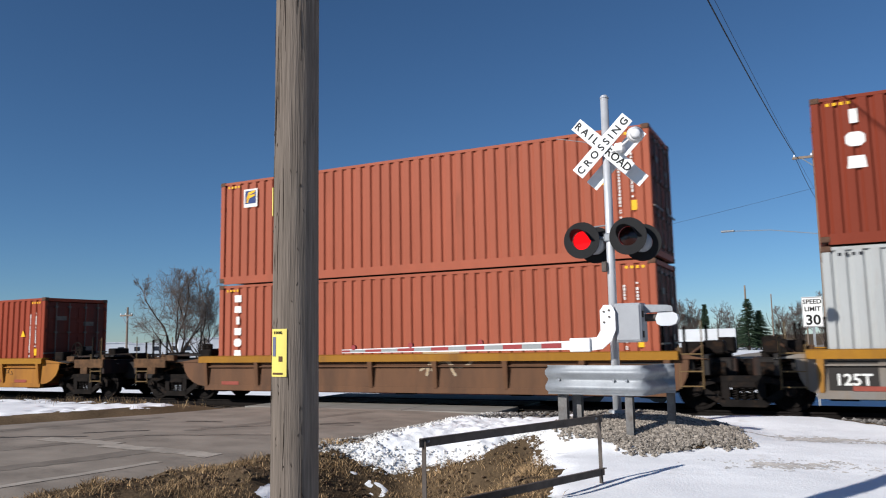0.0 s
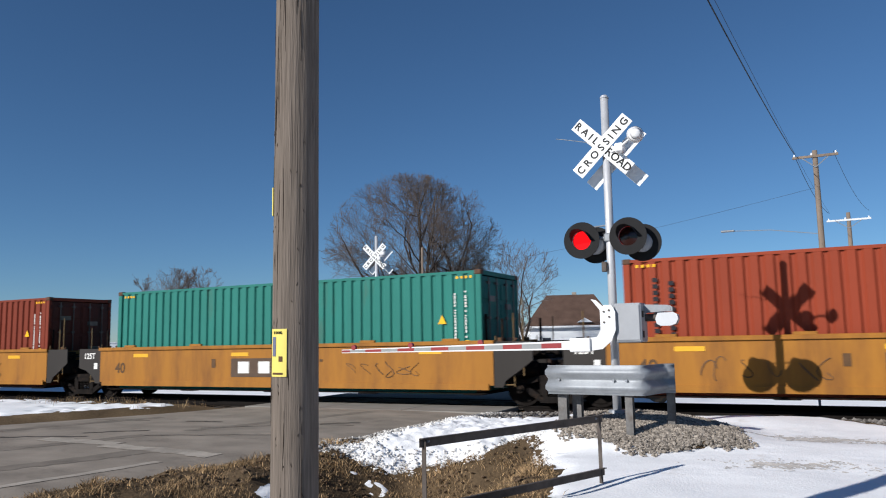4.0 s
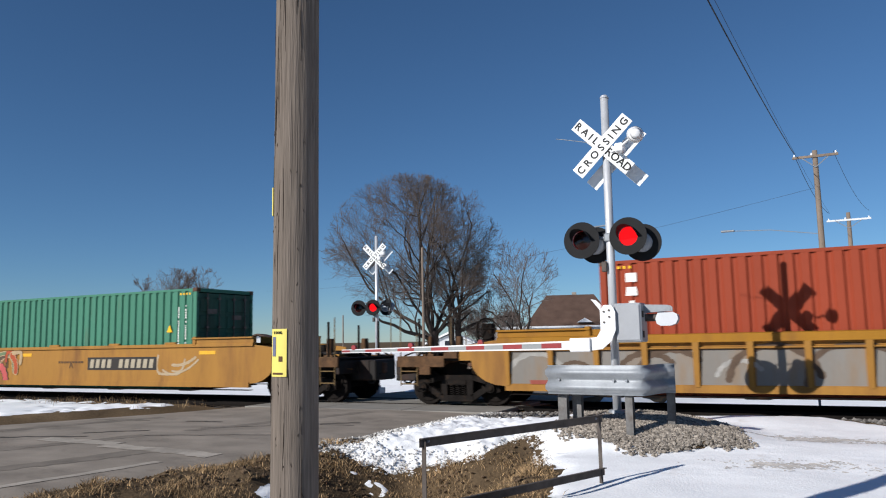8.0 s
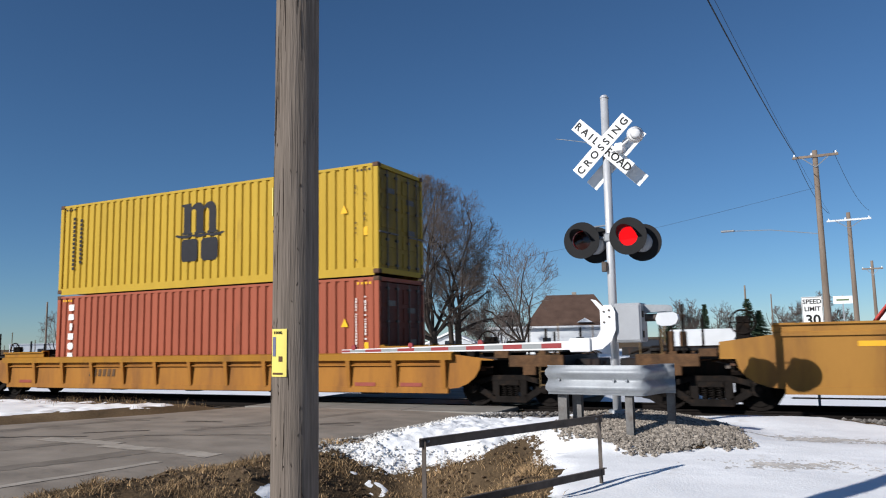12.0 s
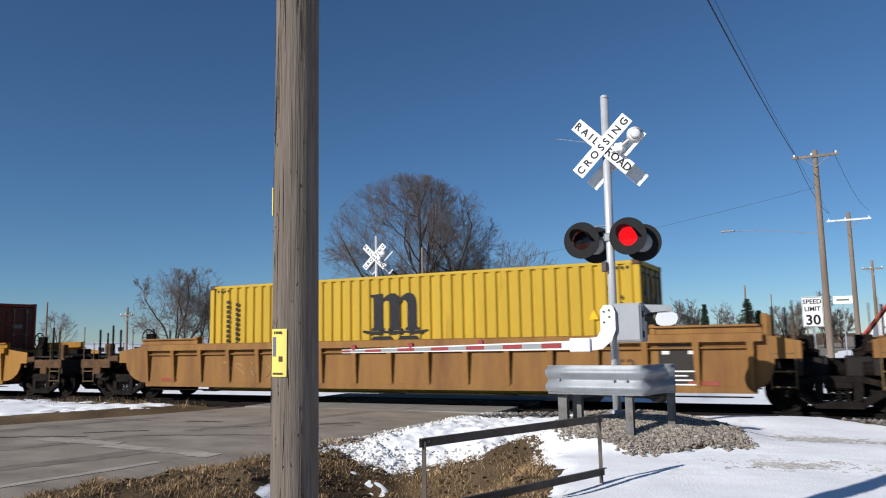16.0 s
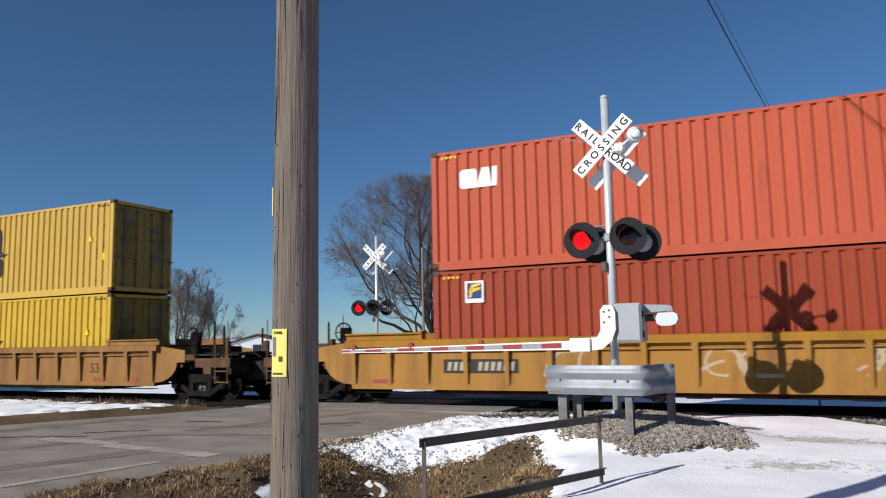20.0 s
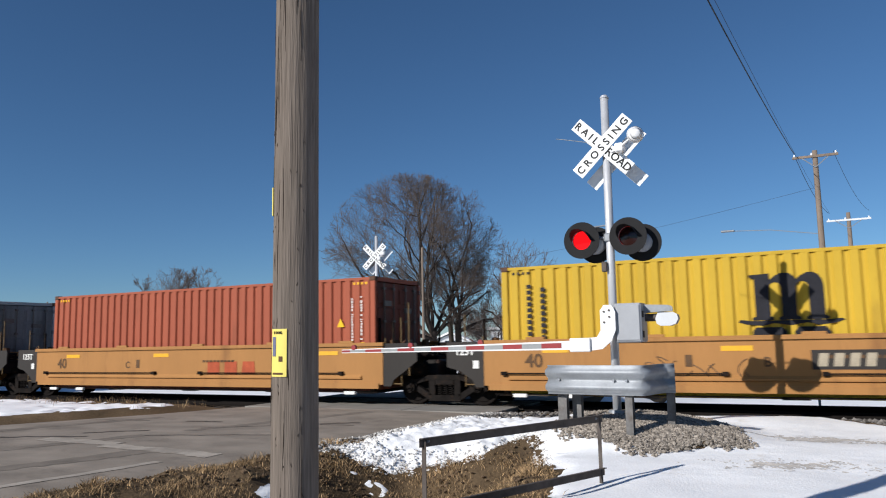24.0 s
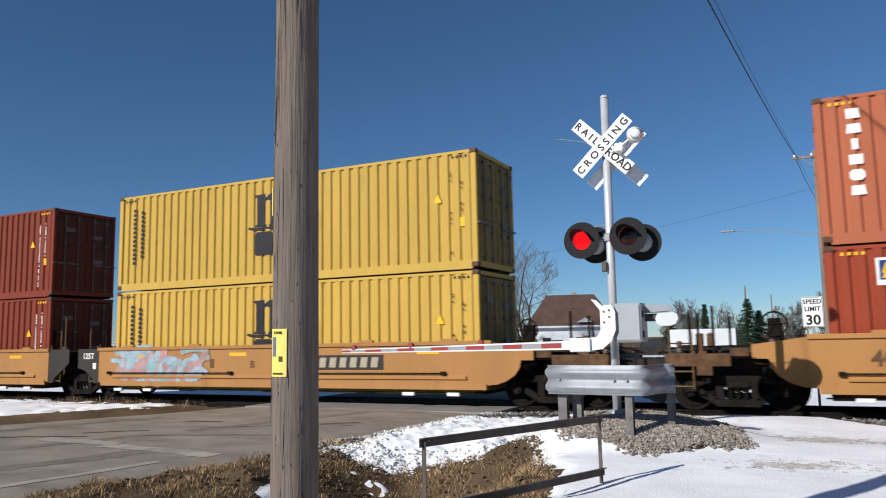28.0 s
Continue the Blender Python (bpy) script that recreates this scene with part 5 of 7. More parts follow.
def end_fittings(half, reach, kind, z1):
    """Grab irons, ladder, uprights, brake wheel and coupler of the +x end."""
    out = []
    for y in (-1.42, 1.42):
        x = reach - 0.12
        g = Geo().pipe([(x, y, 0.35), (x, y, z1 + 0.60)], 0.015, 6).pipe([(x - 0.45, y, 0.35), (x - 0.45, y, z1 + 0.1)], 0.015, 6)
        for z in (0.4, 0.7, 1.05):
            g.pipe([(x - 0.45, y, z), (x, y, z)], 0.016, 6)
        out.append(("grab_iron", g.mesh("grab_iron", "grab"), "worn yellow grab irons and ladder"))
    for x, y, top in ((reach - 0.5, -1.15, 0.50), (reach - 0.95, -1.05, 0.62), (reach - 0.35, 1.1, 0.55), (reach - 1.05, 1.15, 0.45)):
        g = Geo().box(x - 0.026, x + 0.026, y - 0.024, y + 0.024, 0.98, z1 + top, 0.006)
        out.append(("stanchion", g.mesh("stanchion", "steel"), "thin dark steel stanchion"))
    for x0, x1, y0, y1, zt in ((half + 0.15, half + 0.55, -1.1, -0.75, 1.30), (reach - 0.5, reach - 0.1, -0.3, 0.35, 1.22), (half + 0.7, half + 1.05, 0.5, 1.1, 1.38)):
        out.append(("valve_box", Geo().box(x0, x1, y0, y1, 1.02, zt, 0.03).mesh("valve_box", "steel"), "black valve box"))
    out.append(("brake_cylinder", Geo().cone((half + 0.3, -0.9, 0.72), (half + 1.0, -0.9, 0.72), 0.15, 0.15, 12).mesh("brake_cylinder", "steel"), "black brake cylinder"))
    if kind == "E":
        cx, cz = half + 0.75, z1 + 0.22
        g = Geo().pipe([(cx + 0.25 * math.cos(0.3927 * k), -0.72, cz + 0.25 * math.sin(0.3927 * k)) for k in range(17)], 0.02, 6)
        for k in range(3):
            a = 1.047 * k
            g.pipe([(cx - 0.24 * math.cos(a), -0.72, cz - 0.24 * math.sin(a)), (cx + 0.24 * math.cos(a), -0.72, cz + 0.24 * math.sin(a))], 0.012, 5)
        g.box(cx - 0.14, cx + 0.14, -0.70, -0.5, 1.02, cz + 0.12, 0.02)
        out.append(("brake_wheel", g.mesh("brake_wheel", "steel"), "dark spoked brake wheel"))
    for y in (-0.85, 0.85):
        tall = 0.38 if half > 7 and kind == "J" else 0.06
        g = Geo().box(reach - 0.72, reach - 0.58, y - 0.10, y + 0.10, 1.02, z1 + tall, 0.02).box(reach - 0.80, reach - 0.50, y - 0.13, y + 0.13, 1.02, 1.10, 0.02)
        out.append(("upright", g.mesh("upright", "ttbrown" if half > 7 and kind == "J" else "grimy"), "stubby upright on the end platform"))
    g = Geo().box(half + 0.35, reach - 0.2, -0.9, 0.9, 1.12, 1.17)
    out.append(("walkway", g.mesh("walkway", "endgrey"), "dark walkway grating"))
    g = Geo()
    for y in (-0.5, 0.2, 0.62):
        g.pipe([(half + 0.2, y, 1.2), (reach, y + 0.1, 1.16), (reach + 0.3, y, 1.05)], 0.022, 5)
    g.box(half + 0.5, half + 0.95, -0.55, -0.15, 1.02, 1.32, 0.04)
    out.append(("brake_piping", g.mesh("brake_piping", "steel"), "dark brake pipes and valves"))
    rng = random.Random(int(reach * 100))
    for k in range(9):
        x, y, z = rng.uniform(half + 0.25, reach - 0.1), rng.uniform(-1.3, -0.6), rng.uniform(0.72, z1 - 0.1)
        l, a = rng.uniform(0.25, 0.7), rng.uniform(-0.5, 0.5)
        g = Geo().pipe([(x - l / 2, y, z), (x, y + 0.05, z + a * 0.15), (x + l / 2, y + rng.uniform(-0.1, 0.1), z + a * l)], rng.uniform(0.012, 0.026), 6)
        g.box(x - 0.05, x + 0.05, y - 0.05, y + 0.05, z - 0.06, z + 0.05, 0.012)
        out.append(("brake_lever", g.mesh("brake_lever", ("casting", "steel", "grimy", "rod")[k % 4]), "rusty brake lever or pipe"))
    if kind == "E":
        g = Geo().box(reach, reach + 0.42, -0.14, 0.14, 0.62, 0.86, 0.04).box(reach + 0.34, reach + 0.58, -0.2, 0.06, 0.58, 0.92, 0.05)
        out.append(("coupler", g.mesh("coupler", "casting"), "rusty knuckle coupler"))
        g = Geo()
        pts = [(reach + 0.05 + 0.5 * t, -0.32, 0.62 - 1.1 * t * (1 - t)) for t in (0, 0.2, 0.4, 0.6, 0.8, 1.0)]
        g.pipe(pts, 0.03, 6)
        out.append(("air_hose", g.mesh("air_hose", "black"), "hanging black air hose"))
    else:
        g = Geo().cone((reach + 0.1, 0, 0.72), (reach + 0.62, 0, 0.72), 0.2, 0.2, 12).box(reach - 0.1, reach + 0.3, -0.25, 0.25, 0.9, 1.05, 0.03)
        out.append(("articulation_joint", g.mesh("articulation_joint", "steel"), "black articulated connector"))
    return out


# ---- the crossing signals ----
FLASH, FIRST, LONG = 1.258, 0.37, 0.67
LENSES = []


def crossbuck_meshes():
    def blade():
        return Geo().box(-0.585, 0.585, -0.006, 0.006, -0.109, 0.109, 0.003).mesh("blade", "signwhite")
    return cached("blade", blade)


def lamp_meshes():
    def back():
        g = Geo()
        n = 32
        ring = [(0.292 * math.cos(6.2832 * i / n), 0.292 * math.sin(6.2832 * i / n)) for i in range(n)]
        inner = [(0.153 * math.cos(6.2832 * i / n), 0.150 * math.sin(6.2832 * i / n)) for i in range(n)]
        vs = [(x, 0, z) for x, z in ring] + [(x, 0, z) for x, z in inner] + [(x, 0.014, z) for x, z in ring] + [(x, 0.014, z) for x, z in inner]
        fs = []
        for i in range(n):
            j = (i + 1) % n
            fs += [(i, j, n + j, n + i), (2 * n + i, 3 * n + i, 3 * n + j, 2 * n + j), (i, 2 * n + i, 2 * n + j, j), (n + i, n + j, 3 * n + j, 3 * n + i)]
        g.add(vs, fs)
        return g.mesh("background_disc", "black")

    def housing():
        g = Geo()
        n = 24
        prof = [(0.152, 0.012), (0.158, 0.07), (0.150, 0.13), (0.10, 0.17), (0.0, 0.18)]
        vs, fs = [], []
        for r, y in prof:
            vs += [(r * math.cos(6.2832 * i / n), y, r * math.sin(6.2832 * i / n)) for i in range(n)]
        for k in range(len(prof) - 1):
            for i in range(n):
                j = (i + 1) % n
                fs.append((k * n + i, k * n + j, (k + 1) * n + j, (k + 1) * n + i))
        g.add(vs, fs)
        return g.mesh("housing", "greybox", True)

    def visor():
        g = Geo()
        n = 20
        vs = []
        for i in range(n + 1):
            a = radians(-4 + 188 * i / n)
            d = 0.04 + 0.25 * max(0.0, math.sin(a)) ** 0.8
            for r in (0.158, 0.150):
                vs += [(r * math.cos(a), 0.0, r * math.sin(a)), (r * math.cos(a), -d, r * math.sin(a))]
        fs = []
        for i in range(n):
            a, b = 4 * i, 4 * i + 4
            fs += [(a, a + 1, b + 1, b), (a + 2, b + 2, b + 3, a + 3), (a + 1, a + 3, b + 3, b + 1)]
        return g.add(vs, fs).mesh("visor", "hood")

    def lens():
        """A turning roundel: lit on one face, dark red glass on the other."""
        me = bpy.data.meshes.new("lens_roundel")
        n = 24
        vs = [(0, -0.022, 0)] + [(0.151 * math.cos(6.2832 * i / n), -0.004, 0.151 * math.sin(6.2832 * i / n)) for i in range(n)]
        vs += [(0, 0.022, 0)] + [(0.151 * math.cos(6.2832 * i / n), 0.004, 0.151 * math.sin(6.2832 * i / n)) for i in range(n)]
        fs = [(0, 1 + i, 1 + (i + 1) % n) for i in range(n)] + [(n + 1, n + 2 + (i + 1) % n, n + 2 + i) for i in range(n)]
        fs += [(1 + i, n + 2 + i, n + 2 + (i + 1) % n, 1 + (i + 1) % n) for i in range(n)]
        me.from_pydata(vs, [], fs)
        me.materials.append(M["lit"])
        me.materials.append(M["lens"])
        for i, q in enumerate(me.polygons):
            q.material_index = 0 if i < n else 1
        return me

    return {n: cached("lamp_" + n, f) for n, f in dict(back=back, housing=housing, visor=visor, lens=lens).items()}


def flasher(signal, at, side, works=True):
    """A flashing lamp unit under a signal. side: 0 lights with the left lamps, 1 with the right ones."""
    me = lamp_meshes()
    disc = part("flashing_lamp", me["back"], signal, "round black background disc with a red lamp", at)
    part("lamp_housing", me["housing"], disc, "grey lamp housing")
    part("visor", me["visor"], disc)
    roundel = part("lens_roundel", me["lens"], disc, "red lamp lens", pose(0, 0.055, 0, 0, 0, 180))
    if works:
        LENSES.append((roundel, side))
    return disc


def crossing_signal(base, top, lamps, buck_z, yaw, label, gate):
    s = thing("crossing_signal", pose(*base), label, "railway signal", "crossing signals")
    h = top - base[2]
    part("mast", Geo().cone((0.055, 0, 0), (0.075, 0, h), 0.066, 0.064, 16).mesh("mast", "alu", True), s, "brushed metal mast")
    part("mast_cap", Geo().cone((0.075, 0, h - 0.01), (0.075, 0, h + 0.04), 0.074, 0.05, 16).mesh("mast_cap", "alu"), s)
    part("mast_base", Geo().cone((0.055, 0, -0.3), (0.055, 0, 0.10), 0.2, 0.13, 16).box(-0.165, 0.275, -0.22, 0.22, -0.3, 0.03, 0.02).mesh("mast_base", "galv"), s, "cast metal mast base")
    bz = buck_z - base[2]
    for face, off in ((0, -0.10), (180, 0.12)):
        holder = pose(0.035 if face == 0 else 0.20, 0, bz if face == 0 else bz - 0.17, 0, 0, yaw + face) @ pose(0, off if face == 0 else -off, 0)
        for ang, words in ((-45, ("RAIL", "ROAD")), (45, ("CROSSING",))):
            dy = -0.016 if ang > 0 else 0.0
            b = part("crossbuck_blade", crossbuck_meshes(), s, "white crossbuck blade", holder @ pose(0, dy, 0) @ pose(0, 0, 0, 0, -ang, 0))
            if len(words) == 1:
                part("lettering", letters("C R O S S I N G", 0.165, "signblack"), b, "black lettering CROSSING", pose(0, -0.008, -0.058))
            else:
                part("lettering", letters("R A I L", 0.165, "signblack"), b, "black lettering RAIL", pose(-0.335, -0.008, -0.058))
                part("lettering", letters("ROAD", 0.175, "signblack"), b, "black lettering ROAD", pose(0.345, -0.008, -0.062))
    part("crossbuck_bracket", Geo().box(-0.09, 0.09, -0.10, 0.10, bz - 0.06, bz + 0.06, 0.01).pipe([(-0.05, 0.03, bz + 0.08), (-0.62, 0.0, bz + 0.22), (-0.75, 0.0, bz + 0.25)], 0.006, 5).mesh("crossbuck_bracket", "galv"), s, "metal bracket with a thin rod")
    lz = lamps[0][2] - base[2]
    xs = [x for x, _, _, _, _ in lamps]
    part("lamp_crossarm", Geo().pipe([(min(xs) + 0.0, 0.0, lz + 0.02), (max(xs), 0.0, lz + 0.02)], 0.028, 8).pipe([(min(xs), 0.0, lz + 0.20), (max(xs) * 0.6, 0.0, lz + 0.24)], 0.012, 6).box(-0.015, 0.145, -0.085, 0.085, lz - 0.05, lz + 0.09, 0.02).mesh("lamp_crossarm", "galv"), s, "metal crossarm for the lamps")
    for x, y, z, turn, side in lamps:
        flasher(s, pose(x, y, z - base[2], 0, 0, turn), side)
    part("junction_box", Geo().box(-0.06, 0.02, -0.12, -0.05, lz - 0.52, lz - 0.36, 0.01).mesh("junction_box", "rust"), s, "small dark junction box")
    part("bell", Geo().cone((0, -0.09, 0), (0, -0.05, 0), 0.04, 0.095, 20).cone((0, -0.05, 0), (0, -0.01, 0), 0.095, 0.125, 20).cone((0, -0.01, 0), (0, 0.02, 0), 0.125, 0.13, 20).mesh("bell", "bell", True), s, "round white warning bell", pose(0.63, -0.43, bz + 0.03, 0, 0, 24))
    part("bell_bracket", Geo().pipe([(0.06, 0.0, bz - 0.12), (0.30, -0.2, bz - 0.10), (0.56, -0.40, bz + 0.0), (0.62, -0.41, bz + 0.03)], 0.022, 6).box(0.26, 0.40, -0.28, -0.14, bz - 0.16, bz - 0.02, 0.02).mesh("bell_bracket", "bell"), s, "white bell bracket")
    if gate:
        gz = gate - base[2]
        part("gate_mechanism", Geo().box(0.14, 0.54, -0.26, 0.18, gz + 0.03, gz + 0.62, 0.02).box(0.16, 0.52, -0.275, -0.255, gz + 0.06, gz + 0.59, 0.01).mesh("gate_mechanism", "greybox"), s, "light grey gate mechanism cabinet")
        for z in (0.1, 0.4):
            part("cabinet_hinge", Geo().box(0.53, 0.56, -0.2, -0.14, gz + z, gz + z + 0.1).mesh("cabinet_hinge", "rust"), s, "dark hinge")
        out = [(0.12, 0.60), (0.17, 0.50), (0.17, 0.22), (0.10, 0.06), (-0.04, -0.06), (-0.36, -0.10), (-0.36, 0.10), (-0.12, 0.12), (-0.06, 0.22), (-0.06, 0.52), (0.0, 0.60)]
        g = Geo().prism([(x, gz + z) for x, z in out], -0.34, -0.30)
        part("gate_bracket", g.mesh("gate_bracket", "bell"), s, "white curved gate arm bracket")
        for k, (x, z) in enumerate(((0.0, 0.5), (0.08, 0.42), (0.0, 0.34), (0.08, 0.52))):
            part("bolt", Geo().cone((x, -0.355, gz + z), (x, -0.335, gz + z), 0.016, 0.016, 6).mesh("bolt", "rust"), s)
        for y in (-0.05, 0.15):
            g = Geo().prism([(0.50, gz + 0.47), (0.50, gz + 0.60), (0.90, gz + 0.58), (0.93, gz + 0.55), (0.93, gz + 0.49)], y, y + 0.025)
            part("counterweight_arm", g.mesh("counterweight_arm", "galv"), s, "flat galvanised counterweight arm")
        for k in range(4):
            top = 0.475 - 0.012 * k
            g = Geo().prism([(0.72, gz + 0.30), (0.70, gz + 0.38), (0.74, gz + top), (0.96, gz + top), (1.02, gz + 0.44), (1.035, gz + 0.37), (1.0, gz + 0.30), (0.92, gz + 0.27), (0.78, gz + 0.27)], -0.02 + 0.045 * k, 0.015 + 0.045 * k)
            part("counterweight", g.mesh("counterweight", "alu" if k % 2 == 0 else "greybox"), s, "pale grey counterweight plate")
        part("arm_shaft", Geo().cone((0.54, 0.06, gz + 0.40), (0.74, 0.06, gz + 0.40), 0.06, 0.06, 12).mesh("arm_shaft", "rust"), s, "dark shaft behind the cabinet")
        tip, root = -4.75, -0.32
        n = 12
        g = Geo()
        g.add([(root, -0.37, gz + 0.075), (root, -0.37, gz - 0.065), (root, -0.30, gz + 0.075), (root, -0.30, gz - 0.065), (tip, -0.35, gz - 0.015), (tip, -0.35, gz - 0.075), (tip, -0.32, gz - 0.015), (tip, -0.32, gz - 0.075)],
              [(0, 1, 5, 4), (2, 6, 7, 3), (0, 4, 6, 2), (1, 3, 7, 5), (0, 2, 3, 1), (4, 5, 7, 6)])
        arm = part("gate_arm", g.mesh("gate_arm", "bell"), s, "lowered white gate arm with red and grey stripes")

        def mid(x):
            u = (x - root) / (tip - root)
            return gz + 0.005 * (1 - u) - 0.045 * u, 0.070 * (1 - u) + 0.030 * u, -0.37 * (1 - u) - 0.35 * u

        x = tip + 0.005
        k = 0
        while x < root - 0.55:
            w = 0.17 if k == 0 else 0.325
            (za, ha, ya), (zb, hb, yb) = mid(x), mid(x + w)
            a, b = ha * 0.60, hb * 0.60
            g = Geo().add([(x, ya - 0.004, za - a), (x + w, yb - 0.004, zb - b), (x + w, yb - 0.004, zb + b), (x, ya - 0.004, za + a), (x, ya, za - a), (x + w, yb, zb - b), (x + w, yb, zb + b), (x, ya, za + a)],
                          [(0, 1, 2, 3), (4, 7, 6, 5), (0, 4, 5, 1), (3, 2, 6, 7), (0, 3, 7, 4), (1, 5, 6, 2)])
            part("stripe", g.mesh("stripe", "armgrey" if k % 2 else "armred"), arm, "grey stripe" if k % 2 else "red stripe")
            x += w
            k += 1
        for x in (-4.5, -3.35, -2.05):
            z, hh, y = mid(x)
            part("arm_lamp", Geo().cone((x, -0.36, z + hh + 0.03), (x, -0.30, z + hh + 0.03), 0.045, 0.045, 10).box(x - 0.03, x + 0.03, -0.35, -0.32, z + hh - 0.01, z + hh + 0.03).mesh("arm_lamp", "armred"), arm, "small red gate lamp")
        part("arm_joint", Geo().box(root - 0.22, root + 0.1, -0.385, -0.29, gz - 0.10, gz + 0.11, 0.01).mesh("arm_joint", "bell"), arm, "white clamp at the arm's root")
    return s


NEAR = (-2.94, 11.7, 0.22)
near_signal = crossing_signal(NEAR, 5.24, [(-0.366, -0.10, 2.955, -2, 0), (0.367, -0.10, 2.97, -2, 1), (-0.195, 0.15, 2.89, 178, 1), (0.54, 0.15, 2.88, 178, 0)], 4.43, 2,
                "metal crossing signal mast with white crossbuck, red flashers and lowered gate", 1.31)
# shifted and scaled about the camera's eye to fit its view and the shadow
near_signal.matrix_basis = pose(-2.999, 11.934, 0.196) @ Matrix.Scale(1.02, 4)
crossing_signal((-14.68, 23.86, -0.25), 5.30, [(-0.60, -0.2, 2.68, 12, 0), (0.02, -0.2, 2.68, 12, 1), (0.66, -0.1, 2.68, -50, 0), (0.3, 0.3, 2.68, 180, 1)], 4.56, 6,
                "far crossing signal mast with white crossbuck and red flashers", None)

# guard rail round the near mast
rail = thing("guard_rail", pose(0, 0, 0), "curved galvanised guard rail round the signal mast", "guard rail")
prof = [(0.0, 0.0), (0.02, 0.03), (-0.075, 0.075), (-0.075, 0.125), (0.01, 0.185), (0.01, 0.225), (-0.075, 0.285), (-0.075, 0.335), (0.02, 0.38), (0.0, 0.41)]
way = [(-3.60, 10.58), (-3.2, 10.52), (-2.8, 10.46), (-2.34, 10.40), (-2.23, 10.385), (-2.19, 10.41), (-2.165, 10.47), (-2.13, 10.65), (-2.07, 10.93), (-2.04, 11.0), (-2.0, 11.03), (-1.89, 11.05)]
vs, fs = [], []
for k, (x, y) in enumerate(way):
    x2, y2 = way[min(k + 1, len(way) - 1)]
    x1, y1 = way[max(k - 1, 0)]
    d = Vector((x2 - x1, y2 - y1, 0)).normalized()
    nrm = Vector((d.y, -d.x, 0))
    for o, z in prof:
        vs.append((x - nrm.x * o * 1.0, y - nrm.y * o * 1.0, 0.63 + z))
n = len(prof)
for k in range(len(way) - 1):
    for i in range(n - 1):
        fs.append((k * n + i, k * n + i + 1, (k + 1) * n + i + 1, (k + 1) * n + i))
beam = part("beam", Geo().add(vs, fs).mesh("beam", "galv", True), rail, "bright galvanised W-shaped beam")
mod = beam.modifiers.new("thick", "SOLIDIFY")
mod.thickness = 0.006
for x, y, w in ((-3.42, 10.72, 0.13), (-3.26, 10.9, 0.13), (-2.42, 10.52, 0.10), (-1.98, 11.16, 0.10)):
    g = Geo().box(x - w / 2, x + w / 2, y - 0.06, y - 0.05, 0.0, 0.97).box(x - w / 2, x + w / 2, y + 0.05, y + 0.06, 0.0, 0.97).box(x - 0.006, x + 0.006, y - 0.05, y + 0.05, 0.0, 0.97)
    part("post", g.mesh("post", "postgrey"), rail, "dull grey steel I-post")
for x, y in ((-3.42, 10.56), (-3.42, 10.58), (-2.42, 10.40), (-2.6, 10.42)):
    part("bolt", Geo().cone((x, y - 0.03, 0.835), (x, y, 0.835), 0.018, 0.018, 8).mesh("bolt", "galv"), rail)

# low angle-iron railing over the ditch
fence = thing("low_railing", pose(0, 0, 0), "low rusty angle-iron railing over the ditch", "railing")
p2, p1 = Vector((-2.22, 8.17, 0)), Vector((-3.13, 5.86, 0))
for p, z in ((p2, -0.3), (p1, -0.75)):
    part("post", Geo().box(p.x - 0.02, p.x + 0.02, p.y - 0.004, p.y + 0.004, z, 0.57).box(p.x - 0.004, p.x + 0.004, p.y, p.y + 0.035, z, 0.57).mesh("post", "rust"), fence, "thin steel T-post")
d = (p1 - p2).normalized()
for z, name in ((0.555, "top_rail"), (-0.005, "lower_rail")):
    a, b = p2 - d * 0.06, p1 + d * 0.05
    s = Vector((-d.y, d.x, 0)) * 0.004
    g = Geo().add([(*(a - s).xy, z - 0.04), (*(b - s).xy, z - 0.04), (*(b + s).xy, z - 0.04), (*(a + s).xy, z - 0.04), (*(a - s).xy, z + 0.035), (*(b - s).xy, z + 0.035), (*(b + s).xy, z + 0.035), (*(a + s).xy, z + 0.035)],
                  [(0, 3, 2, 1), (4, 5, 6, 7), (0, 1, 5, 4), (1, 2, 6, 5), (2, 3, 7, 6), (3, 0, 4, 7)])
    s2 = s * 9
    g.add([(*(a).xy, z + 0.032), (*(b).xy, z + 0.032), (*(b + s2).xy, z + 0.032), (*(a + s2).xy, z + 0.032), (*(a).xy, z + 0.039), (*(b).xy, z + 0.039), (*(b + s2).xy, z + 0.039), (*(a + s2).xy, z + 0.039)],
          [(0, 3, 2, 1), (4, 5, 6, 7), (0, 1, 5, 4), (1, 2, 6, 5), (2, 3, 7, 6), (3, 0, 4, 7)])
    part(name, g.mesh(name, "rust"), fence, "angle-iron rail with bolt holes")
for t in (0.02, 0.98):
    q = p2 + (p1 - p2) * t
    part("bolt", Geo().cone((q.x, q.y - 0.02, 0.56), (q.x, q.y + 0.01, 0.56), 0.014, 0.014, 6).mesh("bolt", "galv"), fence)


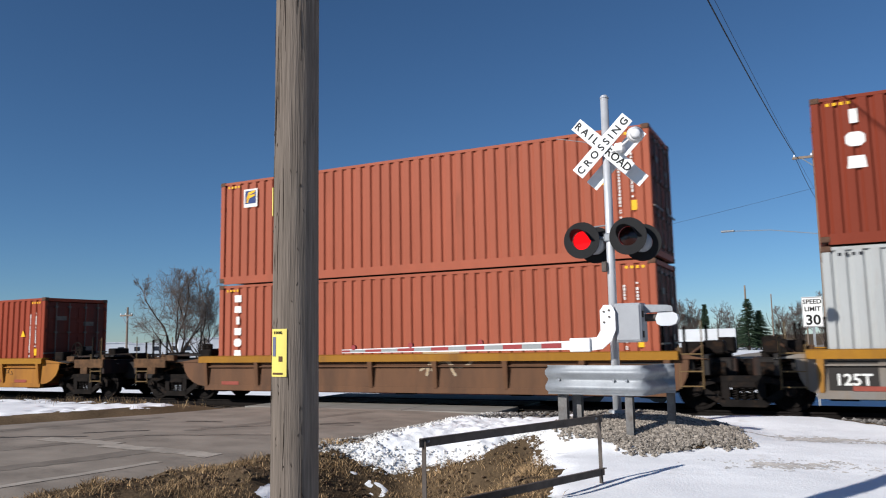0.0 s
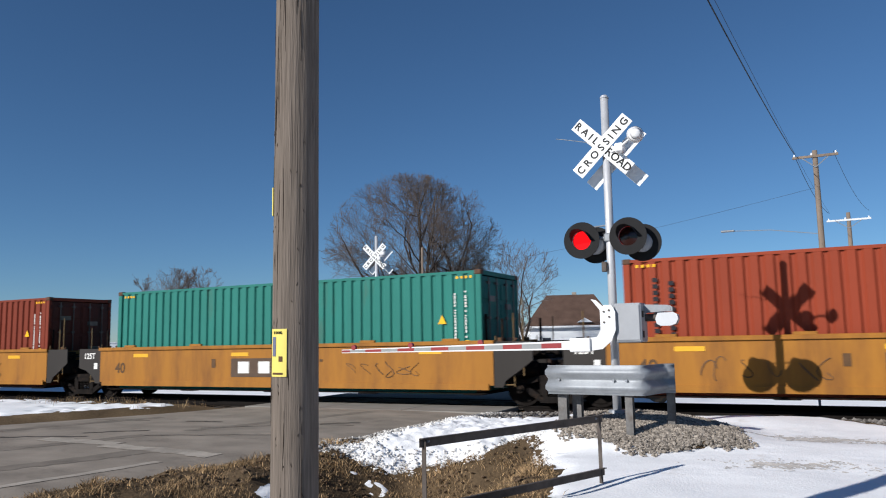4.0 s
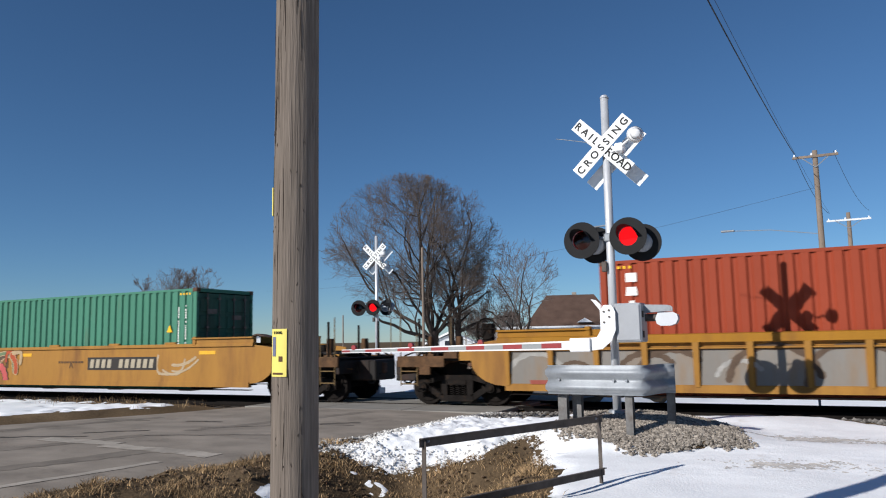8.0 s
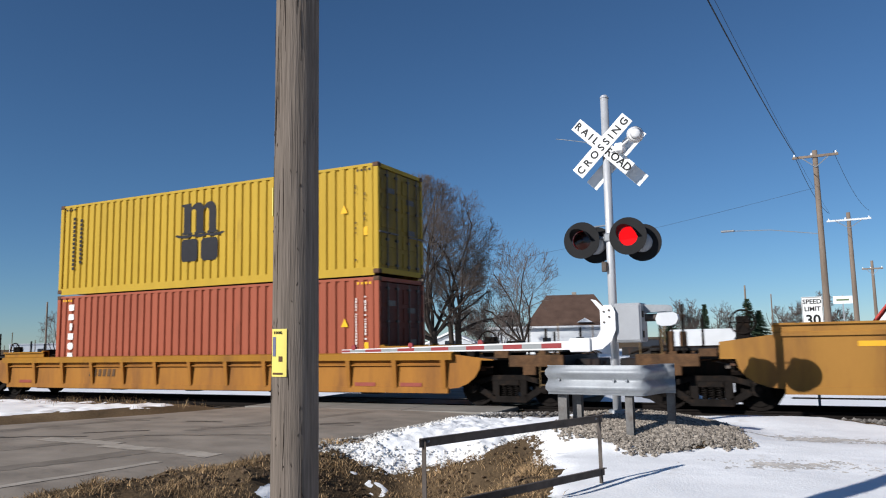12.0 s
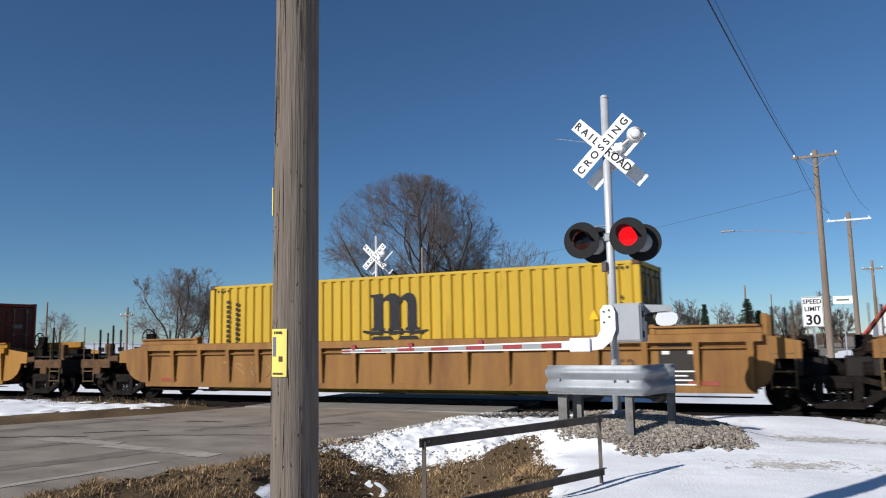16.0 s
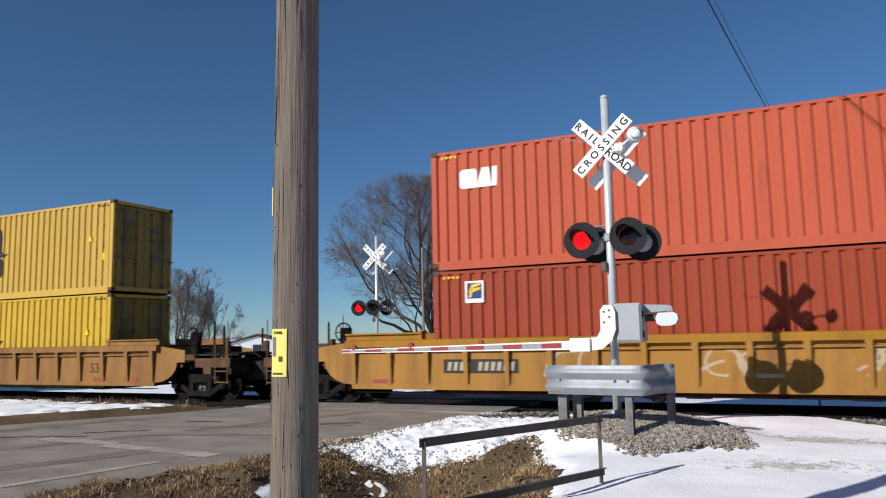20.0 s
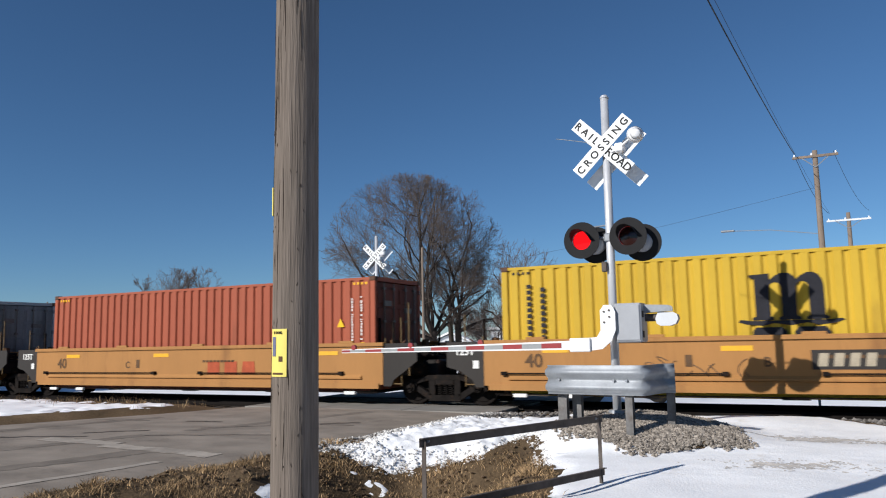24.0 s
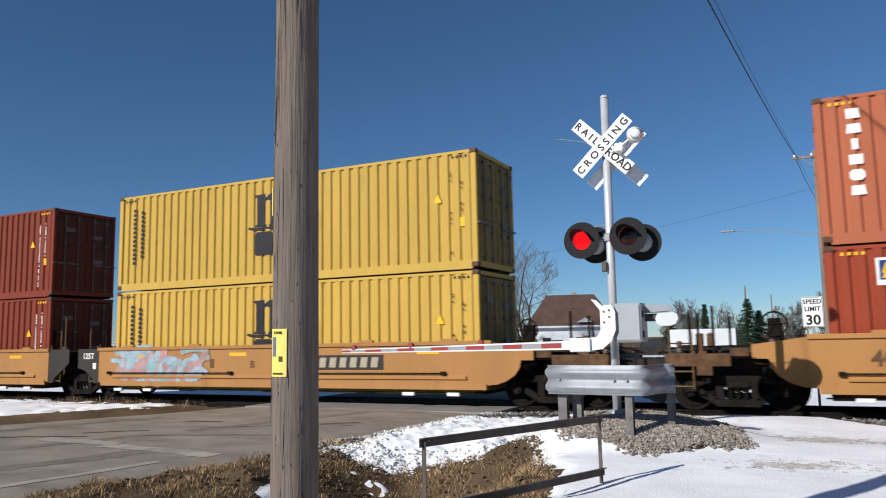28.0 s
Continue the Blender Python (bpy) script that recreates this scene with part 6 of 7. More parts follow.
# ---- poles, wires, signs ----
def round_pole(h, r0, r1, material, seed, rough=0.005, rings=40, n=28):
    vs, fs = [], []
    for k in range(rings + 1):
        t = k / rings
        z = -0.8 + (h + 0.8) * t
        r = r0 + (r1 - r0) * t
        for i in range(n):
            a = 6.2832 * i / n
            q = r * (1 + rough * noise.noise(Vector((3 * math.cos(a), 3 * math.sin(a), z * 0.5 + seed))) * 4 + 0.006 * noise.noise(Vector((14 * math.cos(a), 14 * math.sin(a), z * 0.35 + seed))) * 3)
            vs.append((q * math.cos(a), q * math.sin(a), z))
    for k in range(rings):
        for i in range(n):
            j = (i + 1) % n
            fs.append((k * n + i, k * n + j, (k + 1) * n + j, (k + 1) * n + i))
    fs.append(tuple(rings * n + i for i in range(n)))
    return Geo().add(vs, fs).mesh("shaft", material, True)


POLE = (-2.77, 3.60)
# place and scale follow the camera's line of sight, set by the pole's shadow
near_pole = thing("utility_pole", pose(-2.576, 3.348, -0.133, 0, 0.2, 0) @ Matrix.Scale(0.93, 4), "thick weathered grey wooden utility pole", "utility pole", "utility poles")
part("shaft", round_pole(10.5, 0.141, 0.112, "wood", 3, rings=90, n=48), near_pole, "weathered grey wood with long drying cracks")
for k in range(110):
    rng = random.Random(k)
    a = radians(rng.uniform(170, 330))
    z, l = rng.uniform(0.6, 4.6), rng.uniform(0.05, 0.5) if k < 46 else rng.uniform(0.008, 0.03)
    r = 0.141 - 0.029 * (z + 0.8) / 11.3 + 0.0012
    g = Geo()
    pts = []
    for i in range(6):
        t = i / 5
        pts.append((r * math.cos(a + 0.03 * math.sin(3 * t + k)), r * math.sin(a + 0.03 * math.sin(3 * t + k)), z + l * t))
    for (p, q), w in zip(zip(pts, pts[1:]), (0.0008, 0.0016, 0.0022, 0.0016, 0.0008)):
        g.cone(p, q, w, w, 5)
    part("drying_crack", g.mesh("drying_crack", "tie"), near_pole)
to_cam = math.degrees(math.atan2(-POLE[1], -POLE[0]))


def on_pole(name, ang, z0, z1, half_w, material, label, lift=0.004):
    g = Geo()
    n = 8
    vs = []
    for z in (z0, z1):
        for i in range(n + 1):
            a = radians(ang) + half_w * (2 * i / n - 1)
            r = 0.141 - 0.029 * (z + 0.8) / 11.3 + lift
            vs.append((r * math.cos(a), r * math.sin(a), z))
    g.add(vs, [(i, i + 1, n + 2 + i, n + 1 + i) for i in range(n)])
    return part(name, g.mesh(name, material), near_pole, label)


on_pole("yellow_notice", to_cam - 45, 1.485, 1.755, 0.43, "tagyellow", "yellow plastic notice nailed to the pole", 0.006)
on_pole("notice_print", to_cam - 57, 1.60, 1.71, 0.11, "tagblue", "slate blue printed figure", 0.0085)
a = radians(to_cam - 45)
part("notice_word", letters("T DOG", 0.020, "markblack"), near_pole, "black lettering on the notice", pose(0.142 * math.cos(a), 0.142 * math.sin(a), 1.727, 0, 0, to_cam + 45))
on_pole("notice_bar", to_cam - 46, 1.497, 1.508, 0.28, "stencil", "dark printed bar", 0.0085)
on_pole("notice_bar", to_cam - 36, 1.57, 1.60, 0.09, "stencil", "brown printed bar", 0.0085)
part("small_tag", Geo().box(-0.02, 0.02, -0.003, 0.003, 0.0, 0.17).mesh("small_tag", "tagyellow"), near_pole, "narrow yellow tag", pose(0.129 * math.cos(radians(to_cam - 84)), 0.129 * math.sin(radians(to_cam - 84)), 2.42, 0, 0, to_cam - 30))


def far_pole(x, y, h, arm_z, arm_half, r, label, arm="farwood", lean=0.0):
    p = thing("utility_pole", pose(x, y, -0.45, 0, lean, 0), label, "utility pole", "utility poles")
    part("shaft", round_pole(h + 0.45, r, r * 0.68, "farwood", x, rings=16, n=14), p)
    if arm_half:
        part("crossarm", Geo().box(-arm_half, arm_half, -0.16, -0.06, arm_z + 0.39, arm_z + 0.51, 0.01).mesh("crossarm", arm), p, "wooden crossarm")
        for s in (-0.9, 0.9, -0.15):
            part("insulator", Geo().cone((s * arm_half, -0.11, arm_z + 0.51), (s * arm_half, -0.11, arm_z + 0.62), 0.05, 0.03, 8).mesh("insulator", "bell"), p, "pale insulator")
        part("brace", Geo().pipe([(-arm_half * 0.6, -0.13, arm_z + 0.42), (0, -0.13, arm_z - 0.1)], 0.025, 5).pipe([(arm_half * 0.6, -0.13, arm_z + 0.42), (0, -0.13, arm_z - 0.1)], 0.025, 5).mesh("brace", "galv"), p)
    return p


pole_a = far_pole(0.30, 40.0, 10.2, 9.9, 1.0, 0.17, "tall wooden utility pole with a crossarm beyond the track")
part("lamp_arm", Geo().pipe([(-0.1, 0, 6.6), (-2.2, 0, 6.95), (-3.9, 0, 7.03)], 0.018, 6).mesh("lamp_arm", "galv"), pole_a, "long thin street lamp arm")
part("lamp_head", Geo().box(-4.5, -3.85, -0.12, 0.12, 7.0, 7.09, 0.03).mesh("lamp_head", "galv"), pole_a, "flat street lamp head")
far_pole(2.1, 56.0, 9.3, 8.8, 1.3, 0.18, "wooden utility pole with a pale crossarm", "siding")
far_pole(4.3, 75.0, 7.6, 6.9, 0.8, 0.16, "distant utility pole with transformers")
far_pole(-21.1, 39.7, 7.0, 0, 0, 0.09, "plain grey pole beside the road")
far_pole(-73.0, 52.8, 6.3, 0, 0, 0.12, "thin distant grey wooden pole beyond fields")
far_pole(-45.4, 39.3, 4.3, 3.7, 0.6, 0.10, "thin distant pole with a short arm")
far_pole(-7.5, 92.0, 7.0, 0, 0, 0.13, "distant thin grey wooden pole")
for k, (x, y, h) in enumerate(((-40.5, 60.0, 4.0), (-60.0, 62.0, 3.5), (-4.4, 84, 5.5), (-1.2, 80, 4.4))):
    far_pole(x, y, h, 0, 0, 0.08, "thin distant grey wooden post")


def cable(a, b, sag, r, label):
    g = Geo()
    a, b = Vector(a), Vector(b)
    pts = [a + (b - a) * (i / 24) - Vector((0, 0, sag * 4 * (i / 24) * (1 - i / 24))) for i in range(25)]
    g.pipe(pts, r, 5)
    return solid("power_line", g.mesh("power_line", "wire", True), label, "power line", "power lines")


cable((-2.72, 3.6, 9.40), (-0.6, 39.9, 10.12), 0.36, 0.018, "thick black overhead power cable")
cable((-2.5, 3.6, 9.05), (1.0, 55.8, 9.35), 0.45, 0.006, "thin dark overhead power wire")
cable((-0.6, 40.1, 10.12), (1.0, 55.8, 9.3), 0.5, 0.014, "thin overhead wire between two poles")
cable((0.3, 40.0, 8.4), (-58.0, 70.0, 7.6), 1.2, 0.007, "faint sagging overhead power wire")
cable((1.1, 40.1, 10.12), (3.3, 55.8, 9.3), 0.5, 0.010, "thin overhead wire between two poles")

sign = thing("speed_limit_sign", pose(-0.17, 20.75, -0.3), "white rectangular speed limit sign on a steel post", "road sign")
part("post", Geo().box(-0.03, 0.03, 0.01, 0.05, -0.3, 2.58).mesh("post", "galv"), sign)
part("panel", Geo().box(-0.235, 0.235, -0.004, 0.004, 1.88, 2.62, 0.002).mesh("panel", "signwhite"), sign, "white reflective panel")
part("border", Geo().box(-0.225, 0.225, -0.007, -0.004, 2.60, 2.61).box(-0.225, 0.225, -0.007, -0.004, 1.89, 1.90).box(-0.225, -0.217, -0.007, -0.004, 1.89, 2.61).box(0.217, 0.225, -0.007, -0.004, 1.89, 2.61).mesh("border", "signblack"), sign)
for text, size, z in (("SPEED", 0.155, 2.45), ("LIMIT", 0.155, 2.27), ("30", 0.34, 1.94)):
    part("lettering", letters(text, size, "signblack"), sign, f"black lettering {text}", pose(0, -0.007, z))
sign2 = thing("street_sign", pose(1.1, 45.0, -0.5), "small white street sign on a post", "road sign")
part("post", Geo().box(-0.03, 0.03, 0.0, 0.05, -0.3, 3.9).mesh("post", "galv"), sign2)
part("panel", Geo().box(-0.45, 0.45, -0.01, 0.0, 3.45, 3.85, 0.003).mesh("panel", "signwhite"), sign2)
part("text_bar", Geo().box(-0.3, 0.3, -0.014, -0.01, 3.6, 3.7).mesh("text_bar", "spraygreen"), sign2)


# ---- houses, sheds and a trailer in the distance ----
def hip_house(at, w, d, wall, ridge, over, ridge_half, label):
    h = thing("house", at, label, "house", "distant houses")
    part("wall", Geo().box(-w / 2, w / 2, -d / 2, d / 2, -1.0, wall).mesh("wall", "siding"), h, "white painted siding")
    a, b, z = w / 2 + over, d / 2 + over, wall - 0.1
    part("roof", Geo().add([(-a, -b, z), (a, -b, z), (a, b, z), (-a, b, z), (-ridge_half, 0, ridge), (ridge_half, 0, ridge)], [(0, 1, 5, 4), (1, 2, 5), (2, 3, 4, 5), (3, 0, 4), (0, 3, 2, 1)]).mesh("roof", "shingle"), h, "brown shingled hip roof")
    part("eaves", Geo().box(-a, a, -b - 0.03, -b, z - 0.16, z + 0.02).box(-a - 0.03, -a, -b, b, z - 0.16, z + 0.02).box(a, a + 0.03, -b, b, z - 0.16, z + 0.02).mesh("eaves", "siding"), h, "white eaves board")
    for x in (-w * 0.3, w * 0.1, w * 0.36):
        win = part("window", Geo().box(x - 0.5, x + 0.5, -d / 2 - 0.05, -d / 2 + 0.02, 0.9, 2.1).mesh("window", "siding"), h, "white window frame")
        part("pane", Geo().box(x - 0.42, x + 0.42, -d / 2 - 0.07, -d / 2 - 0.05, 0.98, 2.02).mesh("pane", "dim"), win, "dark glass")
    return h


hs = hip_house(pose(-24.7, 81.2, -0.5, 0, 0, 17), 8.6, 9.0, 3.3, 6.7, 0.5, 2.6, "white bungalow with a brown hip roof patched with snow")
part("roof_snow", Geo().add([(2.2, -0.9, 6.10), (2.75, -1.1, 5.97), (3.5, -2.3, 5.12), (3.9, -3.6, 4.19), (3.3, -3.9, 3.98), (3.0, -2.6, 4.90)], [(0, 1, 2, 3, 4, 5)]).mesh("roof_snow", "snow"), hs, "patch of snow left on the roof")
part("chimney", Geo().box(0.2, 0.7, 0.3, 0.9, 5.8, 7.0, 0.02).mesh("chimney", "stone"), hs, "short chimney")
part("vent_gable", Geo().prism([(0.6, 3.55), (2.2, 3.55), (1.4, 4.0)], -5.05, -3.6).mesh("vent_gable", "siding"), hs, "small white gable at the eaves")
part("side_wing", Geo().box(-8.6, -4.2, -3.6, 3.0, -1.0, 3.0).box(-8.9, -4.1, -3.9, 3.2, 3.0, 3.25).mesh("side_wing", "siding"), hs, "low flat white side wing")


def gable_shed(at, w, d, wall, ridge, roof, label):
    h = thing("shed", at, label, "shed", "distant sheds")
    part("wall", Geo().box(-w / 2, w / 2, -d / 2, d / 2, -1.0, wall).prism([(-w / 2, wall), (w / 2, wall), (0, ridge)], -d / 2, d / 2).mesh("wall", "siding"), h)
    part("roof", Geo().prism([(-w / 2 - 0.3, wall - 0.1), (0, ridge + 0.12), (w / 2 + 0.3, wall - 0.1), (w / 2 + 0.3, wall + 0.05), (0, ridge + 0.3), (-w / 2 - 0.3, wall + 0.05)], -d / 2 - 0.3, d / 2 + 0.3).mesh("roof", roof), h)
    part("door", Geo().box(-0.5, 0.5, -d / 2 - 0.04, -d / 2, -0.4, 1.9).mesh("door", "dim"), h)
    return h


gable_shed(pose(-32.7, 67.5, -0.5, 0, 0, 20), 4.2, 4.0, 1.7, 2.5, "snow", "small shed with a snow-covered gable roof")
gable_shed(pose(5.4, 60.0, -0.5, 0, 0, -20), 4.0, 5.0, 1.6, 4.2, "redroof", "shed with a steep red roof")
gable_shed(pose(-62, 74, -0.5, 0, 0, 30), 8.0, 6.0, 1.9, 2.9, "shingle", "low distant building with a dark roof")
for x, y, w, hgt, lab in ((-112, 86, 18, 2.0, "long low white distant building"), (-101, 97, 14, 1.8, "long low white distant building"), (-86, 92, 12, 2.4, "low white trailer home")):
    b = thing("trailer_home", pose(x, y, -0.5, 0, 0, 48), lab, "building", "distant white buildings")
    part("body", Geo().box(-w / 2, w / 2, -2, 2, 0.3, hgt + 0.6, 0.05).mesh("body", "siding"), b)
    part("roof", Geo().box(-w / 2 - 0.1, w / 2 + 0.1, -2.1, 2.1, hgt + 0.6, hgt + 0.75).mesh("roof", "siding"), b)
    for i in range(int(w / 3)):
        part("window", Geo().box(-w / 2 + 1 + 3 * i, -w / 2 + 1.9 + 3 * i, -2.03, -2.0, 1.2, 1.9).mesh("window", "dim"), b)
tr = thing("box_trailer", pose(-8.0, 59.4, -0.45, 0, 0, 8), "white box trailer parked beyond the track", "trailer")
part("body", Geo().box(-2.3, 2.3, -1.2, 1.2, 0.9, 2.35, 0.05).mesh("body", "siding"), tr)
part("chassis", Geo().box(-2.2, 2.2, -1.0, 1.0, 0.6, 0.9).mesh("chassis", "steel"), tr)
for x in (-1.2, 1.2):
    for y in (-1.0, 1.0):
        part("wheel", Geo().cone((x, y - 0.12, 0.42), (x, y + 0.12, 0.42), 0.42, 0.42, 16).mesh("wheel", "black"), tr)
pk = thing("parked_pickup", pose(-11.3, 58.6, -0.45, 0, 0, 5), "dark pickup truck parked beside the trailer", "car")
part("body", Geo().prism([(-2.4, 0.5), (2.4, 0.5), (2.4, 1.0), (0.9, 1.1), (0.4, 1.7), (-0.9, 1.7), (-1.1, 1.1), (-2.4, 1.1)], -0.9, 0.9).mesh("body", "endgrey"), pk)
part("windscreen", Geo().box(-0.85, 0.35, -0.92, -0.9, 1.15, 1.6).mesh("windscreen", "dim"), pk)
for x in (-1.5, 1.5):
    for y in (-0.85, 0.85):
        part("wheel", Geo().cone((x, y - 0.11, 0.36), (x, y + 0.11, 0.36), 0.36, 0.36, 16).mesh("wheel", "black"), pk)


# ---- trees ----
def rods(name, segs, material):
    """Many thin tapered rods as one mesh; segs: start, end, radius, radius, sides."""
    vs, fs = [], []
    base = 0
    for n in sorted({q[4] for q in segs}):
        some = [q for q in segs if q[4] == n]
        a, b = np.array([q[0] for q in some]), np.array([q[1] for q in some])
        ra, rb = np.array([q[2] for q in some])[:, None, None], np.array([q[3] for q in some])[:, None, None]
        d = b - a
        d /= np.linalg.norm(d, axis=1)[:, None] + 1e-9
        ref = np.where(np.abs(d[:, 2:3]) > 0.8, np.array([[1.0, 0, 0]]), np.array([[0, 0, 1.0]]))
        u = np.cross(d, ref)
        u /= np.linalg.norm(u, axis=1)[:, None] + 1e-9
        w = np.cross(d, u)
        ang = np.arange(n) * 6.2832 / n
        ring = u[:, None, :] * np.cos(ang)[None, :, None] + w[:, None, :] * np.sin(ang)[None, :, None]
        p = np.concatenate([a[:, None, :] + ring * ra, b[:, None, :] + ring * rb], axis=1)
        k = len(some)
        i = np.arange(n)
        quad = np.stack([i, (i + 1) % n, (i + 1) % n + n, i + n], axis=1)
        fs.append((quad[None] + (base + 2 * n * np.arange(k))[:, None, None]).reshape(-1, 4))
        vs.append(p.reshape(-1, 3))
        base += 2 * n * k
    me = bpy.data.meshes.new(name)
    me.from_pydata(np.concatenate(vs).tolist(), [], np.concatenate(fs).tolist())
    me.materials.append(M[material])
    me.shade_smooth()
    return me


def bare_tree(at, label, seed, fork, centre, wide, tall, limbs=7, kids=(6, 6, 5, 5), trunk=0.3, spread=(12, 58), rise=0.10, twig="twig", tip=0.011, turn=0.0):
    """A leafless tree: limbs fan out from a short trunk and branch until they fill a domed crown."""
    rng = np.random.default_rng(seed)
    t = thing("bare_tree", at, label, "tree", "leafless trees")
    mid, size = np.array(centre, float), np.array([wide, wide * 0.85, tall])
    wood, fine = [], []
    last = len(kids)

    def room(p, d):
        """How far the crown reaches from p along d."""
        a, b = (p - mid) / size, d / size
        k, m, c = b @ b, a @ b, a @ a - 1
        q = m * m - k * c
        return (-m + math.sqrt(q)) / k if q > 0 else 0.0

    def unit(v):
        return v / (np.linalg.norm(v) + 1e-9)

    def grow(p, d, l, r, level):
        n = (6, 5, 4, 3, 2)[min(level, 4)]
        end = max(r * 0.42, tip * 0.6)
        pts, ways, rs = [p], [d], [r]
        for i in range(n):
            d = unit(d + rng.normal(0, 0.17 + 0.03 * level, 3) + np.array([0, 0, rise * (0.6 if level < 2 else 0.9)]))
            pts.append(pts[-1] + d * l / n)
            ways.append(d)
            rs.append(r + (end - r) * (i + 1) / n)
        for i in range(n):
            (wood if rs[i] > 0.045 else fine).append((pts[i], pts[i + 1], rs[i], rs[i + 1], 8 if rs[i] > 0.11 else (5 if rs[i] > 0.04 else 3)))
        if level >= last:
            return
        for k in range(kids[level] + 1):
            u = 1.0 if k == 0 else rng.uniform(0.22 if level else 0.3, 0.98)
            i = min(n - 1, int(u * n))
            q = pts[i] + (pts[i + 1] - pts[i]) * (u * n - i)
            a = 0.12 if k == 0 else rng.uniform(0.42, 0.95)
            side = unit(np.cross(ways[i + 1], rng.normal(size=3)))
            out = unit((q - mid) / size)
            e = unit(ways[i + 1] * math.cos(a) + side * math.sin(a) + 0.10 * out)
            free = room(q, e)
            m = min(l * rng.uniform(0.40, 0.70), free * rng.uniform(0.6, 1.16))
            if m < 0.12:
                continue
            grow(q, e, m, max(rs[min(i + 1, n)] * (0.85 if k == 0 else 0.62), tip), level + 1)

    p = np.array([0.0, 0.0, -0.6])
    d = np.array([0.0, 0.0, 1.0])
    steps = max(2, int((fork + 0.6) / 0.8))
    for i in range(steps):
        q = p + np.array([rng.normal(0, 0.04), rng.normal(0, 0.04), (fork + 0.6) / steps])
        wood.append((p, q, trunk * (1.12 - 0.25 * i / steps), trunk * (1.12 - 0.25 * (i + 1) / steps), 12))
        p = q
    for k in range(limbs):
        a, tilt = turn + 6.2832 * k / limbs + rng.normal(0, 0.25), radians(spread[0] + (spread[1] - spread[0]) * ((k * 0.618) % 1.0))
        d = unit(np.array([math.sin(tilt) * math.cos(a), math.sin(tilt) * math.sin(a), math.cos(tilt)]) + 0.25 * unit(mid - p))
        grow(p - np.array([0, 0, rng.uniform(0, 0.3) * fork]), d, room(p, d) * rng.uniform(0.64, 0.94), trunk * rng.uniform(0.34, 0.56), 0)
    part("trunk", rods("trunk", wood, "bark"), t, "dark grey-brown trunk and limbs")
    part("crown", rods("crown", fine, twig), t, "dense fine leafless twigs")
    return t


bare_tree(pose(-28.2, 54.8, -0.5), "large leafless tree with a broad domed crown", 21, 2.7, (-2.4, 0.0, 9.0), 7.4, 7.0, 12, (6, 6, 5, 5), 0.34, (8, 72), tip=0.009)
bare_tree(pose(-27.0, 57.0, -0.5), "tall leafless tree with dense dark twigs", 5, 3.6, (1.5, 0.0, 8.3), 3.9, 6.2, 9, (6, 6, 5, 5), 0.28, (10, 84), 0.0, tip=0.010)
bare_tree(pose(-28.2, 58.2, -0.5), "tall leafless tree behind the others", 17, 4.0, (-0.2, 0.0, 9.2), 4.6, 6.7, 5, (5, 5, 5, 4), 0.22, tip=0.008)
bare_tree(pose(-24.2, 59.4, -0.5), "low leafless thicket below the tall trees", 35, 0.3, (0.0, 0.0, 3.2), 2.9, 3.2, 7, (4, 4, 4, 3), 0.10, (15, 70))
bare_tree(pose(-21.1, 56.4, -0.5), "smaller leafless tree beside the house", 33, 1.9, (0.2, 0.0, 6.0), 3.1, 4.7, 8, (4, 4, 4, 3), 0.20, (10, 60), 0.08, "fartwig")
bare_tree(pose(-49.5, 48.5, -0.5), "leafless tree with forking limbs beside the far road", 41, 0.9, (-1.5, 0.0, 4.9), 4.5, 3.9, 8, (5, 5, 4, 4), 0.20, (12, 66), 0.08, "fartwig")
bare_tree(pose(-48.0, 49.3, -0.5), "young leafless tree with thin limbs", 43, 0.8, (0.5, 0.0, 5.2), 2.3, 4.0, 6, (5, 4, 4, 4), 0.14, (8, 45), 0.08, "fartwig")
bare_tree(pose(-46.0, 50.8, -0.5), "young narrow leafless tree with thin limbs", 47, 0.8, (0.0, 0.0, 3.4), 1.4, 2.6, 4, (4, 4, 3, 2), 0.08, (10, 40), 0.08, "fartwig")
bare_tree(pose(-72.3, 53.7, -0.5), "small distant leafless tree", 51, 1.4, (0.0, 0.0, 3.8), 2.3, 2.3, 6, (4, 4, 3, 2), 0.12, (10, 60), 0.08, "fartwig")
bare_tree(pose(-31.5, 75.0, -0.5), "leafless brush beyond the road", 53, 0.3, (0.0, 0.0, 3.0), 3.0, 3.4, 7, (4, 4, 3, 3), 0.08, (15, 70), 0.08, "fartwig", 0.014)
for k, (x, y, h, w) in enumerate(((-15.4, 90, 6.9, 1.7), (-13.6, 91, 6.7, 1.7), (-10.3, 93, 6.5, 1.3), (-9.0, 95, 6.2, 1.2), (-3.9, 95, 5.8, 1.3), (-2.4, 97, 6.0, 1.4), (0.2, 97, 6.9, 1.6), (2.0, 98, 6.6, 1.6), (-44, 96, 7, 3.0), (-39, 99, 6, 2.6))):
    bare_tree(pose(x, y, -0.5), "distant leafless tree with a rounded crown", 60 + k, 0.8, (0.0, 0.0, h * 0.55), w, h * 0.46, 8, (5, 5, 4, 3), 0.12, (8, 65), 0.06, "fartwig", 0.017)


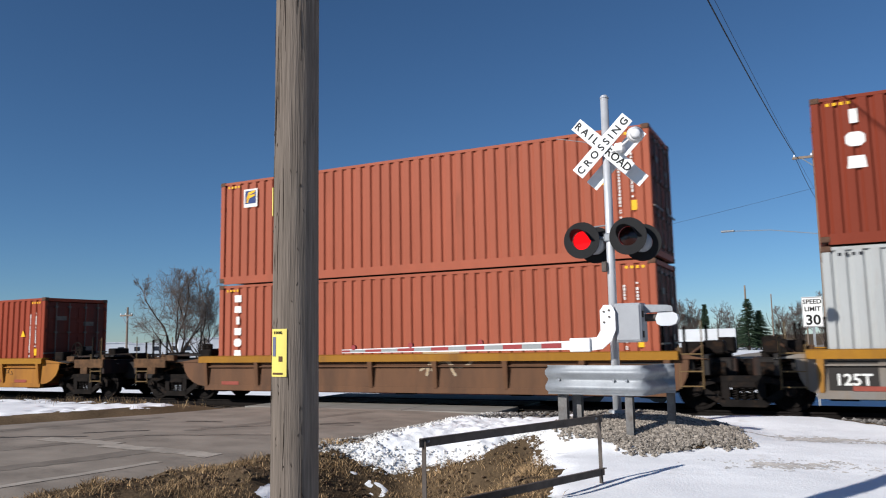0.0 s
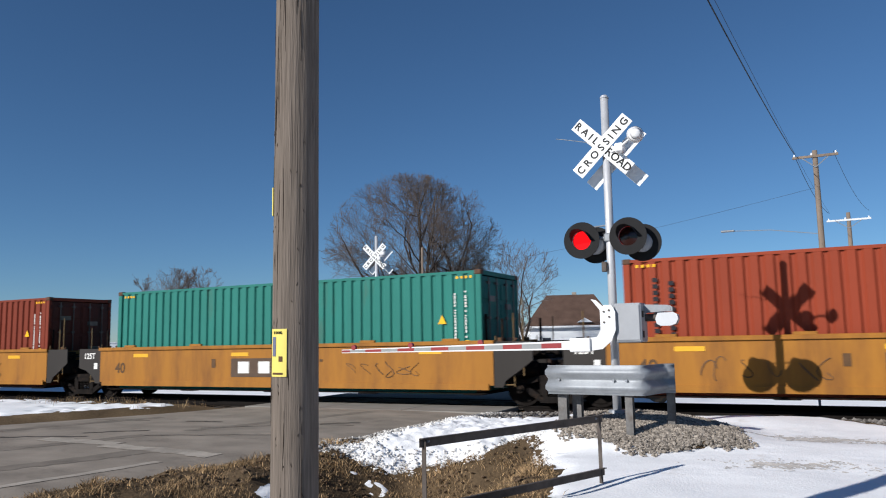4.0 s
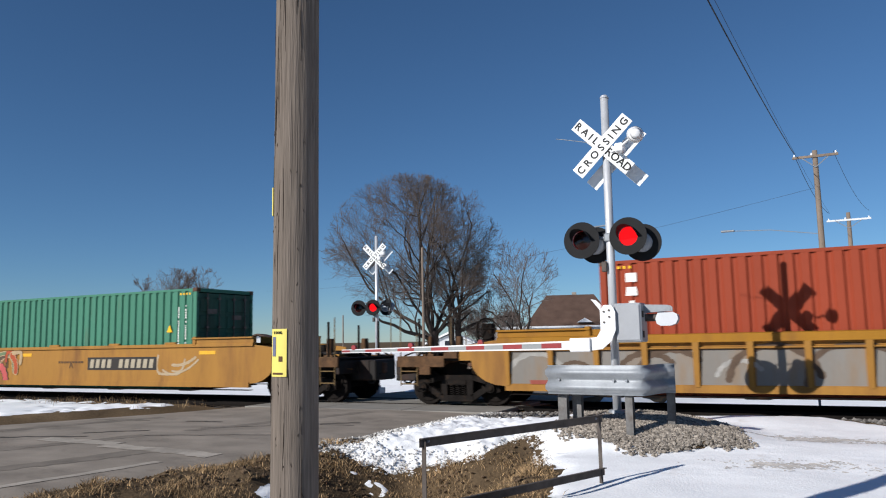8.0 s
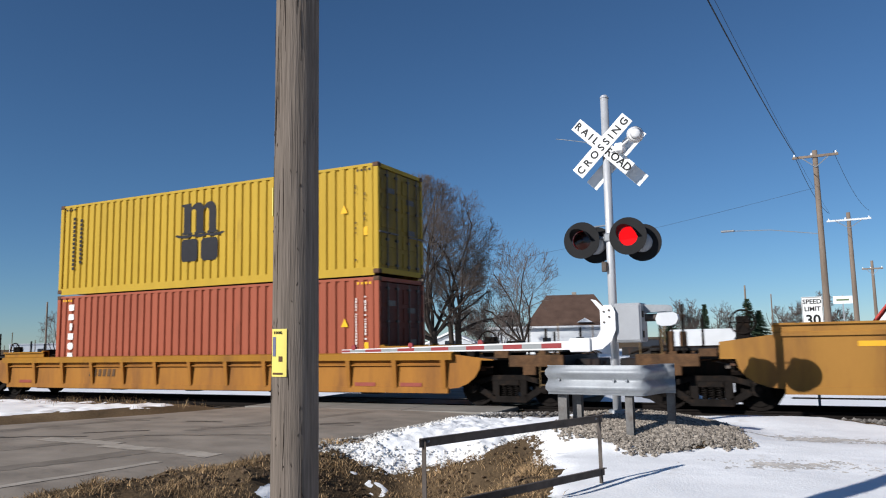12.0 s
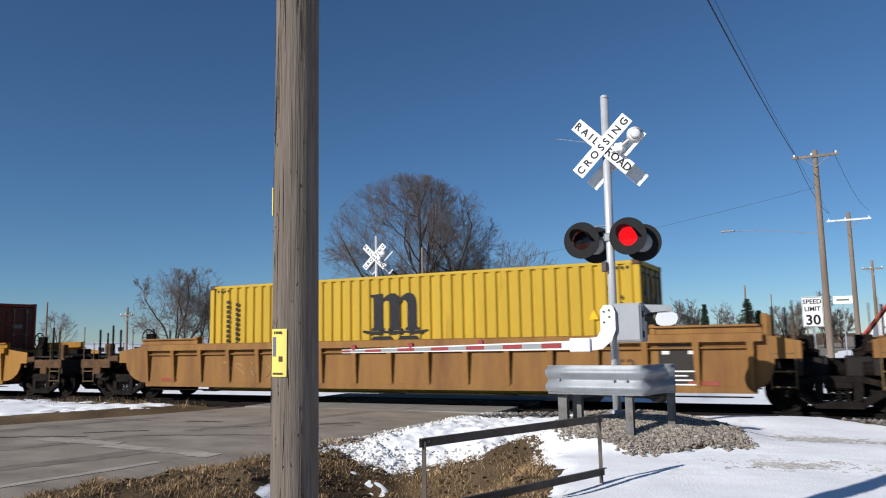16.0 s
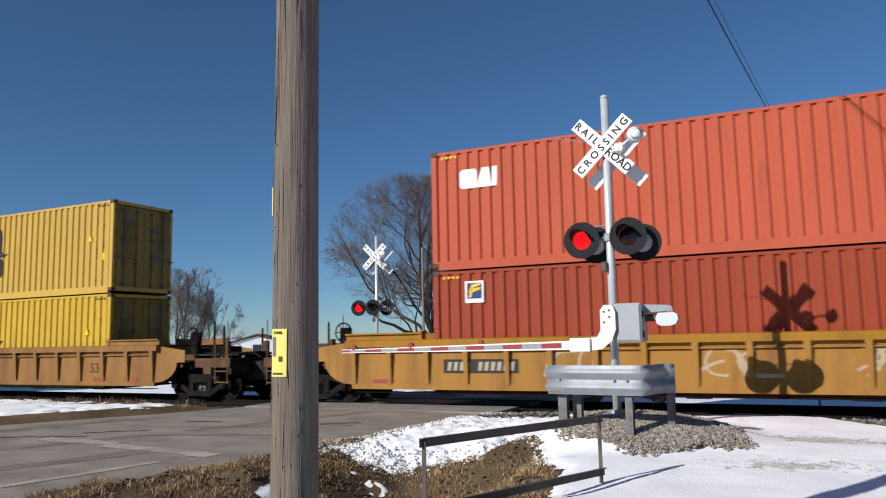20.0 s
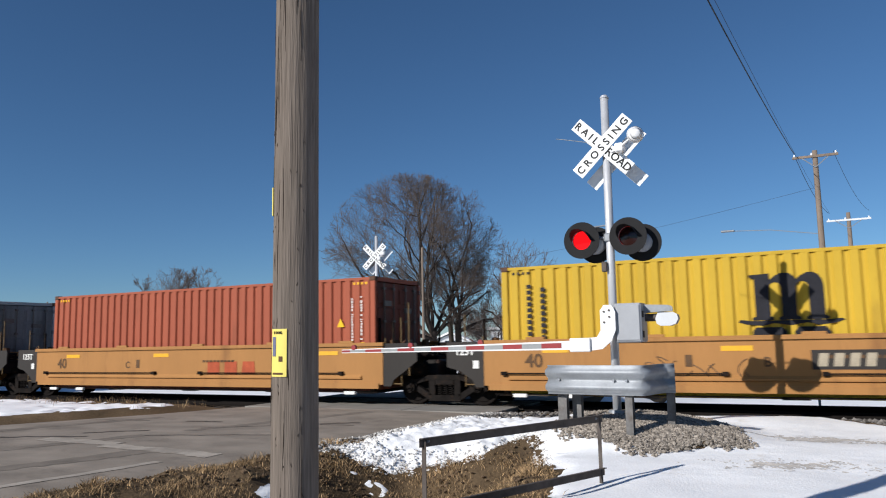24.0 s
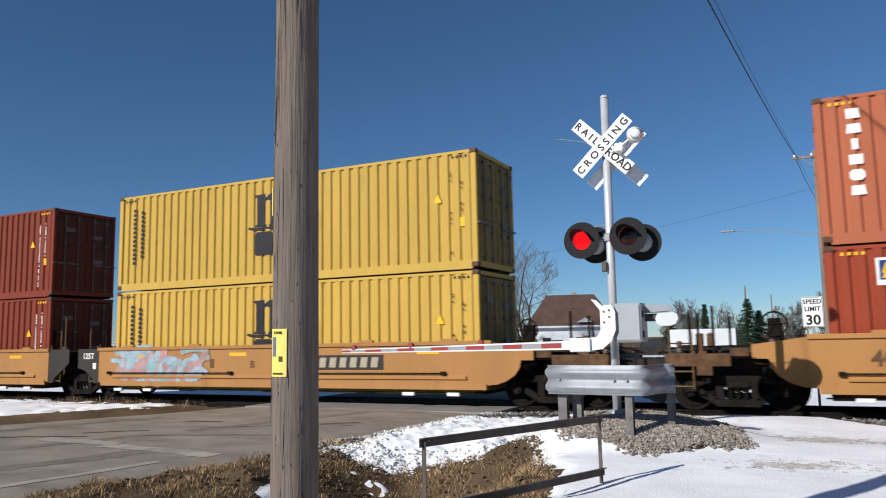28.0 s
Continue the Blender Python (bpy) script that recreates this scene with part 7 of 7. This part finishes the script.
def conifer(at, h, seed, slim=0.28):
    rng = random.Random(seed)
    t = thing("conifer", at, "small dark green distant conifer", "tree", "conifers")
    part("trunk", Geo().cone((0, 0, -0.5), (0, 0, h), 0.12, 0.02, 8).mesh("trunk", "bark"), t)
    g = Geo()
    for i in range(420):
        z = h * (0.12 + 0.88 * rng.random())
        a = rng.uniform(0, 6.28)
        r = min((h - z) * slim, 0.32 * h * slim / 0.28) * rng.uniform(0.5, 1.1) + 0.05
        q = Vector((r * math.cos(a), r * math.sin(a), z - 0.15 * r))
        g.cone((0, 0, z), q, 0.05, 0.02, 3, False)
        for j in range(3):
            b = a + rng.uniform(-0.9, 0.9)
            g.add([q * 1.0, q + Vector((0.25 * math.cos(b), 0.25 * math.sin(b), 0.05)), Vector((q.x * 0.6, q.y * 0.6, q.z - 0.15))], [(0, 1, 2)])
    part("crown", g.mesh("crown", "needle"), t)
    return t


conifer(pose(-11.65, 89.3, -0.5), 5.4, 3, 0.17)
conifer(pose(-7.3, 91.0, -0.5), 5.9, 4, 0.55)
conifer(pose(-6.2, 92.0, -0.5), 4.6, 5, 0.6)
conifer(pose(-14.9, 86.5, -0.5), 3.9, 6, 0.6)

# ---- the train: place of each well along the train, its car and its load ----
PACE = [(0.0, 0.74), (0.5, 9.01), (1.0, 17.24), (2.0, 34.13), (3.0, 51.06), (3.5, 59.29), (4.5, 76.0), (5.5, 92.8), (6.0, 101.06), (7.0, 117.82), (8.0, 134.97), (9.0, 152.05), (10.0, 169.19), (11.0, 186.44), (12.0, 203.67), (12.5, 212.18),
        (13.5, 229.35), (14.5, 246.57), (15.0, 255.08), (16.0, 272.44), (17.0, 289.64), (18.0, 307.26), (19.0, 324.60), (20.0, 342.04), (21.0, 359.50), (21.5, 368.37), (22.5, 385.85), (23.5, 403.37), (24.0, 412.32), (25.0, 429.79), (26.0, 446.92), (27.0, 463.97), (28.0, 480.91)]
RED, MAR = "red shipping container", "plain maroon corrugated shipping container"
WELLS = [
    (-0.64, "r40", "J", "E", "ttgrey", [("white", "", "plain grey-white corrugated shipping container"), ("maroon", "three", "maroon shipping container with white blocks")], dict(number=False)),
    (-16.0, "r40", "E", "J", "ttrust", [("brick", "serif", "faded red shipping container with a white block column"), ("brick", "flag", "faded red shipping container with a square emblem")], dict(bars=(-3.9, 4, 0.24, "markwhite", -3.0), barz=0.42, spray=[("flecks", 0.6, 2)], number=False)),
    (-35.68, "r40", "E", "E", "ttorange", [("red", "flag", "red shipping container with a square emblem")], dict(bars=(-5.15, 10, 0.24, "markwhite", -2.78), barz=0.36, barplate=True, spray=[("scrawl", 1.5, 4), ("scrawl", 3.0, 7)], number=False)),
    (-55.58, "s40", "J", "E", "ttorange", ["twenties"], dict(bars=(1.6, 9, 0.2, "markwhite", 3.4), barplate=True, letter=("B", 1.0), spray=[("scrawl", -4.0, 5), ("scrawl", -3.2, 8)])),
    (-71.38, "s40", "J", "J", "ttorange", [("red", "wave", "red shipping container with a dark emblem")], dict(spray=[("plate", -1.3, 1), ("scrawl", 3.0, 6), ("scrawl", -4.4, 9), ("scrawl", 4.6, 3)])),
    (-86.93, "s40", "J", "J", "ttorange", [("teal", "", "plain teal green corrugated shipping container")], dict(spray=[("plate", -1.3, 1), ("scrawl", 2.6, 7)])),
    (-102.33, "s40", "J", "J", "ttorange", [("maroon", "three", "maroon shipping container with white blocks")], dict(spray=[("big", -4.35, 3), ("plate", -1.13, 1), ("scrawl", 2.0, 9)])),
    (-117.90, "s40", "E", "J", "ttorange", [("maroon", "serif", "maroon shipping container with a white block column"), ("yellow", "wave", "yellow shipping container with a dark emblem")], dict(bars=(-4.92, 10, 0.14, "markwhite", -2.96), spray=[("scrawl", 4.0, 12)])),
    (-139.27, "r53", "E", "E", "tt", [("red", "serif", "red shipping container with a white block column")], dict(spray=[("sweep", 0.0, 3)], number=False, buffed=True)),
    (-163.27, "s53", "J", "E", "tt", [("green", "panel", "green shipping container with a white name panel")], dict(bars=(2.05, 10, 0.26, "markwhite", 4.8), barplate=True, letter=("A", 1.2), number=False, spray=[("multi", -6.3, 4), ("flecks", 5.2, 9)])),
    (-182.70, "s53", "J", "J", "tt", [("yellow", "wave", "yellow shipping container with a dark emblem")], dict(letter=("C", -1.3), spray=[("red", 0.75, 1), ("cream", 4.2, 3), ("single", -0.1, 6), ("flecks", -4.4, 4)])),
    (-202.18, "s53", "E", "J", "tt", [("red", "serif", "red shipping container with a white block column")], dict(bars=(-4.77, 10, 0.24, "markwhite", -1.79), letter=("B", -1.2), number=False, spray=[("flower", 2.8, 8)])),
    (-225.82, "r48", "E", "E", "ttorange", [("brick", "serif", "faded red shipping container with a white block column"), ("yellow", "wave", "yellow shipping container with a dark emblem")], dict(bars=(-4.2, 6, 0.22, "stencil", -3.0), barz=0.55, number=False)),
    (-249.06, "r53", "J", "E", "ttbrown", [("red", "gold", "red shipping container with yellow blocks")], dict(spray=[("scrawl", -4.2, 2)])),
    (-268.58, "r53", "J", "J", "ttbrown", [("red", "three", "red shipping container with white blocks")], dict(spray=[("scrawl", -2.2, 2)])),
    (-288.04, "r53", "E", "J", "ttbrown", [("yellow", "wave", "yellow shipping container with a dark emblem")], dict(spray=[("scrawl", -5.2, 11)])),
    (-311.22, "r53", "J", "E", "tt", [("maroon", "three", "maroon shipping container with white blocks")], dict(bars=(3.0, 10, 0.22, "markwhite", 5.1), barz=0.72, barplate=True)),
    (-330.89, "r53", "J", "J", "tt", [("brightred", "slant", "bright red shipping container with white blocks")], dict(spray=[("red", 0.72, 1)])),
    (-350.46, "r53", "E", "J", "tt", [("red", "flag", "red shipping container with a square emblem"), ("orange", "slant", "orange-red shipping container with white blocks")], dict(bars=(-5.64, 10, 0.20, "markwhite", -3.91), barz=0.72, barplate=True, spray=[("flecks", -2.9, 5), ("flecks", 0.3, 7), ("flecks", 3.0, 2)])),
    (-373.90, "r53", "E", "E", "ttbrown", [("yellow", "wave", "yellow shipping container with a dark emblem"), ("paleyellow", "wave", "faded yellow shipping container with a dark emblem")], dict(bars=(-5.7, 6, 0.20, "markwhite", -4.5), barz=0.72)),
    (-397.49, "r53", "E", "E", "ttbrown", [("maroon", "wave_gold", "maroon shipping container with a small gold emblem"), ("maroon", "", MAR)], dict(spray=[("flecks", 1.0, 2)])),
    (-418.95, "l40", "J", "E", "ttpale", [("yellow", "wave", "yellow shipping container with a dark emblem")], dict(bars=(0.42, 10, 0.25, "markwhite", 3.34), barplate=True, letter=("B", -0.45), spray=[("scrawl", -2.7, 4)])),
    (-434.59, "l40", "J", "J", "ttpale", [("brick", "", "plain faded red corrugated shipping container")], dict(letter=("C", -2.35), spray=[("red", 0.75, 1)])),
    (-450.02, "l40", "J", "J", "ttpale", [("white", "", "plain grey-white corrugated shipping container")], dict(letter=("D", -2.62), spray=[("red", 0.75, 1)])),
    (-465.41, "l40", "J", "J", "ttpale", [("maroon", "", MAR), ("paleyellow", "", "plain faded yellow corrugated shipping container")], dict(letter=("E", -2.35), spray=[("red", 0.75, 1)])),
    (-480.77, "l40", "E", "J", "ttpale", [("red", "flag", "red shipping container with a square emblem"), ("salmon", "serif", "faded orange shipping container with a white block column")], dict(bars=(-4.2, 10, 0.25, "markwhite", -1.3), barplate=True)),
    (-500.30, "l40", "J", "E", "ttpale", [("paleyellow", "wave", "faded yellow shipping container with a dark emblem"), ("paleyellow", "wave", "faded yellow shipping container with a dark emblem")], dict(bars=(1.69, 6, 0.25, "markwhite", 3.55), barplate=True, letter=("B", -0.5), number=False, spray=[("pastel", -5.5, 3)])),
    (-515.56, "l40", "J", "J", "ttpale", [("maroon", "", MAR), ("maroon", "", MAR)], dict()),
]
NAMES = {"r53": "long ribbed container well car", "r48": "low long ribbed container well car", "s53": "long smooth-sided container well car", "r40": "ribbed container well car", "s40": "smooth-sided container well car", "l40": "smooth-sided container well car with a ledge"}
TINT = {"tt": "ochre yellow", "ttorange": "weathered orange", "ttbrown": "rusty brown", "ttrust": "dark rusty brown", "ttgrey": "weathered grey", "ttpale": "tan yellow"}
RIDERS = []
for q, style, el, er, paint_name, loads, extras in WELLS:
    mid_x = q + CL / 2
    car = well_car(style, mid_x, el, er, paint_name, f"{TINT[paint_name]} {NAMES[style]} on rails", extras)
    RIDERS.append((car, mid_x, 0.0))
    z = 0.20
    for load in loads:
        if load == "twenties":
            a = container("yellow", "wave", "short yellow shipping container with a dark emblem", 6.058, 2.591)
            b = container("maroon", "flag", "short maroon shipping container with a square emblem", 6.058, 2.591)
            RIDERS += [(a, q + 3.03, z), (b, q + CL - 3.03, z)]
            continue
        c = container(*load)
        RIDERS.append((c, mid_x, z))
        z += CH + 0.07


def motions():
    """The train rolls by, its wheels turn, and the signal lamps flash in turn."""
    for ob, x, z in RIDERS:
        walk(ob, [(t, pose(x + s, TRACK_Y, z)) for t, s in PACE])
    # wheels turn while they pass the crossing
    ts, ss = [t for t, _ in PACE], [s for _, s in PACE]
    for w, a, x in WHEELSETS:
        near = [k for k in range(841) if -32 < x + np.interp(k / FPS, ts, ss) < 6]
        rows = [(0.0, pose(a, 0, 0.42))]
        if near:
            first, last = near[0], near[-1]
            s0 = np.interp(first / FPS, ts, ss)
            for k in range(first, last + 1):
                turn = math.degrees((np.interp(k / FPS, ts, ss) - s0) / 0.42)
                if k > 0:
                    rows.append((k / FPS, pose(a, 0, 0.42, 0, turn % 360, 0)))
            if last < 840:
                rows.append((28.0, rows[-1][1]))
        if len(rows) > 2:
            walk(w, rows)
    for ob, side in LENSES:
        rows, angle = [], None
        flips = []
        k = -1
        while FIRST + k * FLASH < 29:
            flips += [(FIRST + k * FLASH, 1), (FIRST + k * FLASH + LONG, 0)]
            k += 1
        state = [f for f in flips if f[1 - 1] <= 0][-1][1]
        ang = 0 if state == side else 180
        rows = [(0.0, pose(0, 0.055, 0, 0, 0, ang))]
        for t, right in flips:
            goal = 0 if right == side else 180
            if t <= 0 or t > 27.8 or goal == ang:
                continue
            for i, f in enumerate((0, 1, 2, 3)):
                rows.append((t + (i - 1.5) / FPS, pose(0, 0.055, 0, 0, 0, ang + (goal - ang) * f / 3)))
            ang = goal
        rows.append((28.0, pose(0, 0.055, 0, 0, 0, ang)))
        walk(ob, rows)


motions()
